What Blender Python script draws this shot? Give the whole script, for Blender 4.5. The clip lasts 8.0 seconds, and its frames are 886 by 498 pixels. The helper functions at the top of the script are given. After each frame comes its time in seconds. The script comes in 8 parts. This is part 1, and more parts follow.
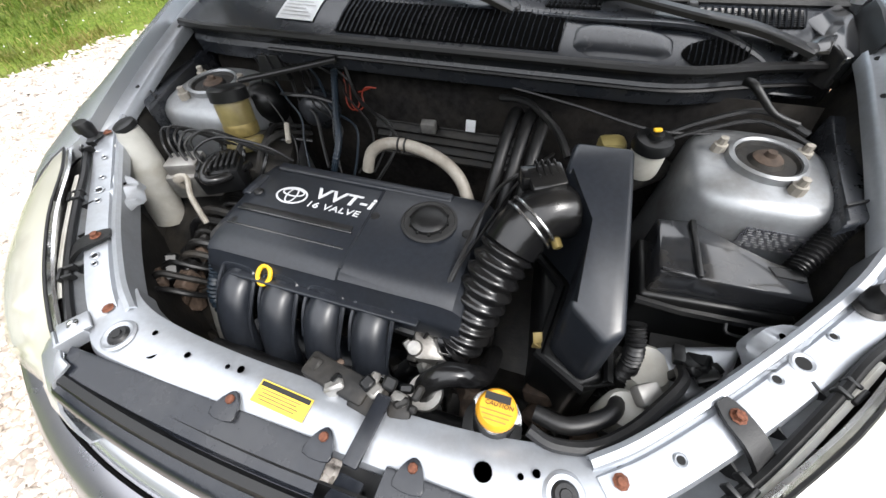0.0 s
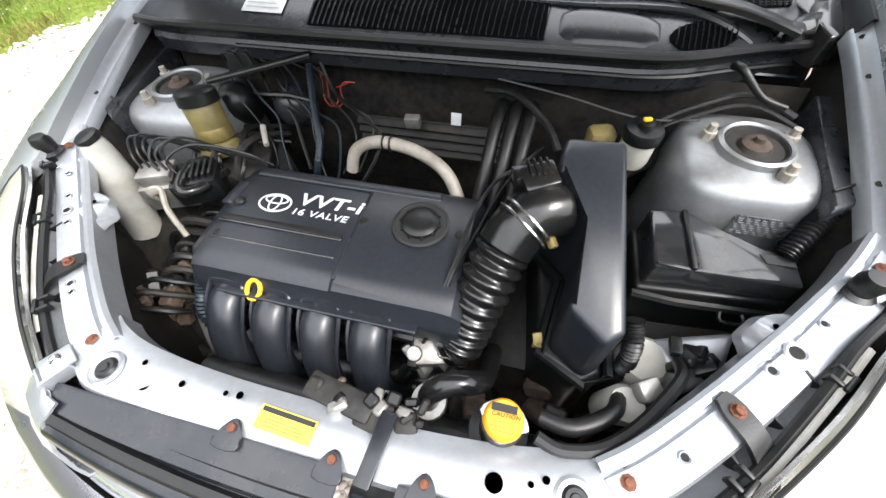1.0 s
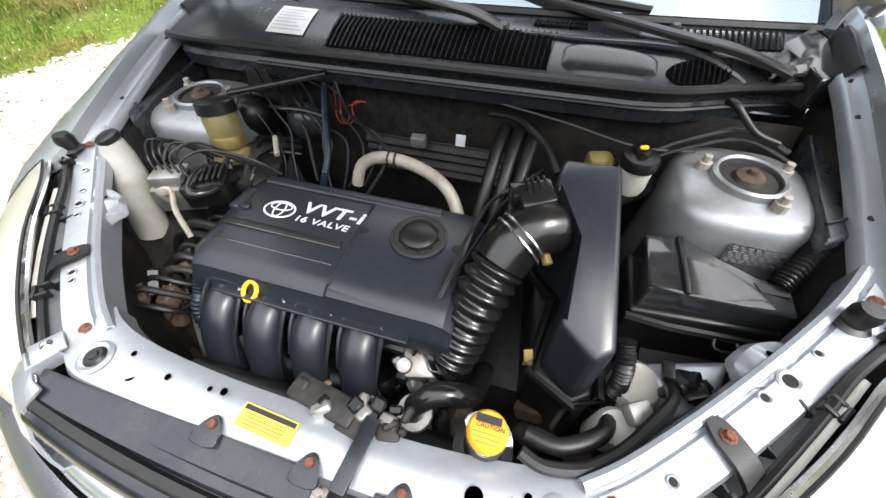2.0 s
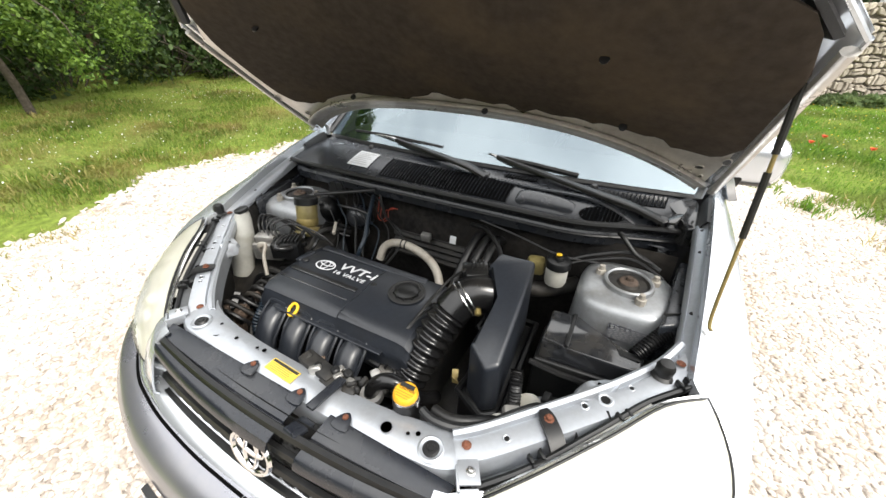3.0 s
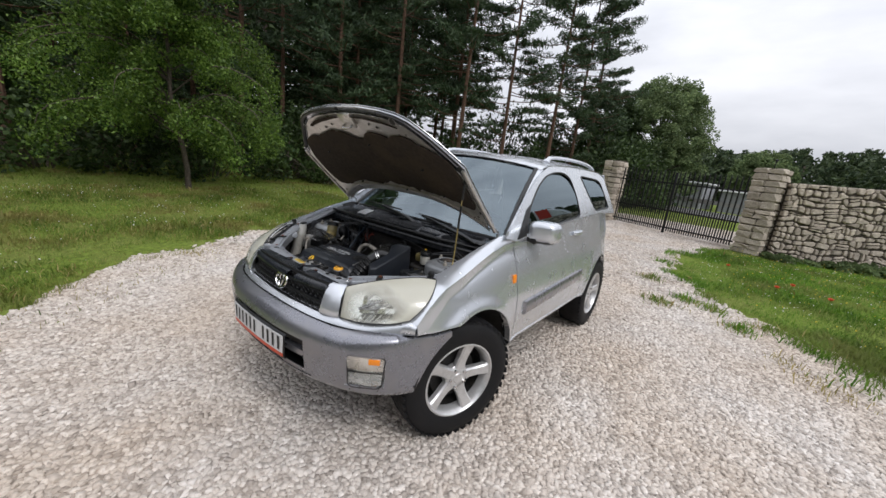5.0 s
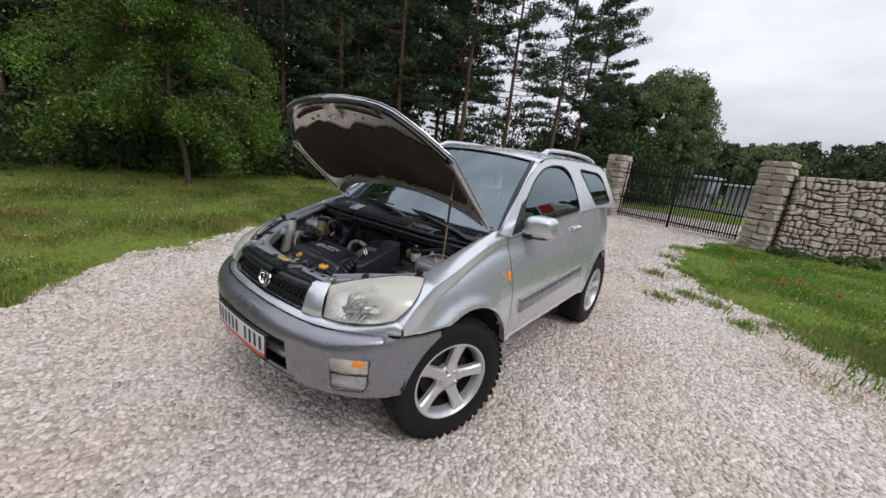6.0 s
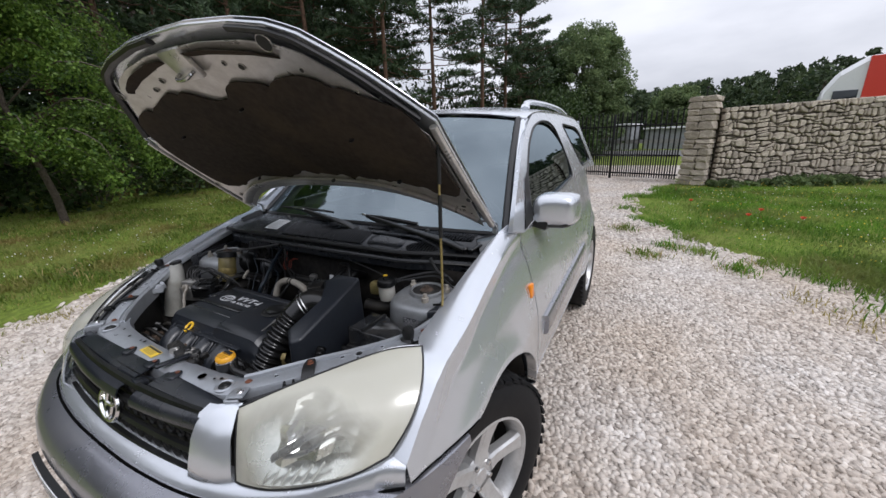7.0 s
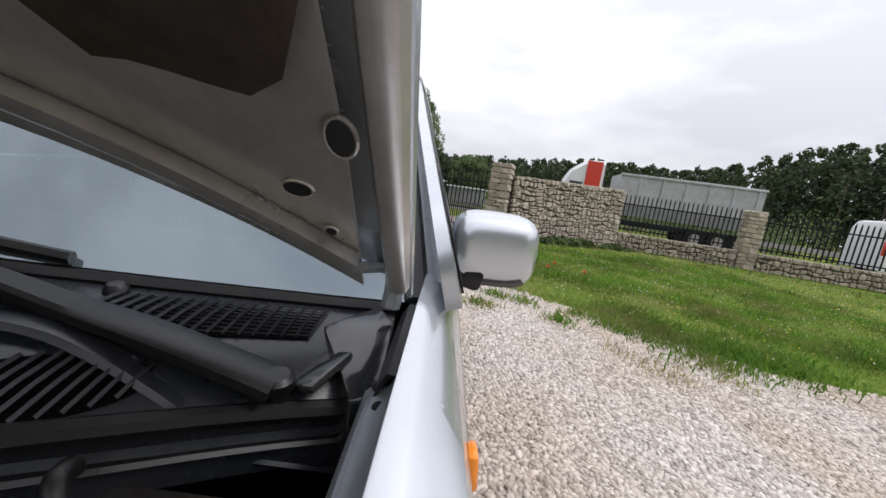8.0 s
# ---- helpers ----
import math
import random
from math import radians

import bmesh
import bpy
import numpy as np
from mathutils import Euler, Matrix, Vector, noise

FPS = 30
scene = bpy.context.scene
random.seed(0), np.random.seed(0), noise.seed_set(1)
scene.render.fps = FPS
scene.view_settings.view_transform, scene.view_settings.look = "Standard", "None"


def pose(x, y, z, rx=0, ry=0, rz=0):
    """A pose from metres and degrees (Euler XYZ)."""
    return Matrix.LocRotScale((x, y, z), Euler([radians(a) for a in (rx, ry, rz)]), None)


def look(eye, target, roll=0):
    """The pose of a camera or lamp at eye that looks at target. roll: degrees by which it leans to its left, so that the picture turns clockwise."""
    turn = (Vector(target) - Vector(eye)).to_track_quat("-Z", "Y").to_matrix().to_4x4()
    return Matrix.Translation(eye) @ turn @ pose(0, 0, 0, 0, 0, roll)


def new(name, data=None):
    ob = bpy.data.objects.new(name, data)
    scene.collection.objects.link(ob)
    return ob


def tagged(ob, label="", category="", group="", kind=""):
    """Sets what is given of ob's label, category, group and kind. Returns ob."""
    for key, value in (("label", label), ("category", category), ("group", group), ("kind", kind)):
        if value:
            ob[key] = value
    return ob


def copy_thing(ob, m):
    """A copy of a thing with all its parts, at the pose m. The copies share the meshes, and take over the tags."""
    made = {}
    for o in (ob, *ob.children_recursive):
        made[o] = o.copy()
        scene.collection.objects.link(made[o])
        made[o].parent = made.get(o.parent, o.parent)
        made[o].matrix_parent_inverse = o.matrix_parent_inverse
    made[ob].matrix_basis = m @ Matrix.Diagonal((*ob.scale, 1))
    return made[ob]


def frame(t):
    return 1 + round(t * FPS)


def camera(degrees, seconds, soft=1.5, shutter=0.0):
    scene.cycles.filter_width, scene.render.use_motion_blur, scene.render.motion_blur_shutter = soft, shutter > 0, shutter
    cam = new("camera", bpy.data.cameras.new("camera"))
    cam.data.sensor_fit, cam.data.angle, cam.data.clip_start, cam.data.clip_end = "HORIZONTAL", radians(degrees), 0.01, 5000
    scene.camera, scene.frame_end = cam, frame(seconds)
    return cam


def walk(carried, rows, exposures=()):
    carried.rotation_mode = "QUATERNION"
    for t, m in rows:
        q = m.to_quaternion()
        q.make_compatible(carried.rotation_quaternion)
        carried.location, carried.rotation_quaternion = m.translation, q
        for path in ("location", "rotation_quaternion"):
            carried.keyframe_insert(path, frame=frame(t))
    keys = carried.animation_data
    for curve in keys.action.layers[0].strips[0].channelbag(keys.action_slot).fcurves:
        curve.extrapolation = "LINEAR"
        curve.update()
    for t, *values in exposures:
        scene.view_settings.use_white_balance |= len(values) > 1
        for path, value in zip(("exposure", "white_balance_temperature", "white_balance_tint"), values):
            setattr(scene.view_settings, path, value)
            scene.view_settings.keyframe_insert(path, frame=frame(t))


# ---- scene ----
cam = camera(102.3, 8.0)
PATH = [
    (0, (0.214, -0.541, 1.358), (-0.227, 0.616, -0.212), -3.9),
    (0.5, (0.192, -0.509, 1.361), (-0.172, 0.611, -0.256), -2.9),
    (1, (0.192, -0.507, 1.373), (-0.155, 0.584, -0.267), -4.7),
    (1.2, (0.193, -0.509, 1.37), (-0.152, 0.597, -0.259), -4.5),
    (2.3, (0.232, -0.534, 1.362), (-0.235, 0.672, -0.163), 0.6),
    (2.5, (0.258, -0.544, 1.393), (-0.32, 0.636, -0.115), -0.3),
    (2.9, (0.413, -0.708, 1.479), (-0.338, 0.775, 0.367), 1.3),
    (3, (0.477, -0.766, 1.498), (-0.309, 0.736, 0.437), 0.7),
    (3.3, (0.672, -0.916, 1.538), (-0.223, 0.618, 0.619), -0.1),
    (3.5, (0.829, -1.009, 1.536), (-0.183, 0.528, 0.751), 1.8),
    (4, (1.202, -1.25, 1.561), (0.087, 0.323, 1.027), 2.7),
    (4.5, (1.498, -1.477, 1.529), (0.384, 0.113, 1.046), 5.8),
    (4.7, (1.597, -1.504, 1.512), (0.44, 0.059, 1.045), 5.9),
    (5.8, (1.823, -1.437, 1.536), (0.624, 0.08, 1.026), 7.5),
    (6, (1.717, -1.397, 1.508), (0.529, 0.131, 1.004), 6.4),
    (6.5, (1.411, -1.225, 1.47), (0.353, 0.364, 0.876), 2.0),
    (7, (1.139, -0.859, 1.446), (0.207, 0.81, 0.859), -2.1),
    (7.5, (0.922, -0.474, 1.393), (0.507, 1.343, 0.667), -3.7),
    (7.7, (0.841, -0.3, 1.364), (0.724, 1.587, 0.712), 0.7),
    (8, (0.72, -0.017, 1.241), (0.752, 1.955, 0.914), 8.2),
]
walk(cam, [(t, look(eye, target, roll)) for t, eye, target, roll in PATH],
     [(0.0, 1.36, 6450, 11), (0.5, 1.74, 6500, 11), (1.0, 1.78, 6500, 11), (2.5, 1.46, 6500, 11), (3.0, 1.32, 6750, 9), (3.5, 0.74, 6600, 12), (4.0, 0.48, 6550, 12), (4.5, 0.20, 6400, 12), (6.0, -0.10, 6230, 14), (7.0, -0.04, 6120, 14), (7.6, 0.13, 6150, 14), (8.0, 0.08, 6350, 14)])

# ---- world and sun: a bright overcast day ----
world = bpy.data.worlds.new("overcast_sky")
scene.world = world
world.use_nodes = True
wn, wl = world.node_tree.nodes, world.node_tree.links
SUN_ELEV, SUN_AZ = radians(50), radians(108)
sky = wn.new("ShaderNodeTexSky")
sky.sky_type, sky.sun_disc = "NISHITA", False
sky.sun_elevation, sky.sun_rotation = SUN_ELEV, SUN_AZ
sky.air_density, sky.dust_density, sky.ozone_density = 1.5, 4.0, 1.0
grey = wn.new("ShaderNodeHueSaturation")
grey.inputs["Saturation"].default_value = 0.16
cloud = wn.new("ShaderNodeTexNoise")
cloud.inputs["Scale"].default_value, cloud.inputs["Detail"].default_value = 2.2, 7
wmap = wn.new("ShaderNodeMapping")
wmap.inputs["Scale"].default_value = (1, 1, 3.0)
wco = wn.new("ShaderNodeTexCoord")
wl.new(wco.outputs["Generated"], wmap.inputs["Vector"])
wl.new(wmap.outputs["Vector"], cloud.inputs["Vector"])
cr = wn.new("ShaderNodeValToRGB")
cr.color_ramp.elements[0].position, cr.color_ramp.elements[0].color = 0.37, (0.82, 0.835, 0.86, 1)
cr.color_ramp.elements[1].position, cr.color_ramp.elements[1].color = 0.63, (1.16, 1.16, 1.16, 1)
wl.new(cloud.outputs["Fac"], cr.inputs["Fac"])
wmul = wn.new("ShaderNodeMixRGB")
wmul.blend_type, wmul.inputs["Fac"].default_value = "MULTIPLY", 1.0
wl.new(sky.outputs["Color"], grey.inputs["Color"])
veil = wn.new("ShaderNodeMixRGB")
veil.inputs["Fac"].default_value, veil.inputs["Color2"].default_value = 0.75, (9.0, 9.1, 9.3, 1)
wl.new(grey.outputs["Color"], veil.inputs["Color1"])
wl.new(veil.outputs["Color"], wmul.inputs["Color1"])
wl.new(cr.outputs["Color"], wmul.inputs["Color2"])
# an overcast sky is brighter overhead than at the horizon
wsep, wup, wfade, wshade = wn.new("ShaderNodeSeparateXYZ"), wn.new("ShaderNodeMath"), wn.new("ShaderNodeMapRange"), wn.new("ShaderNodeMixRGB")
wup.operation, wup.inputs[1].default_value = "MAXIMUM", 0.0
wfade.inputs["To Min"].default_value, wfade.inputs["To Max"].default_value = 0.60, 1.28
wshade.blend_type, wshade.inputs["Fac"].default_value = "MULTIPLY", 1.0
wl.new(wco.outputs["Generated"], wsep.inputs["Vector"])
wl.new(wsep.outputs["Z"], wup.inputs[0])
wl.new(wup.outputs["Value"], wfade.inputs["Value"])
wl.new(wmul.outputs["Color"], wshade.inputs["Color1"])
wl.new(wfade.outputs["Result"], wshade.inputs["Color2"])
bgn = wn["Background"]
wl.new(wshade.outputs["Color"], bgn.inputs["Color"])
bgn.inputs["Strength"].default_value = 0.15
sun = new("sun", bpy.data.lights.new("sun", "SUN"))
sun.data.energy, sun.data.angle, sun.data.color = 1.05, radians(14), (1.0, 0.97, 0.92)
sun.matrix_world = look((20 * math.sin(SUN_AZ) * math.cos(SUN_ELEV), 20 * math.cos(SUN_AZ) * math.cos(SUN_ELEV), 20 * math.sin(SUN_ELEV)), (0, 0, 0))


# ---- materials ----
def mat(name, base, rough=0.5, metal=0.0, vary=0.12, scale=40.0, bump=0.0, bump_scale=200.0, spec=0.5, coat=0.0,
        dirt=None, dirt_scale=6.0, dirt_amount=0.5, rough_vary=0.1, rand=0.0, transmission=0.0, distance=0.002):
    """A procedural surface: base colour with variation at two scales, stains, uneven gloss and fine relief."""
    m = bpy.data.materials.new(name)
    m.use_nodes = True
    n, l = m.node_tree.nodes, m.node_tree.links
    b = n["Principled BSDF"]
    co = n.new("ShaderNodeTexCoord")
    fine = n.new("ShaderNodeTexNoise")
    fine.inputs["Scale"].default_value, fine.inputs["Detail"].default_value = scale, 5
    l.new(co.outputs["Object"], fine.inputs["Vector"])
    ramp = n.new("ShaderNodeValToRGB")
    lo, hi = [max(0, c * (1 - vary)) for c in base], [min(1, c * (1 + vary)) for c in base]
    ramp.color_ramp.elements[0].position, ramp.color_ramp.elements[0].color = 0.3, (*lo, 1)
    ramp.color_ramp.elements[1].position, ramp.color_ramp.elements[1].color = 0.7, (*hi, 1)
    l.new(fine.outputs["Fac"], ramp.inputs["Fac"])
    out = ramp.outputs["Color"]
    big = n.new("ShaderNodeTexNoise")
    big.inputs["Scale"].default_value, big.inputs["Detail"].default_value, big.inputs["Roughness"].default_value = dirt_scale, 6, 0.65
    l.new(co.outputs["Object"], big.inputs["Vector"])
    if dirt:
        dr = n.new("ShaderNodeValToRGB")
        dr.color_ramp.elements[0].position, dr.color_ramp.elements[1].position = 0.46, 0.72
        dr.color_ramp.elements[1].color = (dirt_amount, dirt_amount, dirt_amount, 1)
        l.new(big.outputs["Fac"], dr.inputs["Fac"])
        mx = n.new("ShaderNodeMixRGB")
        mx.inputs["Color2"].default_value = (*dirt, 1)
        l.new(dr.outputs["Color"], mx.inputs["Fac"])
        l.new(out, mx.inputs["Color1"])
        out = mx.outputs["Color"]
    if rand:
        info = n.new("ShaderNodeObjectInfo")
        hs = n.new("ShaderNodeHueSaturation")
        mr = n.new("ShaderNodeMapRange")
        mr.inputs["To Min"].default_value, mr.inputs["To Max"].default_value = 1 - rand, 1 + rand
        l.new(info.outputs["Random"], mr.inputs["Value"])
        l.new(mr.outputs["Result"], hs.inputs["Value"])
        l.new(out, hs.inputs["Color"])
        out = hs.outputs["Color"]
    l.new(out, b.inputs["Base Color"])
    rr = n.new("ShaderNodeMapRange")
    rr.inputs["To Min"].default_value, rr.inputs["To Max"].default_value = max(0.02, rough - rough_vary), min(1, rough + rough_vary)
    l.new(big.outputs["Fac"], rr.inputs["Value"])
    l.new(rr.outputs["Result"], b.inputs["Roughness"])
    b.inputs["Metallic"].default_value = metal
    b.inputs["Specular IOR Level"].default_value = spec
    b.inputs["Coat Weight"].default_value = coat
    b.inputs["Coat Roughness"].default_value = 0.08
    b.inputs["Transmission Weight"].default_value = transmission
    if bump:
        bn = n.new("ShaderNodeTexNoise")
        bn.inputs["Scale"].default_value, bn.inputs["Detail"].default_value = bump_scale, 4
        l.new(co.outputs["Object"], bn.inputs["Vector"])
        bp = n.new("ShaderNodeBump")
        bp.inputs["Strength"].default_value, bp.inputs["Distance"].default_value = bump, distance
        l.new(bn.outputs["Fac"], bp.inputs["Height"])
        l.new(bp.outputs["Normal"], b.inputs["Normal"])
    return m


def leaf_mat(name, a, c, rough=0.55, translucent=0.35, patch=None, patch_scale=0.5):
    """Leaves and blades: colour differs from piece to piece, with dry patches and some light passing through."""
    m = bpy.data.materials.new(name)
    m.use_nodes = True
    n, l = m.node_tree.nodes, m.node_tree.links
    b = n["Principled BSDF"]
    geo = n.new("ShaderNodeNewGeometry")
    ramp = n.new("ShaderNodeValToRGB")
    ramp.color_ramp.elements[0].color, ramp.color_ramp.elements[1].color = (*a, 1), (*c, 1)
    l.new(geo.outputs["Random Per Island"], ramp.inputs["Fac"])
    co = n.new("ShaderNodeTexCoord")
    ns = n.new("ShaderNodeTexNoise")
    ns.inputs["Scale"].default_value, ns.inputs["Detail"].default_value = 0.7, 4
    l.new(co.outputs["Object"], ns.inputs["Vector"])
    hs = n.new("ShaderNodeHueSaturation")
    mr = n.new("ShaderNodeMapRange")
    mr.inputs["From Min"].default_value, mr.inputs["From Max"].default_value = 0.3, 0.7
    mr.inputs["To Min"].default_value, mr.inputs["To Max"].default_value = 0.65, 1.35
    l.new(ns.outputs["Fac"], mr.inputs["Value"])
    l.new(mr.outputs["Result"], hs.inputs["Value"])
    l.new(ramp.outputs["Color"], hs.inputs["Color"])
    if patch:
        pn, pr, pm = n.new("ShaderNodeTexNoise"), n.new("ShaderNodeValToRGB"), n.new("ShaderNodeMixRGB")
        pn.inputs["Scale"].default_value, pn.inputs["Detail"].default_value = patch_scale, 6
        pr.color_ramp.elements[0].position, pr.color_ramp.elements[1].position = 0.47, 0.66
        pm.inputs["Color2"].default_value = (*patch, 1)
        l.new(co.outputs["Object"], pn.inputs["Vector"])
        l.new(pn.outputs["Fac"], pr.inputs["Fac"])
        l.new(pr.outputs["Color"], pm.inputs["Fac"])
        l.new(ramp.outputs["Color"], pm.inputs["Color1"])
        l.new(pm.outputs["Color"], hs.inputs["Color"])
    l.new(hs.outputs["Color"], b.inputs["Base Color"])
    b.inputs["Roughness"].default_value = rough
    b.inputs["Specular IOR Level"].default_value = 0.3
    tr = n.new("ShaderNodeBsdfTranslucent")
    l.new(hs.outputs["Color"], tr.inputs["Color"])
    mix = n.new("ShaderNodeMixShader")
    mix.inputs["Fac"].default_value = translucent
    l.new(b.outputs["BSDF"], mix.inputs[1])
    l.new(tr.outputs["BSDF"], mix.inputs[2])
    l.new(mix.outputs["Shader"], n["Material Output"].inputs["Surface"])
    return m


def glass_mat(name, tint, clear=0.75, rough=0.01):
    """Thin glass: a clear tinted sheet with a gloss that grows towards grazing angles."""
    m = bpy.data.materials.new(name)
    m.use_nodes = True
    n, l = m.node_tree.nodes, m.node_tree.links
    n.remove(n["Principled BSDF"])
    tr, gl, mix, fr = n.new("ShaderNodeBsdfTransparent"), n.new("ShaderNodeBsdfGlossy"), n.new("ShaderNodeMixShader"), n.new("ShaderNodeFresnel")
    tr.inputs["Color"].default_value = (*tint, 1)
    gl.inputs["Color"].default_value = (0.78, 0.92, 1.0, 1)
    gl.inputs["Roughness"].default_value = rough
    fr.inputs["IOR"].default_value = clear
    l.new(fr.outputs["Fac"], mix.inputs["Fac"])
    l.new(tr.outputs["BSDF"], mix.inputs[1])
    l.new(gl.outputs["BSDF"], mix.inputs[2])
    l.new(mix.outputs["Shader"], n["Material Output"].inputs["Surface"])
    return m


def lens_mat(name, tint, haze, milk):
    """A weathered plastic lens: clear sheet mixed with a milky yellowed surface."""
    m = bpy.data.materials.new(name)
    m.use_nodes = True
    n, l = m.node_tree.nodes, m.node_tree.links
    b = n["Principled BSDF"]
    b.inputs["Base Color"].default_value = (*haze, 1)
    b.inputs["Roughness"].default_value = 0.22
    b.inputs["Coat Weight"].default_value = 0.4
    tr, mix = n.new("ShaderNodeBsdfTransparent"), n.new("ShaderNodeMixShader")
    tr.inputs["Color"].default_value = (*tint, 1)
    co = n.new("ShaderNodeTexCoord")
    ns = n.new("ShaderNodeTexNoise")
    ns.inputs["Scale"].default_value, ns.inputs["Detail"].default_value, ns.inputs["Distortion"].default_value = 7.0, 5, 0.8
    l.new(co.outputs["Object"], ns.inputs["Vector"])
    mr = n.new("ShaderNodeMapRange")
    mr.inputs["From Min"].default_value, mr.inputs["From Max"].default_value = 0.3, 0.7
    mr.inputs["To Min"].default_value, mr.inputs["To Max"].default_value = max(0, milk - 0.28), min(1, milk + 0.26)
    l.new(ns.outputs["Fac"], mr.inputs["Value"])
    l.new(mr.outputs["Result"], mix.inputs["Fac"])
    l.new(tr.outputs["BSDF"], mix.inputs[1])
    l.new(b.outputs["BSDF"], mix.inputs[2])
    l.new(mix.outputs["Shader"], n["Material Output"].inputs["Surface"])
    return m


def hazed_lens(name, tint, haze, centre):
    """A headlamp lens, milky at the rim and clearer round the middle of each lamp."""
    m = lens_mat(name, tint, haze, 0.5)
    n, l = m.node_tree.nodes, m.node_tree.links
    geo, av, sv, sc, ln = n.new("ShaderNodeNewGeometry"), n.new("ShaderNodeVectorMath"), n.new("ShaderNodeVectorMath"), n.new("ShaderNodeVectorMath"), n.new("ShaderNodeVectorMath")
    av.operation, sv.operation, sc.operation, ln.operation = "ABSOLUTE", "SUBTRACT", "MULTIPLY", "LENGTH"
    sv.inputs[1].default_value = centre
    sc.inputs[1].default_value = (9.0, 6.0, 13.0)
    l.new(geo.outputs["Position"], av.inputs[0])
    l.new(av.outputs["Vector"], sv.inputs[0])
    l.new(sv.outputs["Vector"], sc.inputs[0])
    l.new(sc.outputs["Vector"], ln.inputs[0])
    ns = n["Noise Texture"]
    ad = n.new("ShaderNodeMath")
    ad.operation = "ADD"
    l.new(ln.outputs["Value"], ad.inputs[0])
    l.new(ns.outputs["Fac"], ad.inputs[1])
    mr = n["Map Range"]
    mr.inputs["From Min"].default_value, mr.inputs["From Max"].default_value = 1.0, 1.9
    mr.inputs["To Min"].default_value, mr.inputs["To Max"].default_value = 0.12, 0.86
    l.new(ad.outputs["Value"], mr.inputs["Value"])
    return m


SILVER = mat("silver_paint", (0.61, 0.635, 0.67), 0.25, 0.70, vary=0.03, scale=900, coat=0.35, dirt=(0.42, 0.40, 0.36), dirt_scale=9, dirt_amount=0.12)
# darker, duller copy of the body silver for the bay, with patchy stains
SILVER_BAY = mat("silver_paint_bay_dark", (0.39, 0.41, 0.44), 0.36, 0.55, vary=0.04, scale=120, dirt=(0.26, 0.24, 0.22), dirt_scale=17, dirt_amount=0.28, bump=0.08)
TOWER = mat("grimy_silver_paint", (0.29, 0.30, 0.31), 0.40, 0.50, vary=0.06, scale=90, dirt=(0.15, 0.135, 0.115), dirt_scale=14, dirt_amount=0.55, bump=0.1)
# same silver paint, with its beige-lit look put into the colour
SILVER_HOOD = mat("silver_paint_underside_lit", (0.56, 0.54, 0.515), 0.30, 0.60, vary=0.05, scale=100, dirt=(0.24, 0.21, 0.18), dirt_scale=9, dirt_amount=0.5)
BUMPER = mat("grey_bumper_paint", (0.245, 0.248, 0.275), 0.28, 0.72, vary=0.04, scale=700, coat=0.45, dirt=(0.34, 0.325, 0.31), dirt_scale=8, dirt_amount=0.35)
BLACK = mat("black_plastic", (0.006, 0.0063, 0.0068), 0.36, spec=0.4, vary=0.25, scale=90, bump=0.12, bump_scale=900, dirt=(0.022, 0.021, 0.019), dirt_scale=11, dirt_amount=0.4, distance=0.0006)
COVER = mat("engine_cover_plastic", (0.015, 0.0175, 0.0225), 0.32, vary=0.2, scale=120, bump=0.1, bump_scale=1100, dirt=(0.014, 0.014, 0.015), dirt_scale=9, dirt_amount=0.4, distance=0.0005)
PLATE_GREY = mat("dark_grey_plastic", (0.013, 0.015, 0.020), 0.26, vary=0.12, scale=80, bump=0.1, bump_scale=900, dirt=(0.06, 0.06, 0.06), dirt_scale=8, dirt_amount=0.4, distance=0.0006)
COWL = mat("cowl_plastic", (0.0200, 0.0225, 0.0275), 0.27, vary=0.15, scale=90, bump=0.1, bump_scale=800, dirt=(0.045, 0.043, 0.040), dirt_scale=7, dirt_amount=0.4, distance=0.0006)
HOSE_R = mat("glossy_hose_rubber", (0.0075, 0.0075, 0.008), 0.20, vary=0.25, scale=120, bump=0.08, bump_scale=400, dirt=(0.03, 0.028, 0.024), dirt_scale=14, dirt_amount=0.35)
RUBBER = mat("black_rubber", (0.006, 0.006, 0.0065), 0.42, vary=0.25, scale=150, bump=0.15, bump_scale=500, dirt=(0.02, 0.019, 0.017), dirt_scale=12, dirt_amount=0.4)
TYRE = mat("tyre_rubber", (0.009, 0.009, 0.010), 0.62, vary=0.2, scale=120, bump=0.2, bump_scale=400, dirt=(0.030, 0.028, 0.025), dirt_scale=9, dirt_amount=0.25, spec=0.2)
GRIME = mat("grimy_engine_metal", (0.013, 0.0125, 0.012), 0.6, 0.25, vary=0.5, scale=60, bump=0.4, bump_scale=120, dirt=(0.05, 0.042, 0.032), dirt_scale=18, dirt_amount=0.6)
BROWN = mat("rusty_cast_iron", (0.085, 0.058, 0.042), 0.8, 0.2, vary=0.4, scale=60, bump=0.4, bump_scale=150, dirt=(0.03, 0.026, 0.022), dirt_scale=16, dirt_amount=0.6)
ALU = mat("dull_aluminium", (0.38, 0.37, 0.35), 0.45, 0.7, vary=0.2, scale=80, bump=0.3, bump_scale=200, dirt=(0.10, 0.085, 0.07), dirt_scale=20, dirt_amount=0.7)
ALLOY = mat("alloy_wheel_paint", (0.60, 0.60, 0.60), 0.36, 0.6, vary=0.05, scale=100, dirt=(0.22, 0.19, 0.16), dirt_scale=10, dirt_amount=0.35)
STEEL = mat("bright_steel", (0.62, 0.62, 0.62), 0.25, 0.95, vary=0.1, scale=150, dirt=(0.2, 0.16, 0.12), dirt_scale=25, dirt_amount=0.4)
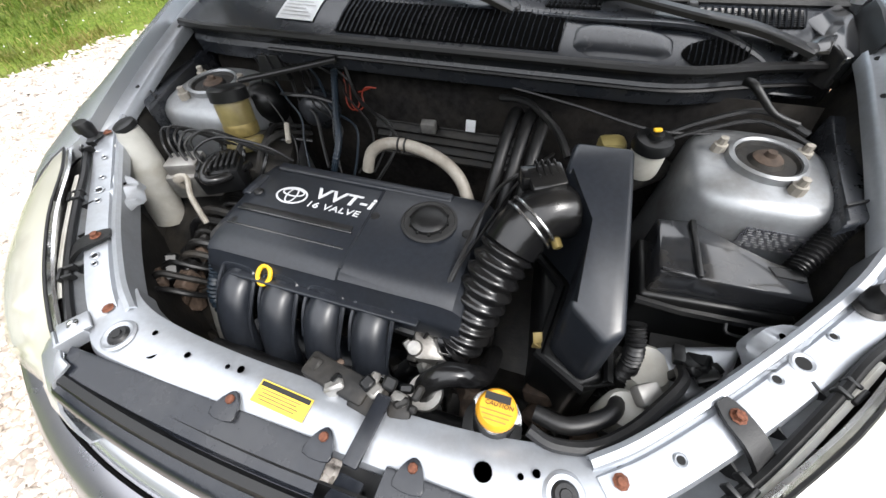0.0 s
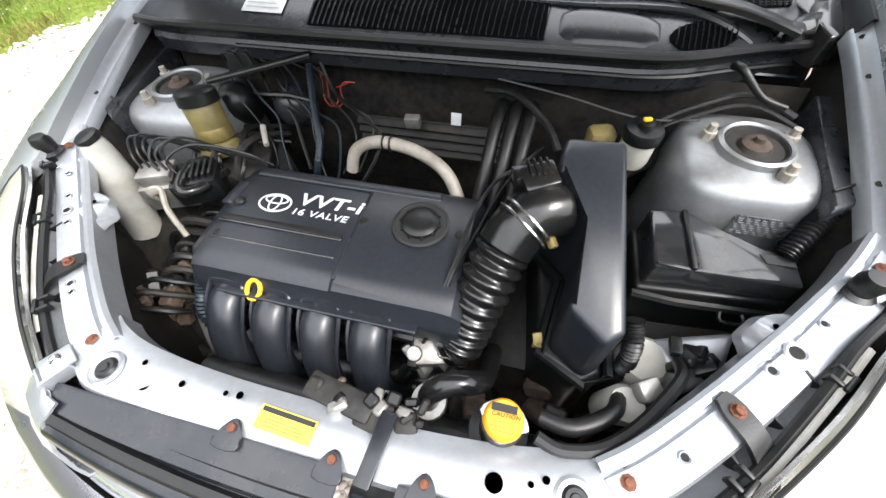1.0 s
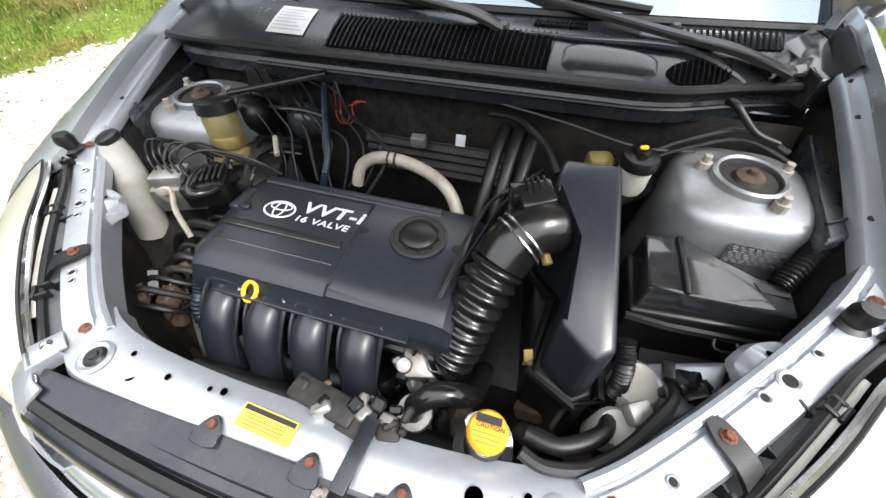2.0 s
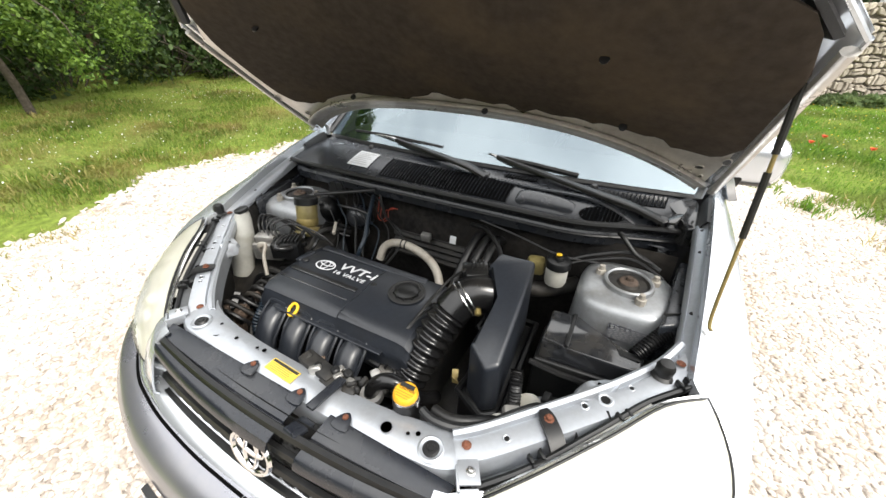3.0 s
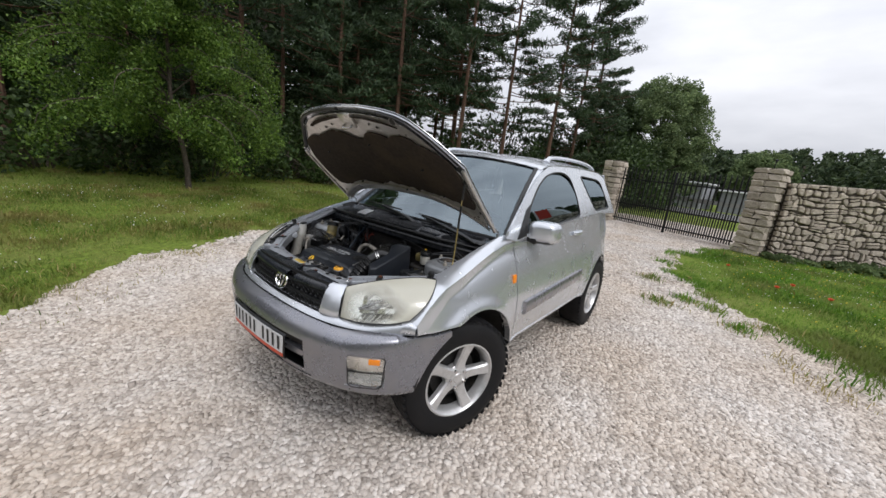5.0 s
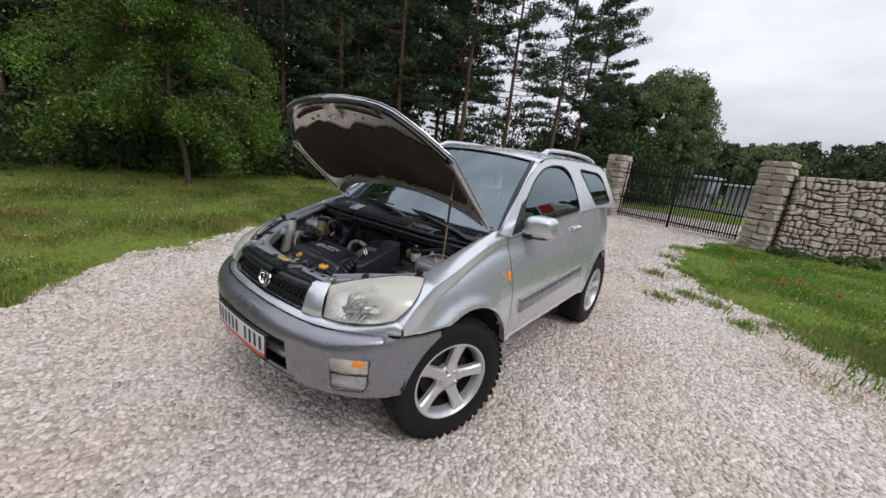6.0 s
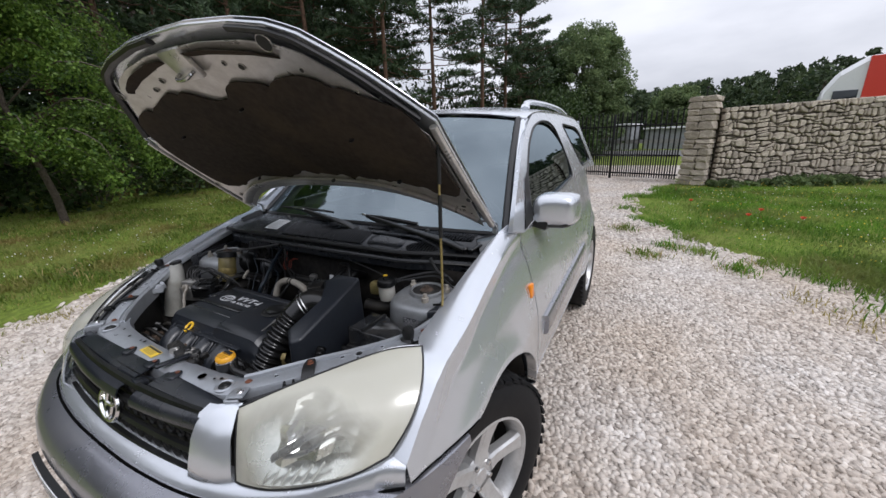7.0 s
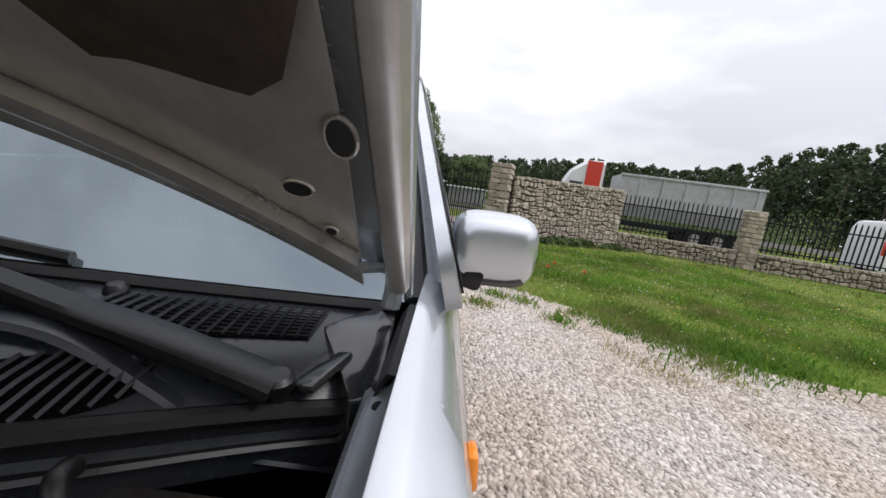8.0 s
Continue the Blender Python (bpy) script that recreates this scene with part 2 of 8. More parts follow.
CHROME = mat("chrome", (0.74, 0.74, 0.74), 0.14, 1.0, vary=0.05, scale=80, rough_vary=0.05)
RUST = mat("rusty_bolt", (0.15, 0.055, 0.03), 0.75, 0.3, vary=0.4, scale=300, bump=0.3, bump_scale=600)
PAD = mat("hood_insulation_felt", (0.043, 0.035, 0.029), 0.92, vary=0.2, scale=50, bump=0.6, bump_scale=160, dirt=(0.085, 0.064, 0.043), dirt_scale=4, dirt_amount=0.6, spec=0.1)
FELT = mat("firewall_felt", (0.015, 0.014, 0.0135), 0.95, vary=0.4, scale=70, bump=0.6, bump_scale=140, dirt=(0.06, 0.052, 0.042), dirt_scale=6, dirt_amount=0.5, spec=0.1)
WHITE_P = mat("aged_white_plastic", (0.44, 0.435, 0.40), 0.4, vary=0.08, scale=40, dirt=(0.28, 0.24, 0.17), dirt_scale=14, dirt_amount=0.5)
YELLOW_P = mat("yellowed_reservoir_plastic", (0.20, 0.165, 0.065), 0.35, vary=0.2, scale=30, dirt=(0.12, 0.08, 0.03), dirt_scale=18, dirt_amount=0.7)
ORANGE = mat("orange_yellow_cap", (0.75, 0.36, 0.02), 0.4, vary=0.08, scale=60)
YELLOW = mat("yellow_plastic", (0.80, 0.48, 0.02), 0.38, vary=0.08, scale=60)
LABEL_Y = mat("yellow_sticker", (0.75, 0.52, 0.05), 0.45, vary=0.06, scale=60)
LABEL_W = mat("white_sticker", (0.62, 0.63, 0.64), 0.45, vary=0.05, scale=60, dirt=(0.4, 0.38, 0.34), dirt_scale=12, dirt_amount=0.4)
# print, and near-black pieces that stand in for shade in holes and wells
INK_AND_HOLE = mat("ink_and_hole_shade", (0.012, 0.012, 0.012), 0.6, vary=0.1)
# near-black that stands in for shade in panel joints and vent openings
GAP_SHADE = mat("gap_shade_black", (0.003, 0.003, 0.003), 0.95, vary=0.1, spec=0.03)
INK_GREY = mat("faded_ink", (0.36, 0.36, 0.36), 0.6, vary=0.1)
LETTER = mat("light_grey_lettering", (0.55, 0.56, 0.58), 0.4, vary=0.05)
AMBER = mat("amber_plastic", (0.80, 0.24, 0.01), 0.2, vary=0.08, coat=0.5)
RED_P = mat("red_plate_border", (0.55, 0.06, 0.02), 0.35, vary=0.06)
WIRE_R = mat("red_wire", (0.28, 0.035, 0.015), 0.5, vary=0.1)
WIRE_B = mat("blue_conduit", (0.006, 0.013, 0.022), 0.5, vary=0.2)
PIPE_W = mat("pale_heater_hose", (0.31, 0.285, 0.245), 0.5, vary=0.15, scale=60, dirt=(0.15, 0.12, 0.09), dirt_scale=16, dirt_amount=0.7)
BRASS = mat("yellow_rod_coating", (0.26, 0.20, 0.07), 0.45, 0.4, vary=0.2, scale=60, dirt=(0.12, 0.09, 0.05), dirt_scale=20, dirt_amount=0.5)
SEAT = mat("dark_seat_fabric", (0.05, 0.05, 0.055), 0.9, vary=0.2, scale=80)
REFLECTOR = mat("headlamp_reflector", (0.80, 0.81, 0.82), 0.26, 0.95, vary=0.08, scale=30)
WSCREEN = glass_mat("windscreen_glass", (0.40, 0.46, 0.47), 2.6)
LID = mat("glossy_black_lid", (0.016, 0.017, 0.019), 0.12, vary=0.2, scale=50, bump=0.05, bump_scale=300, dirt=(0.05, 0.045, 0.038), dirt_scale=16, dirt_amount=0.5, coat=0.3, distance=0.0005)
SIDE_GLASS = glass_mat("tinted_side_glass", (0.10, 0.12, 0.12), 2.5)
HEADLENS = hazed_lens("hazed_headlamp_lens", (0.90, 0.91, 0.87), (0.52, 0.505, 0.425), (0.585, 0.515, 0.835))
FOGLENS = lens_mat("foglamp_lens", (0.9, 0.9, 0.88), (0.6, 0.6, 0.58), 0.28)
CLEARLENS = lens_mat("indicator_lens", (0.95, 0.92, 0.88), (0.72, 0.68, 0.62), 0.35)


# ---- mesh helpers ----
ORG = {}


def thing(name, at, label, category, group=""):
    ob = new(name)
    ob.empty_display_size = 0.1
    ob.location = at
    ORG[ob] = Vector(at)
    return tagged(ob, label, category, group)


def link(name, bm, material, smooth=True, angle=40, recalc=True):
    if recalc:
        bmesh.ops.recalc_face_normals(bm, faces=bm.faces)
    me = bpy.data.meshes.new(name)
    if smooth:
        lim = radians(angle)
        for f in bm.faces:
            f.smooth = True
        for e in bm.edges:
            if len(e.link_faces) != 2 or e.calc_face_angle(0.0) > lim:
                e.smooth = False
    bm.to_mesh(me)
    bm.free()
    me.materials.append(material)
    return me


def part(name, bm, material, parent, label="", smooth=True, angle=40, solid=0.0, bevel=0.0, recalc=True):
    """Links a bmesh, given in world coordinates, as one mesh under a thing or a part."""
    me = link(name, bm, material, smooth, angle, recalc)
    base = ORG[parent]
    me.transform(Matrix.Translation(-base))
    ob = new(name, me)
    ob.parent = parent
    ORG[ob] = base
    if solid:
        s = ob.modifiers.new("thickness", "SOLIDIFY")
        s.thickness, s.offset = solid, 0
    if bevel:
        b = ob.modifiers.new("edges", "BEVEL")
        b.width, b.segments, b.limit_method, b.angle_limit = bevel, 2, "ANGLE", radians(35)
    if label:
        ob["label"] = label
    return ob


def single(name, bm, material, label, category, kind="", group="", smooth=True, at=(0, 0, 0), angle=40):
    me = link(name, bm, material, smooth, angle)
    me.transform(Matrix.Translation(-Vector(at)))
    ob = new(name, me)
    ob.location = at
    ORG[ob] = Vector(at)
    return tagged(ob, label, category, group, kind)


def grid(rows, close_u=False, close_v=False, bm=None, skip=None):
    """A sheet of quads over rows of points."""
    bm = bm or bmesh.new()
    vs = [[bm.verts.new(p) for p in r] for r in rows]
    nu, nv = len(rows), len(rows[0])
    for i in range(nu if close_u else nu - 1):
        for j in range(nv if close_v else nv - 1):
            if skip and skip(i, j):
                continue
            q = [vs[i][j], vs[(i + 1) % nu][j], vs[(i + 1) % nu][(j + 1) % nv], vs[i][(j + 1) % nv]]
            try:
                bm.faces.new(q)
            except ValueError:
                pass
    return bm


def box(size, at, rot=(0, 0, 0), bevel=0.0, bm=None, taper=1.0, seg=2):
    """A box with rounded edges, its top shrunk by taper."""
    bm = bm or bmesh.new()
    got = bmesh.ops.create_cube(bm, size=1.0)["verts"]
    for v in got:
        k = taper if v.co.z > 0 else 1.0
        v.co = Vector((v.co.x * size[0] * k, v.co.y * size[1] * k, v.co.z * size[2]))
    if bevel:
        edges = list({e for v in got for e in v.link_edges})
        r = bmesh.ops.bevel(bm, geom=edges, offset=bevel, segments=seg, profile=0.5, affect="EDGES")
        got = list({v for f in r["faces"] for v in f.verts} | {v for v in got if v.is_valid})
    m = pose(*at, *rot)
    for v in got:
        v.co = m @ v.co
    return bm


def smooth_path(pts, steps=6):
    """Points along a smooth curve through pts."""
    p = [Vector(q) for q in pts]
    if len(p) < 3:
        return p
    out = []
    for i in range(len(p) - 1):
        a, b, c, d = p[max(i - 1, 0)], p[i], p[i + 1], p[min(i + 2, len(p) - 1)]
        for s in range(steps):
            t = s / steps
            out.append(0.5 * ((2 * b) + (c - a) * t + (2 * a - 5 * b + 4 * c - d) * t * t + (3 * b - a - 3 * c + d) * t ** 3))
    out.append(p[-1])
    return out


def tube(pts, r, seg=8, steps=6, bm=None, flat=1.0, cap=True, up=None):
    """A round or flattened bar along a smooth curve; r may be a function of the way along, from 0 to 1."""
    bm = bm or bmesh.new()
    path = smooth_path(pts, steps)
    rows, side = [], None
    for i, q in enumerate(path):
        d = (path[min(i + 1, len(path) - 1)] - path[max(i - 1, 0)]).normalized()
        if side is None:
            ref = Vector(up) if up else (Vector((0, 0, 1)) if abs(d.z) < 0.9 else Vector((0, 1, 0)))
            side = d.cross(ref).normalized()
        side = (side - d * side.dot(d)).normalized()
        w = d.cross(side)
        rad = r(i / max(1, len(path) - 1)) if callable(r) else r
        rows.append([q + side * math.cos(a) * rad + w * math.sin(a) * rad * flat for a in [2 * math.pi * k / seg for k in range(seg)]])
    n0 = len(bm.verts)
    grid(rows, close_v=True, bm=bm)
    if cap:
        bm.verts.ensure_lookup_table()
        bm.faces.new([bm.verts[n0 + k] for k in range(seg)])
        bm.faces.new([bm.verts[len(bm.verts) - seg + k] for k in range(seg)][::-1])
    return bm


def flat_bar(pts, width, thick, steps_=5, taper=1.0):
    """A bar of rectangular section along a smooth curve, lying flat."""
    path = smooth_path(pts, steps_)
    rows = []
    for i, q in enumerate(path):
        d = (path[min(i + 1, len(path) - 1)] - path[max(i - 1, 0)]).normalized()
        side = d.cross(Vector((0, 0, 1))).normalized()
        up = side.cross(d)
        k = 1 + (taper - 1) * i / (len(path) - 1)
        w, t = width * k / 2, thick / 2
        rows.append([q + side * a * w + up * b * t for a, b in ((-1, -1), (-1, 0.4), (-0.75, 1), (0.75, 1), (1, 0.4), (1, -1))])
    bm = grid(rows, close_v=True)
    bm.verts.ensure_lookup_table()
    bm.faces.new([bm.verts[k] for k in range(6)])
    bm.faces.new([bm.verts[len(bm.verts) - 6 + k] for k in range(6)])
    return bm


def lathe(profile, at, rot=(0, 0, 0), seg=28, bm=None, close=False, caps=True):
    """A turned shape: (radius, height) pairs about the local z axis."""
    bm = bm or bmesh.new()
    m = pose(*at, *rot)
    rows = [[m @ Vector((r * math.cos(a), r * math.sin(a), h)) for a in [2 * math.pi * k / seg for k in range(seg)]] for r, h in profile]
    n0 = len(bm.verts)
    grid(rows, close_v=True, close_u=close, bm=bm)
    if not close and caps:
        bm.verts.ensure_lookup_table()
        for k, prof in ((n0, profile[0]), (len(bm.verts) - seg, profile[-1])):
            if prof[0] > 0.0005:
                bm.faces.new([bm.verts[k + i] for i in range(seg)])
    bmesh.ops.remove_doubles(bm, verts=bm.verts[n0:], dist=0.00005)
    return bm


def prism(poly, z0, z1, bevel=0.0, bm=None, shrink=1.0, top=None):
    """An upright block over an outline; top(x, y) may give a sloping top."""
    bm = bm or bmesh.new()
    cx, cy = sum(p[0] for p in poly) / len(poly), sum(p[1] for p in poly) / len(poly)
    lo = [bm.verts.new((cx + (x - cx) / shrink, cy + (y - cy) / shrink, z0)) for x, y in poly]
    hi = [bm.verts.new((x, y, top(x, y) if top else z1)) for x, y in poly]
    n = len(poly)
    fs = [bm.faces.new(lo[::-1]), bm.faces.new(hi)]
    for i in range(n):
        fs.append(bm.faces.new((lo[i], lo[(i + 1) % n], hi[(i + 1) % n], hi[i])))
    if bevel:
        edges = list({e for f in fs for e in f.edges if e.verts[0] in hi or e.verts[1] in hi})
        bmesh.ops.bevel(bm, geom=edges, offset=bevel, segments=3, profile=0.5, affect="EDGES")
    return bm


def plate_with_holes(outer, holes, lift):
    """A flat sheet with openings; lift turns (u, v) into a place."""
    bm = bmesh.new()
    edges = []
    for loop in (outer, *holes):
        vs = [bm.verts.new((u, v, 0)) for u, v in loop]
        edges += [bm.edges.new((vs[i], vs[(i + 1) % len(vs)])) for i in range(len(vs))]
    bmesh.ops.triangle_fill(bm, use_beauty=True, use_dissolve=False, edges=edges)
    for v in bm.verts:
        v.co = Vector(lift(v.co.x, v.co.y))
    return bm


def lerp_table(tab, x):
    """Piecewise smooth reading of (x, value) pairs."""
    if x <= tab[0][0]:
        return tab[0][1]
    for (a, va), (b, vb) in zip(tab, tab[1:]):
        if x <= b:
            return va + (vb - va) * (x - a) / (b - a)
    return tab[-1][1]


def loop2(pts, steps=5):
    """A closed smooth outline through 2D points."""
    n, out = len(pts), []
    for i in range(n):
        a, b, c, d = [Vector(pts[(i + k) % n]) for k in (-1, 0, 1, 2)]
        for s in range(steps):
            t = s / steps
            q = 0.5 * ((2 * b) + (c - a) * t + (2 * a - 5 * b + 4 * c - d) * t * t + (3 * b - a - 3 * c + d) * t ** 3)
            out.append((q.x, q.y))
    return out


def rounded(pts, r, seg=4):
    """A polygon with rounded corners."""
    n, out = len(pts), []
    for i in range(n):
        p, a, b = Vector(pts[i]), Vector(pts[i - 1]), Vector(pts[(i + 1) % n])
        da, db = (a - p), (b - p)
        k = min(r, da.length * 0.45, db.length * 0.45)
        s, e = p + da.normalized() * k, p + db.normalized() * k
        for j in range(seg + 1):
            t = j / seg
            q = s * (1 - t) ** 2 + p * 2 * t * (1 - t) + e * t * t
            out.append((q.x, q.y))
    return out


def circle2(cx, cy, r, n=20, ry=None):
    return [(cx + r * math.cos(2 * math.pi * k / n), cy + (ry or r) * math.sin(2 * math.pi * k / n)) for k in range(n)]


def lettering(text, size, depth, m):
    """Raised letters in the built-in font as a bmesh at the pose m."""
    cu = bpy.data.curves.new("text", "FONT")
    cu.body, cu.size, cu.extrude, cu.align_x = text, size, depth, "LEFT"
    cu.space_character = 1.08
    cu.offset, cu.shear = size * (0.020 if size > 0.03 else 0.006), 0.12
    tmp = bpy.data.objects.new("text", cu)
    me = bpy.data.meshes.new_from_object(tmp)
    bm = bmesh.new()
    bm.from_mesh(me)
    bmesh.ops.transform(bm, matrix=m, verts=bm.verts)
    bpy.data.objects.remove(tmp)
    bpy.data.meshes.remove(me)
    bpy.data.curves.remove(cu)
    return bm


def mirrored(bm):
    b2 = bm.copy()
    for v in b2.verts:
        v.co.x = -v.co.x
    bmesh.ops.reverse_faces(b2, faces=b2.faces)
    return b2


def both(name, bm, material, parent, label="", **kw):
    b2 = mirrored(bm)
    return part(name, bm, material, parent, label, **kw), part(name, b2, material, parent, label, **kw)


# ---- the car: front axle at y = 0, nose towards -y, wheels on z = 0 ----
car = thing("car", (0, 1.1, 0), "silver three-door off-road car parked on gravel, hood propped open", "car")
ARCH_R, HUB_Z, BASE, FRONT = 0.418, 0.360, 2.28, 0.02
WIDE = [(-0.46, 0.770), (-0.38, 0.790), (-0.25, 0.815), (-0.1, 0.832), (0.2, 0.838), (0.5, 0.836), (1.2, 0.840), (2.0, 0.838), (2.3, 0.826), (2.6, 0.785), (2.88, 0.70)]
TALL = [(0.22, 0.945), (0.35, 0.972), (0.5, 0.992), (0.62, 1.0), (0.75, 0.993), (0.87, 0.966), (1.0, 0.926), (1.1, 0.893), (1.2, 0.865)]


def side_x(y, z):
    x = lerp_table(WIDE, y) * lerp_table(TALL, z)
    for yc in (FRONT, BASE):
        r = math.hypot(y - yc, z - HUB_Z)
        x += 0.018 * math.exp(-((r - ARCH_R) / 0.050) ** 2) * max(0, min(1, (z - 0.25) / 0.15))
    under = lerp_table([(-0.4, 0.78), (-0.2, 0.935), (-0.1, 0.968), (0.05, 1.018), (0.2, 1.062), (0.34, 1.090), (0.46, 1.096), (1.0, 1.12), (2.9, 1.12)], y) - z
    k = max(0, min(1, under / 0.062))
    dip = k * math.exp(-max(0, under - 0.062) / 0.075)
    return x - 0.019 * dip * lerp_table([(-0.4, 0.0), (-0.25, 0.45), (0.0, 1.0), (0.46, 0.9), (0.7, 0.35), (1.2, 0.0)], y)


def arch_z(y, floor, yc):
    d = abs(y - yc)
    return HUB_Z + math.sqrt(ARCH_R ** 2 - d * d) if d < ARCH_R and HUB_Z + math.sqrt(ARCH_R ** 2 - d * d) > floor else floor


def steps(a, b, n):
    return [a + (b - a) * i / n for i in range(n + 1)]


def upright_strip(ys, lo, hi, n, roll=None):
    """A side panel between two height lines; roll bends its top edge inwards to x, z."""
    rows = []
    for y in ys:
        a, b = lo(y), hi(y)
        r = [(side_x(y, z), y, z) for z in steps(a, b, n)]
        if roll:
            xe, ze = roll(y)
            x0, z0 = r[-1][0], r[-1][2]
            for k in (0.35, 0.65, 0.85, 1.0):
                r.append((x0 + (xe - x0) * k, y, z0 + (ze - z0) * math.sin(k * math.pi / 2)))
            r.append((xe - 0.004, y, ze - 0.022))
        lip = side_x(y, a) - 0.035
        r = [(lip, y, a + 0.004)] + r
        rows.append(r)
    return grid(rows)


# front fenders
FEND_TOP = [(-0.395, 0.800), (-0.33, 0.868), (-0.26, 0.925), (-0.215, 0.952), (-0.1, 0.995), (0.05, 1.045), (0.2, 1.088), (0.34, 1.118), (0.46, 1.128)]
FEND_X = [(-0.395, 0.722), (-0.225, 0.712), (-0.19, 0.683), (0.0, 0.694), (0.34, 0.708), (0.46, 0.712)]


def seam_z(y):
    return lerp_table([(-0.40, 0.752), (-0.30, 0.740), (-0.20, 0.744)], y)


def fender_floor(y):
    if y < -0.15:
        return max(seam_z(y), arch_z(y, 0.1, FRONT))
    return arch_z(y, 0.462, FRONT)


fy = steps(-0.395, -0.20, 16) + steps(-0.185, 0.40, 34) + [0.41, 0.42, 0.43, 0.436, 0.45, 0.462]
fender_bm = upright_strip(fy, fender_floor, lambda y: max(fender_floor(y) + 0.01, lerp_table(FEND_TOP, y) - lerp_table([(-0.395, 0.004), (-0.2, 0.02), (0.0, 0.03), (0.46, 0.035)], y)), 26,
                          lambda y: (lerp_table(FEND_X, y), lerp_table(FEND_TOP, y)))
both("front_fender", fender_bm, SILVER, car, solid=0.003, angle=50)

# doors, quarter panels, sills
BELT = [(0.46, 1.085), (1.0, 1.127), (1.5, 1.153), (2.2, 1.183), (2.88, 1.16)]


def belt(y):
    return lerp_table(BELT, y)


dy = steps(0.470, 1.715, 16)
door_bm = upright_strip(dy, lambda y: 0.470, belt, 18)
doors = both("door", door_bm, SILVER, car, solid=0.003, angle=50)
qy = [1.723, 1.77, 1.82, 1.86] + steps(1.868, BASE + 0.416, 34) + [2.71, 2.78, 2.84, 2.88]
quarter_bm = upright_strip(qy, lambda y: arch_z(y, 0.465 if y < 2.2 else 0.48, BASE), belt, 14)
both("rear_quarter_panel", quarter_bm, SILVER, car, solid=0.003, angle=50)
sill = grid([[(side_x(y, 0.47) - 0.014, y, 0.467), (side_x(y, 0.46) - 0.001, y, 0.458), (side_x(y, 0.45) - 0.003, y, 0.442), (side_x(y, 0.44) - 0.03, y, 0.424), (0.66, y, 0.420)] for y in steps(0.440, 1.862, 12)])
both("sill", sill, SILVER, car, solid=0.003)
# protective strips on the doors
strip = grid([[(side_x(y, z) + (dx if 0.58 < y < 1.68 else -0.004), y, z) for z, dx in ((0.600 + k, -0.004), (0.604 + k, 0.012), (0.612 + k, 0.017), (0.650 + k, 0.019), (0.682 + k, 0.018), (0.692 + k, 0.012), (0.695 + k, -0.004))] for y in [0.572] + steps(0.582, 1.675, 10) + [1.685] for k in [0.035 * (y - 0.55)]])
for d, bm in zip(doors, (strip, mirrored(strip))):
    part("rub_strip", bm, BUMPER, d, "grey plastic rub strip")


def x_glass(z):
    return 0.753 - (z - 1.10) * 0.360


# upper side frames with their windows
outer = [(0.345, 1.118), (0.52, 1.235), (0.70, 1.352), (0.88, 1.455), (1.0, 1.512), (1.12, 1.552), (1.3, 1.578), (1.6, 1.590), (2.1, 1.585), (2.45, 1.560), (2.60, 1.52), (2.72, 1.36), (2.84, 1.165), (2.2, 1.185), (1.5, 1.156), (1.0, 1.130), (0.46, 1.088)]
door_win = rounded([(0.60, 1.118), (0.72, 1.285), (0.90, 1.415), (1.06, 1.490), (1.25, 1.524), (1.44, 1.526), (1.57, 1.490), (1.655, 1.36), (1.70, 1.182)], 0.06)
quarter_win = rounded([(1.84, 1.520), (2.36, 1.500), (2.46, 1.46), (2.63, 1.225), (2.15, 1.212)], 0.05)
frame_bm = plate_with_holes(outer, (door_win, quarter_win), lambda u, v: (x_glass(v), u, v))
frames = both("side_window_frame", frame_bm, SILVER, car, solid=0.018, angle=30)


def panes(poly, inset):
    """A side window, bowed outwards as curved glass is."""
    lo, hi, rows = min(p[1] for p in poly), max(p[1] for p in poly), []
    for v in steps(lo + 0.001, hi - 0.001, 16):
        us = [a[0] + (b[0] - a[0]) * (v - a[1]) / (b[1] - a[1]) for a, b in zip(poly, poly[1:] + poly[:1]) if (a[1] - v) * (b[1] - v) < 0]
        bow = 0.017 * math.sin(math.pi * (v - lo) / (hi - lo))
        rows.append([(x_glass(v) - inset + bow, u, v) for u in steps(min(us), max(us), 8)])
    return grid(rows)


def seal(poly, w=0.007, out=0.010):
    return tube([(x_glass(v) + out - 0.002, u, v) for u, v in poly] + [(x_glass(poly[0][1]) + out - 0.002, *poly[0])], w, 6, 1)


for fr, flip in zip(frames, (False, True)):
    for nm, poly in (("door_window", door_win), ("quarter_window", quarter_win)):
        pane, rim = panes(poly, 0.007), seal(poly)
        if flip:
            pane, rim = mirrored(pane), mirrored(rim)
        w = part(nm, pane, SIDE_GLASS, fr, "dark tinted side window", angle=80)
        w.visible_shadow = False
        part("window_seal", rim, RUBBER, fr)
# black triangle ahead of the door window, where the mirror sits
tri = plate_with_holes([(0.475, 1.10), (0.60, 1.112), (0.725, 1.30), (0.66, 1.27)], (), lambda u, v: (x_glass(v) + 0.012, u, v))
both("mirror_base", tri, BLACK, car, solid=0.004)

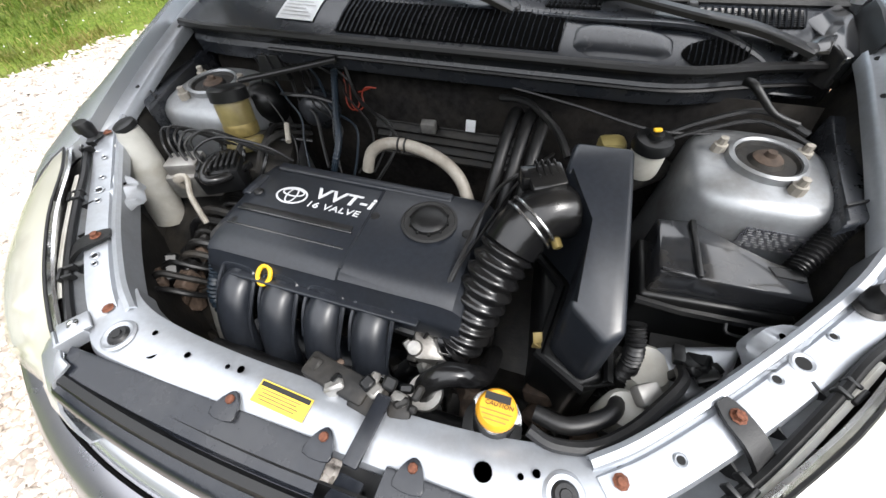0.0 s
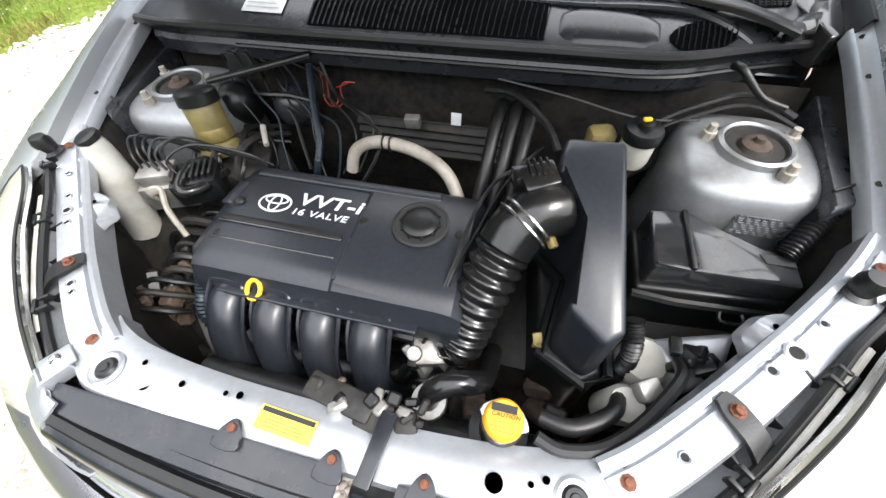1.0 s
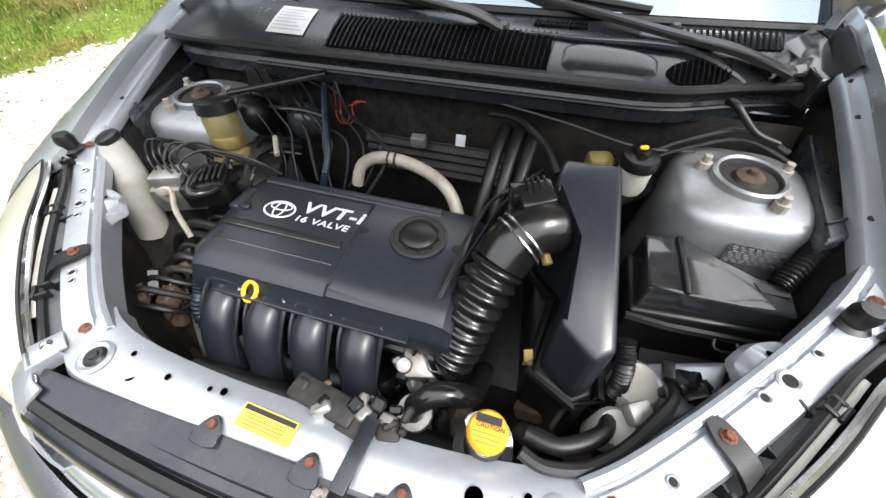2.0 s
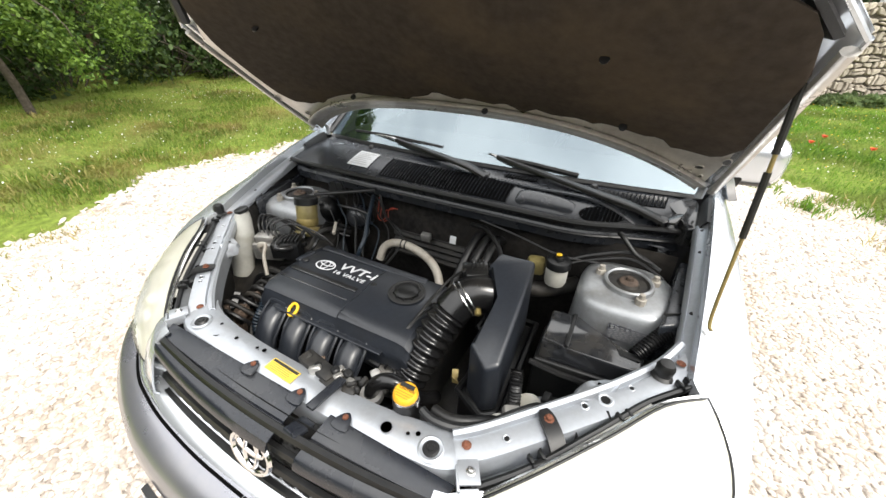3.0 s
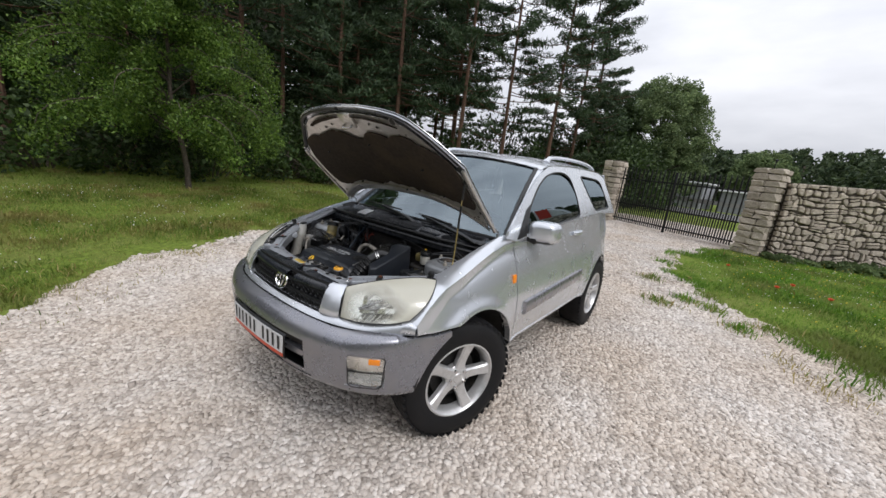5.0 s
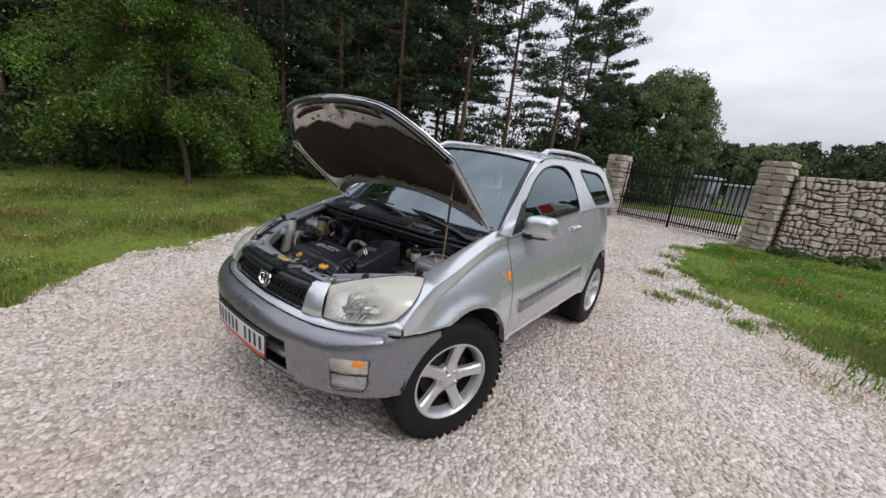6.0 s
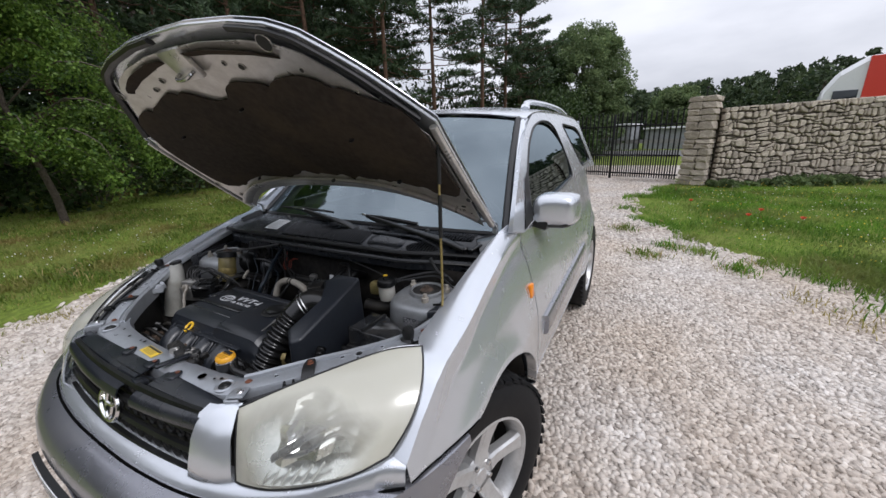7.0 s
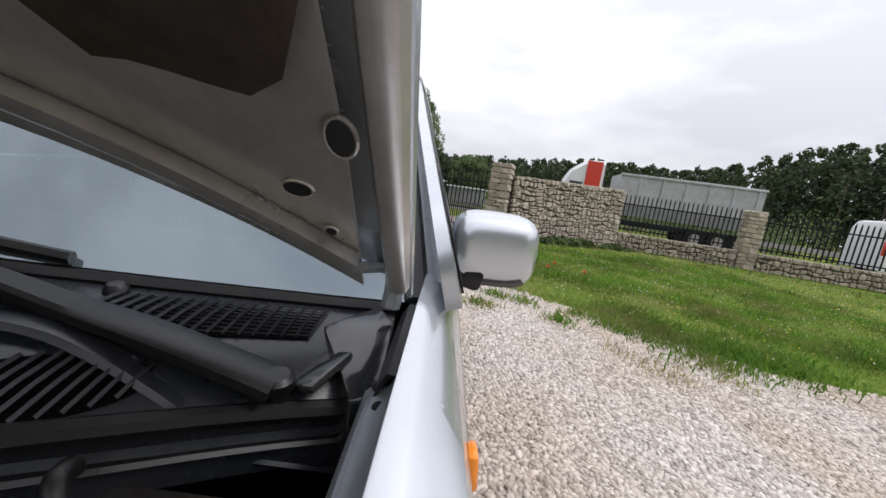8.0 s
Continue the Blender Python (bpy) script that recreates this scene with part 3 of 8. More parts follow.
# roof and its rails
roof_rows = []
for y, dz in ((1.02, -0.052), (1.06, -0.036), (1.15, -0.018), (1.3, -0.004), (1.6, 0.006), (2.0, 0.006), (2.4, -0.01), (2.58, -0.035), (2.64, -0.07)):
    roof_rows.append([(x, y - 0.085 * (1 - (x / 0.60) ** 2) * max(0, 1 - (y - 1.02) / 0.5), 1.628 + dz - 0.045 * abs(x / 0.6) ** 2.6) for x in steps(-0.598, 0.598, 16)])
part("roof", grid(roof_rows), SILVER, car, solid=0.004, angle=60)
rail = tube([(0.520, 1.25, 1.590), (0.512, 1.30, 1.616), (0.505, 1.40, 1.638), (0.500, 1.8, 1.650), (0.500, 2.2, 1.642), (0.505, 2.40, 1.618), (0.515, 2.46, 1.588)], lambda t: 0.021 if 0.12 < t < 0.88 else 0.026, 8, 6, flat=0.75)
both("roof_rail", rail, SILVER, car, "silver roof rail")
tail = grid([[(x * s, y, z) for x in steps(-1, 1, 8)] for s, y, z in ((0.68, 2.84, 0.46), (0.70, 2.885, 0.60), (0.68, 2.89, 0.95), (0.64, 2.85, 1.16), (0.60, 2.64, 1.555))])
part("tailgate", tail, SILVER, car, solid=0.01)

# windscreen with its black surround
ws_rows = []
for t in steps(0, 1, 10):
    row = []
    for s in steps(-1, 1, 16):
        x = s * (0.705 + (0.555 - 0.705) * t)
        lo = Vector((x, 0.412 - 0.110 * (1 - s * s), 1.097 + 0.022 * (1 - s * s)))
        hi = Vector((x, 1.020 - 0.085 * (1 - s * s), 1.535 + 0.038 * (1 - s * s)))
        q = lo.lerp(hi, t)
        row.append(q + Vector((0, -0.018, 0.024)) * math.sin(math.pi * t) * (1 - 0.3 * s * s))
    ws_rows.append(row)
ws = part("windscreen", grid(ws_rows), WSCREEN, car, "windscreen reflecting the cloudy sky", angle=80)
ws.visible_shadow = False
for sgn in (-1, 1):
    part("windscreen_trim", tube([r[0 if sgn < 0 else -1] + Vector((0, 0, 0.004)) for r in ws_rows], 0.016, 6, 2, flat=0.5), RUBBER, car)
    pil = grid([[r[0 if sgn < 0 else -1] + Vector((sgn * a, b, c)) for a, b, c in ((0.004, 0.0, -0.003), (0.026, 0.012, 0.006), (0.042, 0.045, -0.006), (0.044, 0.10, -0.05))] for r in ws_rows])
    part("windscreen_pillar", pil, SILVER, car, solid=0.004, angle=60)
part("windscreen_trim", tube([q + Vector((0, 0, 0.006)) for q in ws_rows[-1]], 0.010, 6, 1, flat=0.5), RUBBER, car)

# cabin: dashboard, steering wheel, seats, floor
part("dashboard", grid([[(x, y, z) for x in steps(-0.68, 0.68, 10)] for y, z in ((0.36, 1.04), (0.46, 1.08), (0.60, 1.09), (0.74, 1.08), (0.78, 0.95), (0.72, 0.6))]), SEAT, car, "dark grey dashboard")
part("steering_wheel", lathe([(0.178 + 0.016 * math.cos(a), 0.016 * math.sin(a)) for a in steps(0, 2 * math.pi, 8)][:-1], (0.36, 0.86, 1.02), (-62, 0, 0), 24, close=True), RUBBER, car)
for sx in (-0.36, 0.36):
    bm = box((0.50, 0.50, 0.20), (sx, 1.25, 0.62), (6, 0, 0), 0.06)
    box((0.48, 0.16, 0.62), (sx, 1.52, 0.96), (-16, 0, 0), 0.06, bm)
    box((0.26, 0.10, 0.20), (sx, 1.62, 1.37), (-10, 0, 0), 0.04, bm)
    part("seat", bm, SEAT, car, "dark fabric front seat with a headrest")
# dark sheets added behind the panel gaps to blacken seams and stop light
shell = grid([[(side_x(y, z) - 0.022, y, z) for z in steps(0.48, 1.06, 8)] for y in steps(0.445, 1.85, 16)])
both("dark_seam_backing", shell, SEAT, car)
# dark sheet added under the roof and at the back against light leaks
part("cabin_light_block", grid([[(x, y, z) for x in steps(-0.60, 0.60, 4)] for y, z in ((1.15, 1.545), (2.3, 1.555), (2.56, 1.50), (2.70, 1.16), (2.72, 0.46))]), SEAT, car)
part("underbody", box((1.20, 1.30, 0.10), (0, 1.13, 0.42), (0, 0, 0), 0.03), GRIME, car)
part("cabin_floor", box((1.30, 2.3, 0.03), (0, 1.65, 0.45)), SEAT, car)

# wheel housings
for yc in (FRONT, BASE):
    rows = [[(x, yc + 0.428 * math.cos(a), HUB_Z + 0.428 * math.sin(a)) for x in (0.46, 0.60, 0.72, 0.795)] for a in steps(0.25, math.pi - 0.30, 24)]
    both("wheel_housing", grid(rows), GRIME, car, solid=0.004)
    disc = grid([[(0.47, yc + r * math.cos(a), HUB_Z + r * math.sin(a)) for r in (0.02, 0.2, 0.43)] for a in steps(0, math.pi, 20)])
    both("wheel_housing_wall", disc, GRIME, car)


# ---- wheels ----
def make_wheel(at, turn):
    w = new("wheel")
    w.parent = car
    m = Matrix.Translation(Vector(at) - ORG[car]) @ pose(0, 0, 0, 0, 0, turn)
    w.matrix_basis = m
    ORG[w] = Vector((0, 0, 0))
    # local: axle along x, outside at +x
    prof = [(0.212, -0.100), (0.235, -0.112), (0.285, -0.116), (0.325, -0.106), (0.343, -0.090), (0.350, -0.06), (0.350, 0.06), (0.343, 0.090), (0.325, 0.106), (0.285, 0.116), (0.235, 0.112), (0.212, 0.100)]
    part("tyre", lathe(prof, (0, 0, 0), (0, 90, 0), 48, caps=False), TYRE, w, "black all-terrain tyre with coarse tread")
    bm = bmesh.new()
    for k in range(44):
        a = 2 * math.pi * k / 44
        for row, (xo, ln, sk) in enumerate(((-0.083, 0.046, 18), (-0.028, 0.040, -14), (0.028, 0.040, 14), (0.083, 0.046, -18))):
            aa = a + (row % 2) * math.pi / 44
            mm = Matrix.Rotation(aa, 4, "X") @ Matrix.Translation((xo, 0, 0.3465 if abs(xo) < 0.05 else 0.3405)) @ Matrix.Rotation(radians(sk), 4, "Z")
            cube = bmesh.ops.create_cube(bm, size=1.0)["verts"]
            for v in cube:
                v.co = mm @ Vector((v.co.x * ln, v.co.y * 0.030, v.co.z * 0.010))
    part("tread", bm, TYRE, w, smooth=False)
    rim = lathe([(0.214, 0.098), (0.220, 0.106), (0.212, 0.108), (0.203, 0.098), (0.196, 0.07), (0.188, 0.0), (0.192, -0.09), (0.214, -0.1)], (0, 0, 0), (0, 90, 0), 48, caps=False)
    r = part("rim", rim, ALLOY, w, "silver five-spoke alloy rim")
    bm = lathe([(0.0, 0.084), (0.026, 0.084), (0.030, 0.080), (0.060, 0.078), (0.074, 0.066), (0.072, 0.03), (0.0, 0.03)], (0, 0, 0), (0, 90, 0), 30)
    part("hub", bm, ALLOY, r)
    for k in range(5):
        a = 2 * math.pi * k / 5 - 0.22
        rows = []
        for rad, wid, x in ((0.055, 0.036, 0.080), (0.09, 0.030, 0.078), (0.14, 0.029, 0.085), (0.185, 0.034, 0.094), (0.205, 0.044, 0.098)):
            rows.append([(x - 0.035, -wid, rad), (x - 0.008, -wid, rad), (x, -wid * 0.72, rad), (x, wid * 0.72, rad), (x - 0.008, wid, rad), (x - 0.035, wid, rad)])
        sp = grid(rows, close_v=True)
        bmesh.ops.transform(sp, matrix=Matrix.Rotation(a, 4, "X"), verts=sp.verts)
        part("spoke", sp, ALLOY, r, angle=25)
        b = a + math.pi / 5
        part("wheel_nut", lathe([(0.0, 0.090), (0.009, 0.088), (0.011, 0.066), (0.0, 0.066)], (0, 0.050 * math.sin(-b), 0.050 * math.cos(b)), (0, 90, 0), 6), STEEL, r)
    # dark dish added behind the spokes for the shading inside the rim
    part("rim_shade_liner", lathe([(0.187, 0.045), (0.182, -0.02), (0.15, -0.05), (0.0, -0.052)], (0, 0, 0), (0, 90, 0), 36, caps=False), GRIME, w)
    part("brake_disc", lathe([(0.0, 0.02), (0.145, 0.02), (0.145, 0.0), (0.0, 0.0)], (0, 0, 0), (0, 90, 0), 30), GRIME, w)
    return w


for yc in (FRONT, BASE):
    make_wheel((0.700 if yc < 1 else 0.722, yc, HUB_Z), -19 if yc < 1 else 0)
    make_wheel((-0.700 if yc < 1 else -0.722, yc, HUB_Z), 161 if yc < 1 else 180)

# ---- front bumper, fascia, grille, lamps ----
PLAN = [(0.0, -0.722), (0.12, -0.720), (0.24, -0.712), (0.36, -0.694), (0.47, -0.664), (0.56, -0.628), (0.64, -0.580), (0.70, -0.528), (0.745, -0.472), (0.775, -0.42), (0.797, -0.36), (0.811, -0.30), (0.824, -0.25), (0.834, -0.205)]
PROF = [(-0.090, 0.742), (-0.060, 0.738), (-0.026, 0.722), (-0.003, 0.690), (0.004, 0.655), (0.002, 0.62), (-0.002, 0.585), (-0.006, 0.545), (-0.010, 0.505), (-0.016, 0.478), (-0.026, 0.458), (-0.050, 0.442), (-0.12, 0.435)]
plan_s = smooth_path([(x, y, 0) for x, y in PLAN], 7)
bump_rows, bump_n = [], []
for i, q in enumerate(plan_s):
    d = (plan_s[min(i + 1, len(plan_s) - 1)] - plan_s[max(i - 1, 0)]).normalized()
    nrm = Vector((-d.y, d.x, 0)) * -1
    bump_n.append(nrm)
    side = max(0, (q.x - 0.55) / 0.27)
    row = []
    for o, z in PROF:
        k = max(0, min(1, (q.x - 0.52) / 0.26))
        k = k * k * (3 - 2 * k)
        zz = z if z < 0.69 else z * (1 - k) + (seam_z(q.y) - 0.003 - (0.742 - z) * 0.5) * k
        zz = zz + 0.02 * side if z < 0.49 else zz
        zz = max(zz, arch_z(q.y, 0.1, FRONT) - 0.002)
        j = len(row)
        o = (-0.135 * (1 - 0.65 * min(1, side)), -0.064 * (1 - 0.45 * min(1, side)))[j] if j < 2 else o * (1 - 0.9 * min(1, side))
        p = q + nrm * o
        row.append((p.x, p.y, zz))
    bump_rows.append(row)


def bump_hole(i, j):
    x = plan_s[i].x
    return (x < 0.345 and 4 <= j < 8) or (0.580 < x < 0.712 and 4 <= j < 8)


half = grid(bump_rows, skip=bump_hole)
whole = mirrored(half)
tmp = bpy.data.meshes.new("tmp")
half.to_mesh(tmp)
whole.from_mesh(tmp)
half.free()
bpy.data.meshes.remove(tmp)
bmesh.ops.remove_doubles(whole, verts=whole.verts, dist=0.0004)
bumper = part("front_bumper", whole, BUMPER, car, "darker grey painted plastic front bumper", solid=0.004, angle=50)


def along(x, out, z):
    """A place on the bumper's face at x, set out from it."""
    for i in range(len(plan_s) - 1):
        if plan_s[i].x <= abs(x) <= plan_s[i + 1].x:
            k = (abs(x) - plan_s[i].x) / (plan_s[i + 1].x - plan_s[i].x)
            q = plan_s[i].lerp(plan_s[i + 1], k) + bump_n[i].lerp(bump_n[i + 1], k) * out
            return Vector((math.copysign(q.x, x), q.y, z))
    return Vector((x, -0.3, z))


part("lower_intake", grid([[along(x, o, z) for x in steps(-0.40, 0.40, 16)] for o, z in ((-0.005, 0.67), (-0.07, 0.66), (-0.08, 0.56), (-0.07, 0.49), (-0.01, 0.48))]), BLACK, bumper, "black recessed lower air intake")
part("intake_bar", grid([[along(x, o, z) for x in steps(-0.345, 0.345, 16)] for o, z in ((-0.04, 0.592), (-0.012, 0.588), (-0.012, 0.560), (-0.04, 0.556))]), BUMPER, bumper)
for s in (-1, 1):
    part("foglamp_recess", grid([[along(s * x, o, z) for x in steps(0.572, 0.720, 6)] for o, z in ((0.0, 0.664), (-0.045, 0.654), (-0.045, 0.508), (-0.005, 0.498))]), REFLECTOR, bumper, "bright lamp housing")
    part("fog_lamp", grid([[along(s * x, o, z) for x in steps(0.582, 0.708, 6)] for o, z in ((-0.016, 0.574), (-0.004, 0.568), (0.0, 0.54), (-0.005, 0.515), (-0.02, 0.504))]), FOGLENS, bumper, "clear fog lamp lens", solid=0.003)
    part("indicator_lamp", grid([[along(s * x, o, z) for x in steps(0.582, 0.708, 6)] for o, z in ((-0.010, 0.654), (0.003, 0.648), (0.005, 0.620), (0.001, 0.590), (-0.012, 0.582))]), CLEARLENS, bumper, "clear and orange indicator lens", solid=0.003)
    part("indicator_bulb", box((0.052, 0.012, 0.030), along(s * 0.680, 0.001, 0.634), (0, 0, s * 42), 0.005), AMBER, bumper)
    rim = [along(s * x, 0.002, z) for x, z in rounded([(0.578, 0.658), (0.714, 0.658), (0.706, 0.502), (0.590, 0.500)], 0.022)]
    part("lamp_rim", tube(rim + rim[:1], 0.0026, 6, 1), BLACK, bumper)
    part("lamp_divider", tube([along(s * x, 0.0, 0.578) for x in steps(0.580, 0.712, 5)], 0.0026, 6, 2), BLACK, bumper)

# dealer plate
num = part("number_plate", grid([[along(x, o, z) for x in steps(-0.262, 0.262, 12)] for o, z in ((0.012, 0.649), (0.024, 0.647), (0.022, 0.532), (0.010, 0.529))]), BLACK, bumper, "white plate with a red lower edge and dark unreadable lettering", solid=0.004)
part("plate_strip", grid([[along(x, o, z) for x in steps(-0.252, 0.252, 12)] for o, z in ((0.0266, 0.5545), (0.0258, 0.537))]), RED_P, num, solid=0.002)
part("plate_face", grid([[along(x, o, z) for x in steps(-0.252, 0.252, 12)] for o, z in ((0.0278, 0.646), (0.0266, 0.556))]), LABEL_W, num, solid=0.002)
for i in range(11):
    x = -0.222 + i * 0.0445
    if i != 6:
        part("letter_bar", grid([[along(x + dx, o, z) for dx in (-0.009, 0.009)] for o, z in ((0.0305, 0.637), (0.0293, 0.568))]), INK_AND_HOLE, num, smooth=False)

# silver fascia round the grille and under the headlamps
FASC = [(0.0, -0.640), (0.15, -0.637), (0.30, -0.623), (0.40, -0.604), (0.47, -0.584), (0.56, -0.540), (0.64, -0.488), (0.70, -0.440), (0.744, -0.411), (0.770, -0.396)]
fasc_rows = []
for q in smooth_path([(x, y, 0) for x, y in FASC], 4):
    hi = lerp_table([(0.0, 0.756), (0.34, 0.760), (0.46, 0.766), (0.60, 0.768), (0.70, 0.792), (0.735, 0.805), (0.79, 0.795)], q.x)
    fasc_rows.append([(q.x * 0.985, q.y + 0.050, hi), (q.x, q.y + 0.008, hi - 0.004), (q.x * 1.004, q.y - 0.004, hi - 0.016), (q.x * 1.006, q.y - 0.012, 0.736 + max(0, q.x - 0.70) * 0.15), (q.x, q.y + 0.012, 0.722)])
both("front_fascia", grid(fasc_rows), SILVER, car, solid=0.003, angle=60)
post = grid([[(0.352, -0.600, 0.745), (0.352, -0.613, 0.772), (0.352, -0.606, 0.80), (0.350, -0.588, 0.85), (0.348, -0.560, 0.893), (0.346, -0.535, 0.898)],
             [(0.38, -0.596, 0.745), (0.378, -0.609, 0.772), (0.376, -0.602, 0.80), (0.372, -0.584, 0.85), (0.368, -0.556, 0.893), (0.366, -0.53, 0.898)],
             [(0.425, -0.580, 0.745), (0.422, -0.594, 0.772), (0.418, -0.588, 0.80), (0.410, -0.568, 0.85), (0.400, -0.535, 0.895), (0.396, -0.51, 0.899)],
             [(0.452, -0.562, 0.745), (0.449, -0.576, 0.772), (0.444, -0.570, 0.80), (0.432, -0.552, 0.85), (0.416, -0.518, 0.892), (0.412, -0.50, 0.896)]])
both("fascia_post", post, SILVER, car, solid=0.004, angle=60)
joint = [Vector(r[3]) + Vector((0.002, -0.003, 0.004)) for r in fasc_rows]
both("bumper_joint", tube(joint, 0.0034, 6, 1), GAP_SHADE, car)
both("bumper_joint", tube([(side_x(y, seam_z(y)) + 0.001, y, seam_z(y) - 0.001) for y in steps(-0.392, -0.158, 10)], 0.0028, 6, 1), GAP_SHADE, car)


def grille_y(x, z):
    return -0.620 + 0.19 * x * x + (z - 0.755) * 0.30


gb = grid([[(x, grille_y(x, z) + 0.030, z) for x in steps(-0.35, 0.35, 14)] for z in steps(0.742, 0.890, 4)])
grille = part("grille", gb, BLACK, car, "black plastic honeycomb front grille", solid=0.003)
for zc in (0.752, 0.798, 0.842, 0.885):
    part("grille_bar", tube([(x, grille_y(x, zc) + 0.006, zc) for x in steps(-0.35, 0.35, 10)], 0.0095, 6, 2, flat=1.1), BLACK, grille)
bm = bmesh.new()
for row, zc in enumerate((0.775, 0.820, 0.864)):
    for k in range(19):
        x = -0.333 + k * 0.037 + 0.009 * (row % 2)
        if abs(x) < 0.345:
            tube([(x + 0.0155 * math.cos(a), grille_y(x, zc) + 0.012, zc + 0.0135 * math.sin(a)) for a in steps(0, 2 * math.pi, 8)], 0.0042, 4, 1, bm, cap=False)
part("grille_mesh", bm, BLACK, grille, "black honeycomb mesh")
em = bmesh.new()
for cx, cz, rx, rz, w in ((0, 0, 0.051, 0.039, 0.0058), (0, 0.0, 0.017, 0.035, 0.0042), (0, 0.015, 0.038, 0.016, 0.0042)):
    tube([(cx + rx * math.cos(a), grille_y(0, 0.825 + cz + rz * math.sin(a)) - 0.012, 0.825 + cz + rz * math.sin(a)) for a in steps(0, 2 * math.pi, 30)], w, 6, 1, em)
part("emblem", em, CHROME, grille, "chrome oval ring emblem")

# headlamps: reflector bowl behind a yellowed lens
HL_BOT = [(0.458, -0.572, 0.770), (0.53, -0.544, 0.768), (0.60, -0.506, 0.773), (0.67, -0.455, 0.784), (0.722, -0.396, 0.802)]
HL_TOP = [(0.410, -0.512, 0.893), (0.483, -0.436, 0.921), (0.563, -0.346, 0.944), (0.634, -0.257, 0.955), (0.701, -0.204, 0.953)]
hb, ht = smooth_path(HL_BOT, 4), smooth_path(HL_TOP, 4)
lamp_rows, back_rows = [], []
for i, (a, b) in enumerate(zip(hb, ht)):
    s = i / (len(hb) - 1)
    row, brow = [], []
    for t in steps(0, 1, 10):
        p = a.lerp(b, t)
        bul = 0.055 * math.sin(math.pi * min(1, t * 0.9 + 0.08)) ** 0.7 * (0.75 + 0.25 * math.sin(math.pi * s)) * (0.15 + 0.85 * min(1, s / 0.22) ** 0.7)
        p = p + Vector((0.45 + 0.35 * s, -0.72 + 0.2 * s, 0.42)).normalized() * bul
        if s > 0.9:
            p += Vector((0.012, 0.01, -0.006)) * math.sin(math.pi * t)
        row.append(p)
        brow.append(p + Vector((-0.30, 0.75, -0.18)) * (0.012 + 0.11 * math.sin(math.pi * s) * math.sin(math.pi * t)))
    lamp_rows.append(row)
    back_rows.append(brow)
for flip in (False, True):
    def side(bm):
        return mirrored(bm) if flip else bm
    sg = -1 if flip else 1
    hl = part("headlamp", side(grid(back_rows)), REFLECTOR, car, "headlamp with a hazed yellowed lens", solid=0.004, angle=70)
    ln = part("lens", side(grid(lamp_rows)), HEADLENS, hl, "yellowed hazy plastic lens", angle=80)
    ln.visible_shadow = False
    edge = [r[0] for r in lamp_rows] + lamp_rows[-1][1:] + [r[-1] for r in lamp_rows[::-1]][1:] + lamp_rows[0][::-1][1:]
    part("lamp_seal", side(tube(edge, 0.0026, 6, 1)), RUBBER, hl)
    deep = Vector((-0.30, 0.75, -0.18))
    inner = lambda i, j, k: lamp_rows[i][j] + deep * k
    pan = grid([[inner(i, j, 0.030 + 0.012 * math.sin(i * 2.2) + 0.010 * math.sin(j * 1.9)) for j in range(2, 9)] for i in range(4, 12)])
    part("lamp_bowl", side(pan), REFLECTOR, hl, "fluted grey reflector", smooth=False)
    for i, j, r in ((6, 6, 0.030), (9, 6, 0.034)):
        c = inner(i, j, 0.050)
        dish = lathe([(0.0, -0.026), (r * 0.4, -0.022), (r * 0.75, -0.012), (r, 0.0)], tuple(c), (72, 0, 32), 24)
        part("lamp_dish", side(dish), REFLECTOR, hl, "round bright reflector dish")
    for pts, r in (([(5, 5), (6, 7), (8, 8), (10, 8), (11, 7), (11, 5)], 0.0065), ([(4, 3), (6, 4), (8, 5), (10, 5), (11, 4)], 0.0105), ([(5, 3), (7, 3), (9, 4), (11, 3)], 0.006)):
        part("reflector_rim", side(tube([inner(i, j, 0.016) for i, j in pts], r, 8, 4, flat=0.6)), BUMPER, hl, "grey rim of the reflector")
    for k in range(6):
        p, q = lamp_rows[3 + k][0], lamp_rows[4 + k][2]
        d = Vector((-0.30, 0.75, -0.18)) * 0.012
        a, b = p.lerp(q, 0.12) + d, p.lerp(q, 0.85) + d
        part("reflector_rib", tube([(sg * a.x, a.y, a.z), (sg * b.x, b.y, b.z)], 0.0045, 6, 2, flat=0.5), LABEL_W, hl)

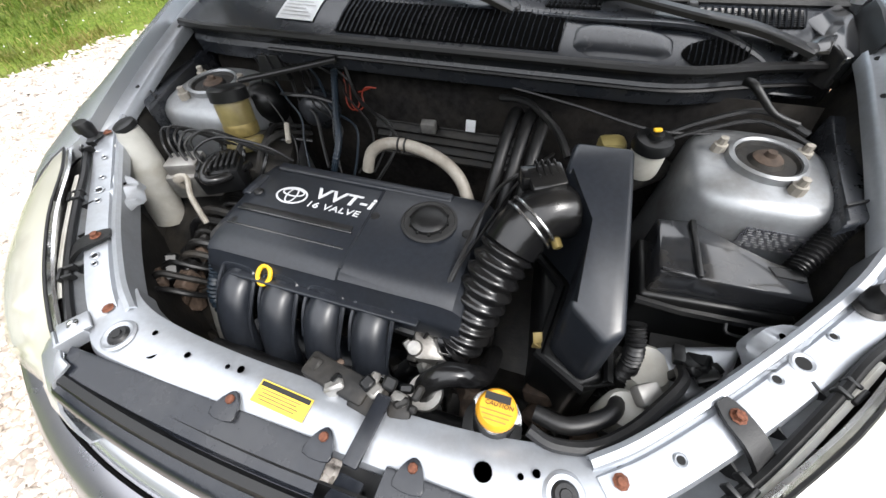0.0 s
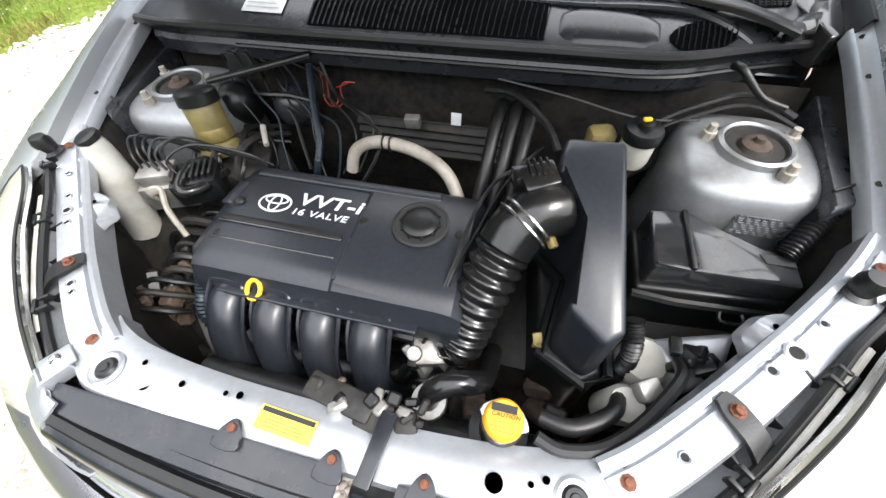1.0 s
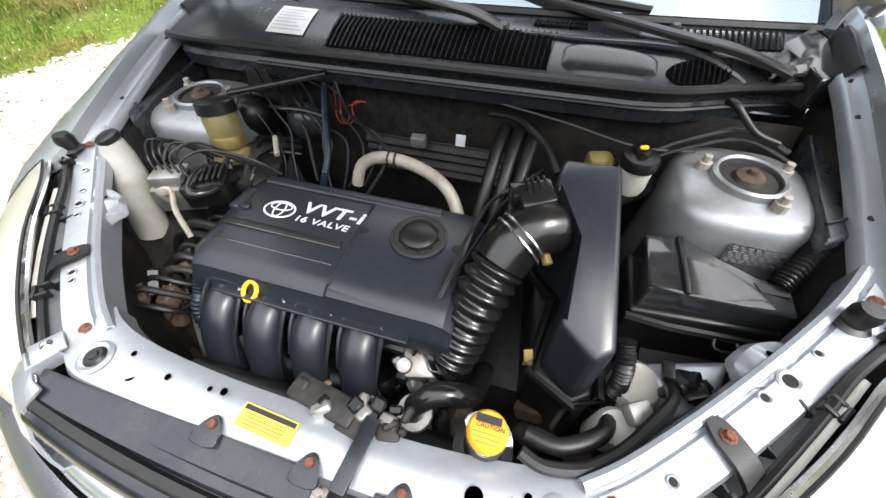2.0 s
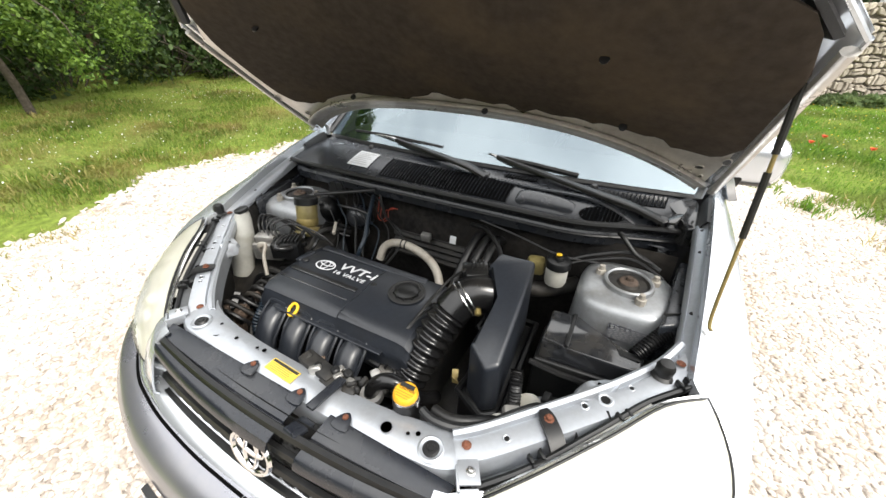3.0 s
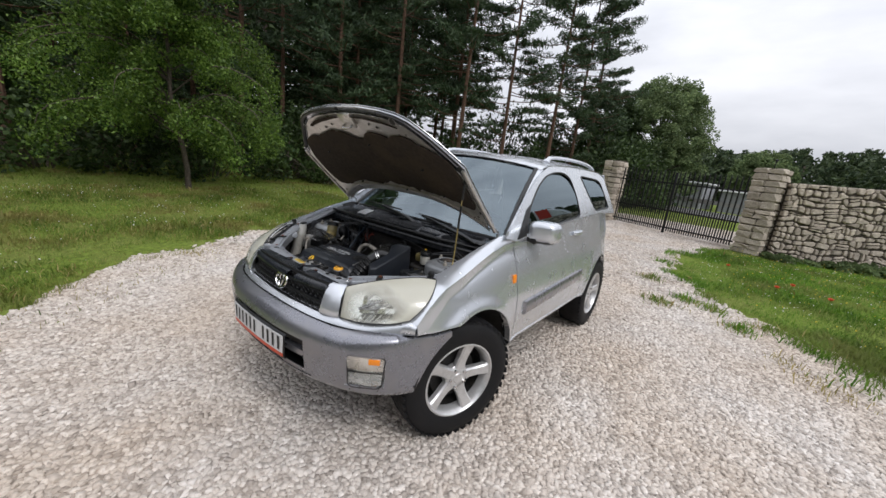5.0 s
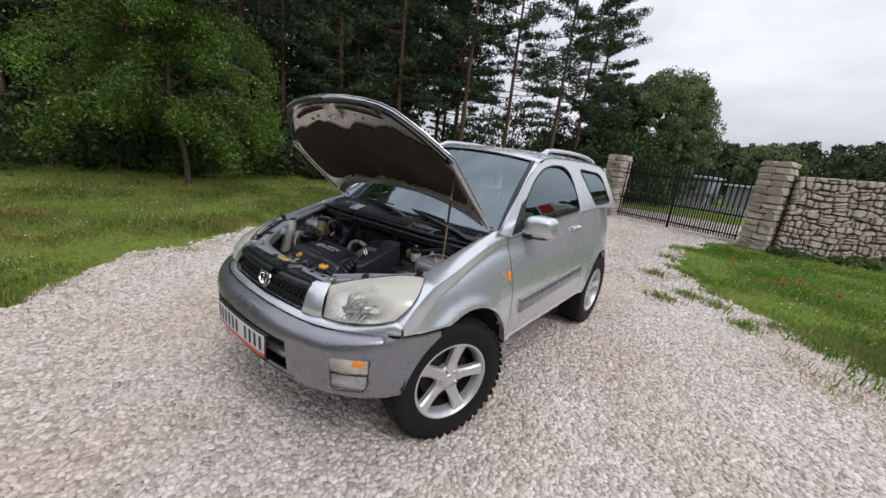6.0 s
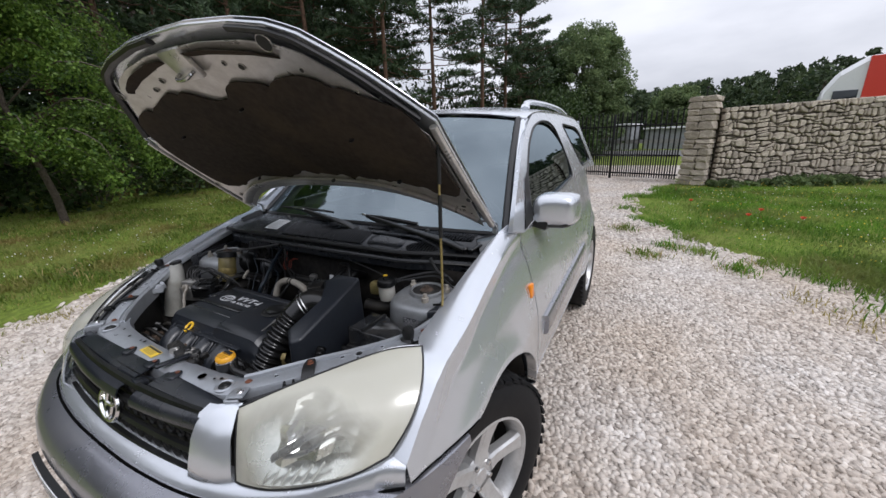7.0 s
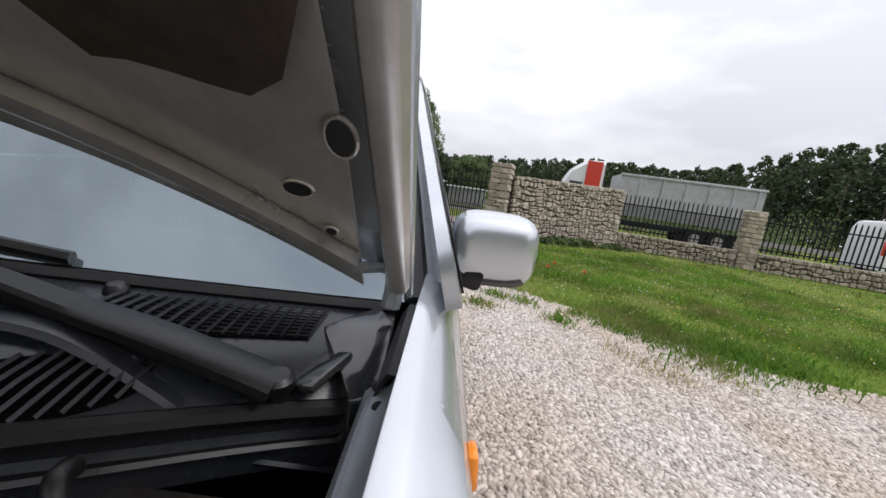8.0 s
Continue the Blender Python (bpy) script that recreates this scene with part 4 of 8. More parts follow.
# side repeaters, door mirrors, handles
for s in (-1, 1):
    part("side_repeater", box((0.016, 0.040, 0.055), (s * (side_x(0.425, 0.87) + 0.004), 0.425, 0.870), (0, s * -6, 0), 0.007), AMBER, car, "amber side indicator")
    rows = []
    for k, (t, sx, sz, cy) in enumerate(((0, 0.05, 0.030, 0.585), (0.12, 0.074, 0.058, 0.588), (0.4, 0.088, 0.072, 0.604), (0.75, 0.094, 0.076, 0.640), (1.0, 0.096, 0.077, 0.690))):
        ring = []
        for a in steps(0, 2 * math.pi, 24)[:-1]:
            ca, sa = math.cos(a), math.sin(a)
            px = math.copysign(abs(ca) ** 0.55, ca) * sx
            pz = math.copysign(abs(sa) ** 0.55, sa) * sz
            ring.append((s * (0.830 + 0.95 * px + 0.06 * (cy - 0.6)), cy + 0.05 + 0.14 * px, 1.140 + pz * 0.93))
        rows.append(ring)
    mb = grid(rows, close_v=True)
    mb.verts.ensure_lookup_table()
    mb.faces.new([mb.verts[i] for i in range(24)])
    mirror = part("door_mirror", mb, SILVER, car, "silver door mirror housing with a black base", angle=50)
    part("mirror_glass", plate_with_holes([(p[0], p[2]) for p in rows[-1]], (), lambda u, v: (u, 0.735 + 0.14 * (abs(u) - 0.85), v)), CHROME, mirror, smooth=False)
    skirt = []
    for sx, sz, cy in ((0.0765, 0.060, 0.586), (0.0905, 0.0745, 0.602), (0.0965, 0.0785, 0.640), (0.0985, 0.0795, 0.691)):
        row = []
        for a in steps(math.pi + 0.86, 2 * math.pi - 0.86, 16):
            px = math.copysign(abs(math.cos(a)) ** 0.55, math.cos(a)) * sx
            row.append((s * (0.830 + 0.95 * px + 0.06 * (cy - 0.6)), cy + 0.05 + 0.14 * px, 1.140 - abs(math.sin(a)) ** 0.55 * sz * 0.93))
        skirt.append(row)
    part("mirror_skirt", grid(skirt), BLACK, mirror, "black plastic underside")
    part("mirror_arm", box((0.10, 0.07, 0.045), (s * 0.765, 0.665, 1.090), (0, s * 12, 0), 0.012), BLACK, mirror)
for d, s in zip(doors, (1, -1)):
    part("door_handle", tube([(s * side_x(y, 1.03) + s * o, y, 1.055) for y, o in ((1.47, 0.002), (1.50, 0.022), (1.57, 0.026), (1.63, 0.020), (1.655, 0.002))], 0.013, 8, 4, flat=1.2), SILVER, d, "silver pull handle")


# ---- open hood ----
HY, HZ, DY, DZ, NY, NZ = 0.350, 1.138, -0.693, 0.721, 0.721, 0.693


def hood_front(s):
    return lerp_table([(0, 0.882), (0.2, 0.880), (0.43, 0.862), (0.57, 0.840), (0.66, 0.808), (0.74, 0.755), (0.83, 0.690), (0.915, 0.622), (1.0, 0.555)], abs(s))


def hood_rear(s):
    return 0.178 * (1 - abs(s) ** 3.2)


def hood_n(u, x):
    return lerp_table([(0, 0.0), (0.25, -0.030), (0.5, -0.054), (0.6, -0.059), (0.7, -0.066), (0.8, -0.080), (0.88, -0.096)], u) + 0.050 * (1 - min(1, (x / 0.70) ** 2))


def hood_p(x, u, n=0.0):
    k = hood_n(u, x) + n
    return Vector((x, HY + DY * u + NY * k, HZ + DZ * u + NZ * k))


def hood_sheet(n, rim=0.0, ns=60, nt=18, lip=True):
    rows = []
    for t in steps(0, 1, nt):
        row = []
        for s in steps(-1, 1, ns):
            a, b = hood_rear(s) + rim * 0.4, hood_front(s) - rim
            u = a + (b - a) * t
            row.append(hood_p(s * (0.700 - 0.012 * max(0, 1 - u / 0.2) - rim * 0.8), u, n))
        rows.append(row)
    return grid(rows)


hood = part("hood", hood_sheet(0.0), SILVER, car, "silver hood propped open on a thin rod", solid=0.002, angle=60)
edge = [hood_p(s * 0.698, hood_front(s) - 0.004, -0.012) for s in steps(-1, 1, 60)]
side_l = [hood_p(0.698, hood_front(1) * t, -0.012) for t in steps(0, 1, 16)]
fold = [hood_p(-0.696, hood_front(1) * t, -0.010) for t in steps(0, 1, 16)] + edge + side_l[::-1]
part("hood_edge_fold", tube(fold, 0.0038, 6, 1, flat=1.2), SILVER, hood)
part("inner_frame", hood_sheet(-0.022, 0.045), SILVER_HOOD, hood, "dusty silver underside of the hood, beige-lit tint in its colour", solid=0.003, angle=60)
pts = [hood_p(s * 0.66, hood_rear(s) + 0.062, -0.024) for s in steps(-0.98, 0.98, 40)]
part("rear_stiffener", tube(pts, 0.030, 8, 1, flat=0.38), SILVER_HOOD, hood)
for sx in (-1, 1):
    part("side_stiffener", tube([hood_p(sx * 0.688, u, -0.020) for u in steps(0.03, 0.54, 16)], 0.011, 8, 1, flat=0.8), SILVER_HOOD, hood)
# black strips added for the shaded band between frame and front edge
for a, b in ((0.42, 0.97), (-0.96, -0.05)):
    pts = [hood_p(s * 0.682, hood_front(s) - 0.016, -0.020) for s in steps(a, b, 24)]
    part("front_shade_strip", tube(pts, 0.014, 6, 2, flat=0.55), RUBBER, hood, "black strip along the edge")
# flattened dark tubes stand in for the shade inside the frame's slots
for a, b in ((-0.60, -0.13), (0.02, 0.55)):
    pts = [hood_p(s * 0.66, hood_front(s) - 0.066 - 0.03 * abs(s), -0.027) for s in steps(a, b, 16)]
    part("stiffener_slot", tube(pts, lambda t: 0.023 * math.sin(math.pi * (0.08 + 0.84 * t)) ** 0.5, 8, 2, flat=0.2), PAD, hood, "dark strip for the shaded slot in the stiffening frame")


def pad_lim(x):
    k = min(1, abs(x - 0.03) / 0.636)
    lo = 0.292 - 0.085 * k ** 2 + 0.010 * math.sin(x * 17 + 1) + 0.016 * max(0, math.cos((x - 0.18) * 42)) * (abs(x - 0.18) < 0.04) + 0.016 * max(0, math.sin(x * 23 + 2)) ** 8 - 0.012 * max(0, math.sin(x * 37)) ** 6 + (0.028 * k ** 2.2 if x > 0.03 else 0.0)
    hi = 0.712 - (0.15 if x > 0.03 else 0.11) * k ** 4 - 0.045 * math.exp(-((x + 0.02) / 0.085) ** 2) + 0.010 * math.sin(x * 21) - 0.014 * max(0, math.sin(x * 29 + 1)) ** 8
    if k > 0.95:
        m, w = (lo + hi) / 2, (hi - lo) / 2 * math.sqrt(max(0.45, 1 - ((k - 0.95) / 0.05) ** 2))
        lo, hi = m - w, m + w
    return lo, hi


rows = []
for x in steps(-0.605, 0.665, 68):
    lo, hi = pad_lim(x)
    rows.append([hood_p(x, lo + (hi - lo) * t, -0.031 - 0.010 * math.sin(math.pi * min(1, max(0, t))) ** 0.3) for t in steps(0, 1, 16)])
part("insulation_pad", grid(rows), PAD, hood, "dark brown felt insulation pad with worn edges", solid=0.006, angle=70)
for x, u, r in ((-0.40, 0.55, 0.008), (0.05, 0.63, 0.008), (0.40, 0.50, 0.008), (-0.30, 0.28, 0.008), (0.12, 0.27, 0.008), (0.45, 0.30, 0.008)):
    part("pad_clip", lathe([(0.0, 0.0), (r, 0.0), (r * 1.1, 0.004), (0.0, 0.006)], hood_p(x, u, -0.048), (46, 0, 0), 10), RUBBER, hood)
for x, u, rx, rz in ((0.664, 0.212, 0.0075, 0.011), (0.626, 0.159, 0.009, 0.006), (-0.662, 0.24, 0.009, 0.012), (0.360, 0.800, 0.019, 0.019), (0.20, 0.751, 0.010, 0.008), (0.148, 0.769, 0.006, 0.006), (-0.19, 0.758, 0.011, 0.008), (-0.27, 0.735, 0.012, 0.007), (-0.47, 0.745, 0.012, 0.014), (0.640, 0.115, 0.004, 0.004), (0.52, 0.645, 0.006, 0.006), (0.40, 0.72, 0.006, 0.006), (-0.62, 0.14, 0.010, 0.008)):
    c = hood_p(x, u, -0.0255)
    poly = circle2(0, 0, rx, 16, rz)
    part("frame_hole", plate_with_holes(poly, (), lambda a, b: c + Vector((a, DY * b, DZ * b)) + Vector((0, -NY, -NZ)) * 0.0015), INK_AND_HOLE, hood, "dark punched hole", smooth=False)
    part("hole_rim", tube([c + Vector((a * 1.1, DY * b * 1.1, DZ * b * 1.1)) for a, b in poly + poly[:1]], 0.0014, 6, 1), SILVER_HOOD, hood)
bm = tube([hood_p(-0.03, 0.775, -0.03), hood_p(-0.03, 0.775, -0.062), hood_p(-0.015, 0.772, -0.072), hood_p(0.02, 0.772, -0.072), hood_p(0.035, 0.775, -0.062), hood_p(0.035, 0.775, -0.03)], 0.005, 6, 4)
part("latch_striker", bm, STEEL, hood, "steel latch striker loop")
m = Matrix.Translation(hood_p(0.0, 0.795, -0.034)) @ Euler((radians(-46), 0, 0)).to_matrix().to_4x4()
bm = box((0.10, 0.09, 0.018), (0, 0, 0), (0, 0, 0), 0.006)
bmesh.ops.transform(bm, matrix=m, verts=bm.verts)
part("striker_plate", bm, SILVER_HOOD, hood)
for s in (-1, 1):
    bm = tube([(s * 0.676, 0.375, 1.10), (s * 0.678, 0.372, 1.135), (s * 0.672, 0.335, 1.155), hood_p(s * 0.655, 0.07, -0.03)], 0.011, 6, 4, flat=0.5)
    part("hood_hinge", bm, SILVER_BAY, car, "painted steel hood hinge")
rod = part("prop_rod", tube([(0.700, -0.090, 1.012), (0.694, -0.074, 1.040), (0.682, -0.050, 1.25), (0.671, -0.026, 1.440), (0.668, -0.012, 1.456)], 0.0034, 8, 4), BRASS, car, "thin yellow-coated prop rod")
for a, b in ((0.385, 0.665), (0.735, 0.985)):
    p0, p1 = Vector((0.694, -0.074, 1.040)), Vector((0.671, -0.026, 1.440))
    part("rod_sleeve", tube([p0.lerp(p1, a), p0.lerp(p1, (a + b) / 2), p0.lerp(p1, b)], 0.0056, 8, 2), RUBBER, rod, "black foam sleeve")

# ---- engine bay shell ----
part("firewall", grid([[(x, y, z) for x in steps(-0.66, 0.66, 16)] for y, z in ((0.215, 0.990), (0.20, 0.95), (0.19, 0.80), (0.21, 0.60), (0.24, 0.38))]), FELT, car, "dark firewall lined with dusty felt", solid=0.006)
part("bay_floor", box((1.2, 0.72, 0.02), (0, -0.13, 0.40)), GRIME, car)
part("radiator", box((0.62, 0.05, 0.40), (0.0, -0.475, 0.66), (0, 0, 0), 0.006), GRIME, car, "dark radiator behind the cross member")
TX, TY = 0.556, 0.066
TOWER_PROF = [(0.047, 0.950, 2), (0.048, 0.974, 2), (0.052, 0.977, 2), (0.057, 0.974, 2), (0.059, 0.964, 2), (0.085, 0.961, 2.6), (0.098, 0.957, 3.0), (0.106, 0.948, 3.2), (0.110, 0.935, 3.2), (0.112, 0.90, 3.2), (0.116, 0.80, 3.2), (0.124, 0.65, 3.2), (0.130, 0.45, 3.2)]


def tower_p(a, r, z, e, s):
    c, d = math.cos(a), math.sin(a)
    k = r / (abs(c) ** e + abs(d) ** e) ** (1 / e)
    return (s * (TX + k * c), TY + k * d, z - 0.10 * max(0, -k * d - 0.06) * (z > 0.9))


for s in (-1, 1):
    rows = [[(s * (0.668 - 0.012 * k + 0.02 * (y > 0.2)), y, z) for k, z in ((-2.0, lerp_table([(-0.2, 0.925), (0.0, 0.985), (0.3, 1.06)], y)), (0, lerp_table([(-0.2, 0.895), (0.0, 0.94), (0.3, 1.0)], y)), (1, 0.82), (4, 0.6), (6, 0.42))] for y in steps(-0.30, 0.28, 8)]
    part("inner_wing", grid(rows), GRIME, car, "dark inner wing", solid=0.004)
    rows = [[(s * x, y, z) for z in (0.90, 0.75, 0.42)] for x, y in ((0.36, -0.44), (0.50, -0.34), (0.665, -0.20))]
    part("lamp_support_wall", grid(rows), GRIME, car, solid=0.004)
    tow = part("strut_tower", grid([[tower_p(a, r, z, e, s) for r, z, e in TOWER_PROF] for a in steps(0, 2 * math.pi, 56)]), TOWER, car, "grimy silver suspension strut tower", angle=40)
    part("strut_mount", lathe([(0.022, 0.972), (0.026, 0.966), (0.043, 0.967), (0.046, 0.972), (0.049, 0.972), (0.049, 0.955)], (s * TX, TY, 0), seg=32), GRIME, tow, "dark dished strut mount")
    part("strut_cap", lathe([(0.0, 0.985), (0.007, 0.985), (0.009, 0.978), (0.017, 0.977), (0.022, 0.973), (0.023, 0.955)], (s * TX, TY, 0), seg=24), BROWN, tow, "dull brown-grey round cap of the strut")
    for bx, by in ((-0.066, 0.020), (0.058, 0.030), (0.030, -0.062)):
        part("strut_bolt", lathe([(0.0, 0.988), (0.0065, 0.987), (0.0075, 0.976), (0.0115, 0.975), (0.0125, 0.955), (0.0, 0.955)], (s * (TX + bx), TY + by, 0), seg=8), PIPE_W, tow, "grimy mounting bolt")
    # bare flange along the fender top
    rows = [[(s * (lerp_table(FEND_X, y) - o), y, lerp_table(FEND_TOP, y) - h) for o, h in ((0.003, 0.020), (0.008, 0.030), (0.018, 0.036), (0.022, 0.038), (0.024, 0.034), (0.027, 0.038), (0.028, 0.056))] for y in steps(-0.15, 0.262, 16)]
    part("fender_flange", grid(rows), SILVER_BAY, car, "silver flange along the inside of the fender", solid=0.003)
    for y in (-0.02, 0.16, 0.242):
        part("flange_hole", lathe([(0.0, 0.0), (0.0048, 0.0)], (s * (lerp_table(FEND_X, y) - 0.014), y, lerp_table(FEND_TOP, y) - 0.0315), (14, s * -22, 0), 14), INK_AND_HOLE, car, smooth=False)
    cov_ = grid([[(s * (lerp_table(FEND_X, y) - o), y, lerp_table(FEND_TOP, y) - h) for o, h in ((0.003, 0.016), (0.010, 0.015), (0.017, 0.028), (0.022, 0.055), (0.024, 0.085))] for y in steps(0.255, 0.375, 7)])
    part("fender_seal", cov_, RUBBER, car, "black rubber lip along the fender", solid=0.004)
    duct = [(s * 0.628, -0.062), (s * 0.674, -0.034), (s * 0.700, 0.200), (s * 0.664, 0.200), (s * 0.648, 0.060)]
    part("side_duct", prism(duct, 0.86, 0.975, 0.007, top=lambda x, y: 0.966 + 0.09 * (y + 0.06)), COWL, car, "dark plastic duct between strut tower and fender", angle=30)
    part("duct_seam", box((0.050, 0.004, 0.006), (s * 0.654, -0.015, 0.974), (0, 0, s * 30), 0.001), BLACK, car)

# painted cross member and the side rails to the fenders
BEAM = [(-0.365, -0.462, 0.900), (-0.31, -0.483, 0.900), (-0.15, -0.492, 0.895), (0.0, -0.494, 0.892), (0.15, -0.494, 0.890), (0.31, -0.481, 0.893), (0.368, -0.458, 0.898)]
path = smooth_path(BEAM, 6)
rows = []
for q in path:
    w = 0.041 + 0.012 * min(1, abs(q.x) / 0.33) ** 4
    rows.append([q + Vector((0, o * w / 0.04, h)) for o, h in ((-0.024, -0.06), (-0.024, -0.012), (-0.020, -0.004), (-0.008, 0.0), (0.012, 0.001), (0.030, -0.004), (0.040, -0.010), (0.041, -0.05))])
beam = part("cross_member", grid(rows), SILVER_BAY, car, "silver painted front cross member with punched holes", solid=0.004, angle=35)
RAIL = [(0.345, -0.462, 0.899), (0.392, -0.428, 0.908), (0.466, -0.360, 0.919), (0.540, -0.286, 0.925), (0.602, -0.220, 0.932), (0.655, -0.158, 0.944), (0.688, -0.105, 0.962)]
for s in (-1, 1):
    pr = smooth_path([(s * x, y, z) for x, y, z in RAIL], 5)
    rows = []
    for i, q in enumerate(pr):
        d = (pr[min(i + 1, len(pr) - 1)] - pr[max(i - 1, 0)]).normalized()
        n = Vector((d.y, -d.x, 0)).normalized() * s
        rows.append([q + n * o + Vector((0, 0, h)) for o, h in ((0.030, -0.05), (0.030, -0.010), (0.026, -0.003), (0.006, 0.0), (-0.008, -0.001), (-0.011, -0.007), (-0.016, -0.007), (-0.019, 0.003), (-0.025, 0.005), (-0.029, 0.002), (-0.030, -0.045 if s > 0 or q.y < -0.26 else -0.016))])
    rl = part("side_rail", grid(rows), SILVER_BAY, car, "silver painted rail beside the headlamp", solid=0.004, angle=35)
    part("hood_stop", lathe([(0.0, 0.030), (0.013, 0.028), (0.017, 0.018), (0.015, 0.0), (0.022, -0.004), (0.0, -0.006)], (0.640, -0.172, 0.944) if s > 0 else (-0.688, -0.160, 0.958), seg=16), RUBBER, car, "black rubber hood stop")
    holes = ((0.553, -0.271, 0.0085), (0.522, -0.299, 0.0050), (0.592, -0.226, 0.0040), (0.418, -0.415, 0.0045)) if s > 0 else ((0.590, -0.240, 0.0035), (0.568, -0.268, 0.0055), (0.548, -0.290, 0.0038), (0.452, -0.386, 0.0045), (0.440, -0.398, 0.0032), (0.628, -0.196, 0.0035))
    for x, y, r in holes:
        z = lerp_table([(p[0], p[2]) for p in RAIL], x)
        part("rail_hole", lathe([(0.0, 0.0), (r, 0.0)], (s * x, y, z + 0.0022), (4, -5 * s, 0), 14), INK_AND_HOLE, rl, smooth=False)
        part("hole_lip", lathe([(r, 0.0), (r * 1.35, 0.0012), (r * 1.7, 0.0)], (s * x, y, z + 0.0022), (4, -5 * s, 0), 14, caps=False), SILVER_BAY, rl)
    for x, y in ((0.362, -0.452), (0.668, -0.140)):
        z = lerp_table([(p[0], p[2]) for p in RAIL], x)
        part("rusty_bolt", lathe([(0.0, 0.004), (0.0045, 0.0035), (0.0055, 0.0015), (0.0088, 0.0), (0.0, -0.001)], (s * x, y, z + 0.003), seg=8), RUST, rl)
    # stamped tab bulging into the bay from the rail
    tc, td, tn = Vector((s * 0.535, -0.262, 0.918)), Vector((s * 0.68, 0.73, 0.10)).normalized(), Vector((s * -0.73, 0.68, 0)).normalized()
    tab = grid([[tc + td * a + tn * (w * math.exp(-((a - 0.01) / 0.042) ** 4)) + Vector((0, 0, h + 0.004 * math.sin(a * 160))) for w, h in ((-0.012, 0.004), (0.010, 0.003), (0.028, -0.004), (0.034, -0.016))] for a in steps(-0.075, 0.075, 18)])
    tb_ = part("rail_tab", tab, SILVER_BAY, rl, "stamped tab on the rail", solid=0.003)
    part("tab_hole", lathe([(0.0, 0.0), (0.0045, 0.0)], tuple(tc + td * 0.02 + tn * 0.012 + Vector((0, 0, 0.007))), (0, 0, 0), 12), INK_AND_HOLE, tb_, smooth=False)
    # black rubber strap hanging over the rail towards the lamp
    strap = grid([[Vector((s * (0.470 + a * 0.62 + o * 0.62), -0.357 - a * 0.78 + o * 0.60, 0.926 - 4.2 * max(0, a - 0.02) ** 1.6)) for o in (-0.017 * k_, -0.010 * k_, 0.010 * k_, 0.017 * k_)] for a in steps(-0.019, 0.085, 10) for k_ in [min(1.0, 0.55 + (a + 0.019) * 30)]])
    st = part("lamp_strap", strap, RUBBER, car, "black rubber strap bolted to the rail", solid=0.006)
    part("strap_bolt", lathe([(0.0, 0.007), (0.0055, 0.006), (0.0065, 0.001), (0.009, 0.0), (0.0, -0.001)], (s * 0.472, -0.357, 0.930), seg=8), RUST, st)
    # black gutter behind the lamp
    BEAD = [(0.400, -0.496, 0.888), (0.447, -0.455, 0.900), (0.490, -0.411, 0.911), (0.531, -0.361, 0.922), (0.578, -0.302, 0.932), (0.618, -0.250, 0.939), (0.690, -0.178, 0.944)]
    gt = part("lamp_gutter", tube([(s * x, y, z) for x, y, z in BEAD], 0.0065, 8, 4), BLACK, car, "black plastic bead between lamp and rail")
    floor_g = grid([[(s * (x + a * 0.72), y - a * 0.69, z + h) for a, h in ((0.0, -0.006), (-0.010, -0.026), (-0.028, -0.042), (-0.044, -0.046))] for x, y, z in BEAD])
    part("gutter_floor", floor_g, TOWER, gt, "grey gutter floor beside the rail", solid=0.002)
    lip = grid([[(s * (x + a * 0.72), y - a * 0.69, z + h) for a, h in ((0.002, 0.0), (0.007, 0.004), (0.012, 0.003))] for x, y, z in BEAD[1:-1]])
    part("lamp_lip", lip, WHITE_P, gt, "pale edge of the lamp housing", solid=0.002)
    for x, y, z in ((0.478, -0.430, 0.912), (0.592, -0.302, 0.934), (0.680, -0.192, 0.948)):
        clip = box((0.026, 0.006, 0.014), (s * x, y, z), (0, 0, s * 47), 0.002)
        for q in (-0.010, 0.010):
            box((0.006, 0.016, 0.014), (s * (x + q * 0.68 - 0.008), y + q * 0.73 + 0.008, z), (0, 0, s * 47), 0.002, clip)
        part("gutter_clip", clip, BLACK, gt, "black looped clip")
    for k in range(3):
        q = Vector((0.480 + 0.045 * k, -0.413 + 0.052 * k, 0.905 + 0.010 * k))
        part("gutter_rib", prism([(s * q.x, q.y), (s * (q.x - 0.012), q.y + 0.026), (s * (q.x - 0.017), q.y + 0.022)], q.z - 0.05, q.z + 0.001), BLACK, gt, smooth=False)
# black discs on the beam take the place of shaded holes
for x, y, r in ((0.222, -0.486, 0.0105), (0.262, -0.478, 0.0035), (0.278, -0.470, 0.0045), (-0.245, -0.487, 0.0085), (-0.195, -0.475, 0.0045), (-0.13, -0.472, 0.0035), (-0.11, -0.470, 0.005), (-0.265, -0.462, 0.004)):
    part("punched_hole", lathe([(0.0, 0.0), (r, 0.0)], (x, y, 0.8975 if x > 0 else 0.9002), seg=14), INK_AND_HOLE, beam, smooth=False)
for s in (-1, 1):
    part("rubber_mount", lathe([(0.0, 0.005), (0.006, 0.005), (0.007, 0.003), (0.0115, 0.003), (0.0135, 0.001), (0.0150, -0.001)], (s * 0.310, -0.481, 0.8965 if s > 0 else 0.9045), seg=24), RUBBER, beam, "round black rubber radiator mount")
    part("mount_dish", lathe([(0.015, 0.0), (0.020, 0.0025), (0.024, 0.0)], (s * 0.310, -0.481, 0.8955 if s > 0 else 0.9035), seg=28), SILVER_BAY, beam)
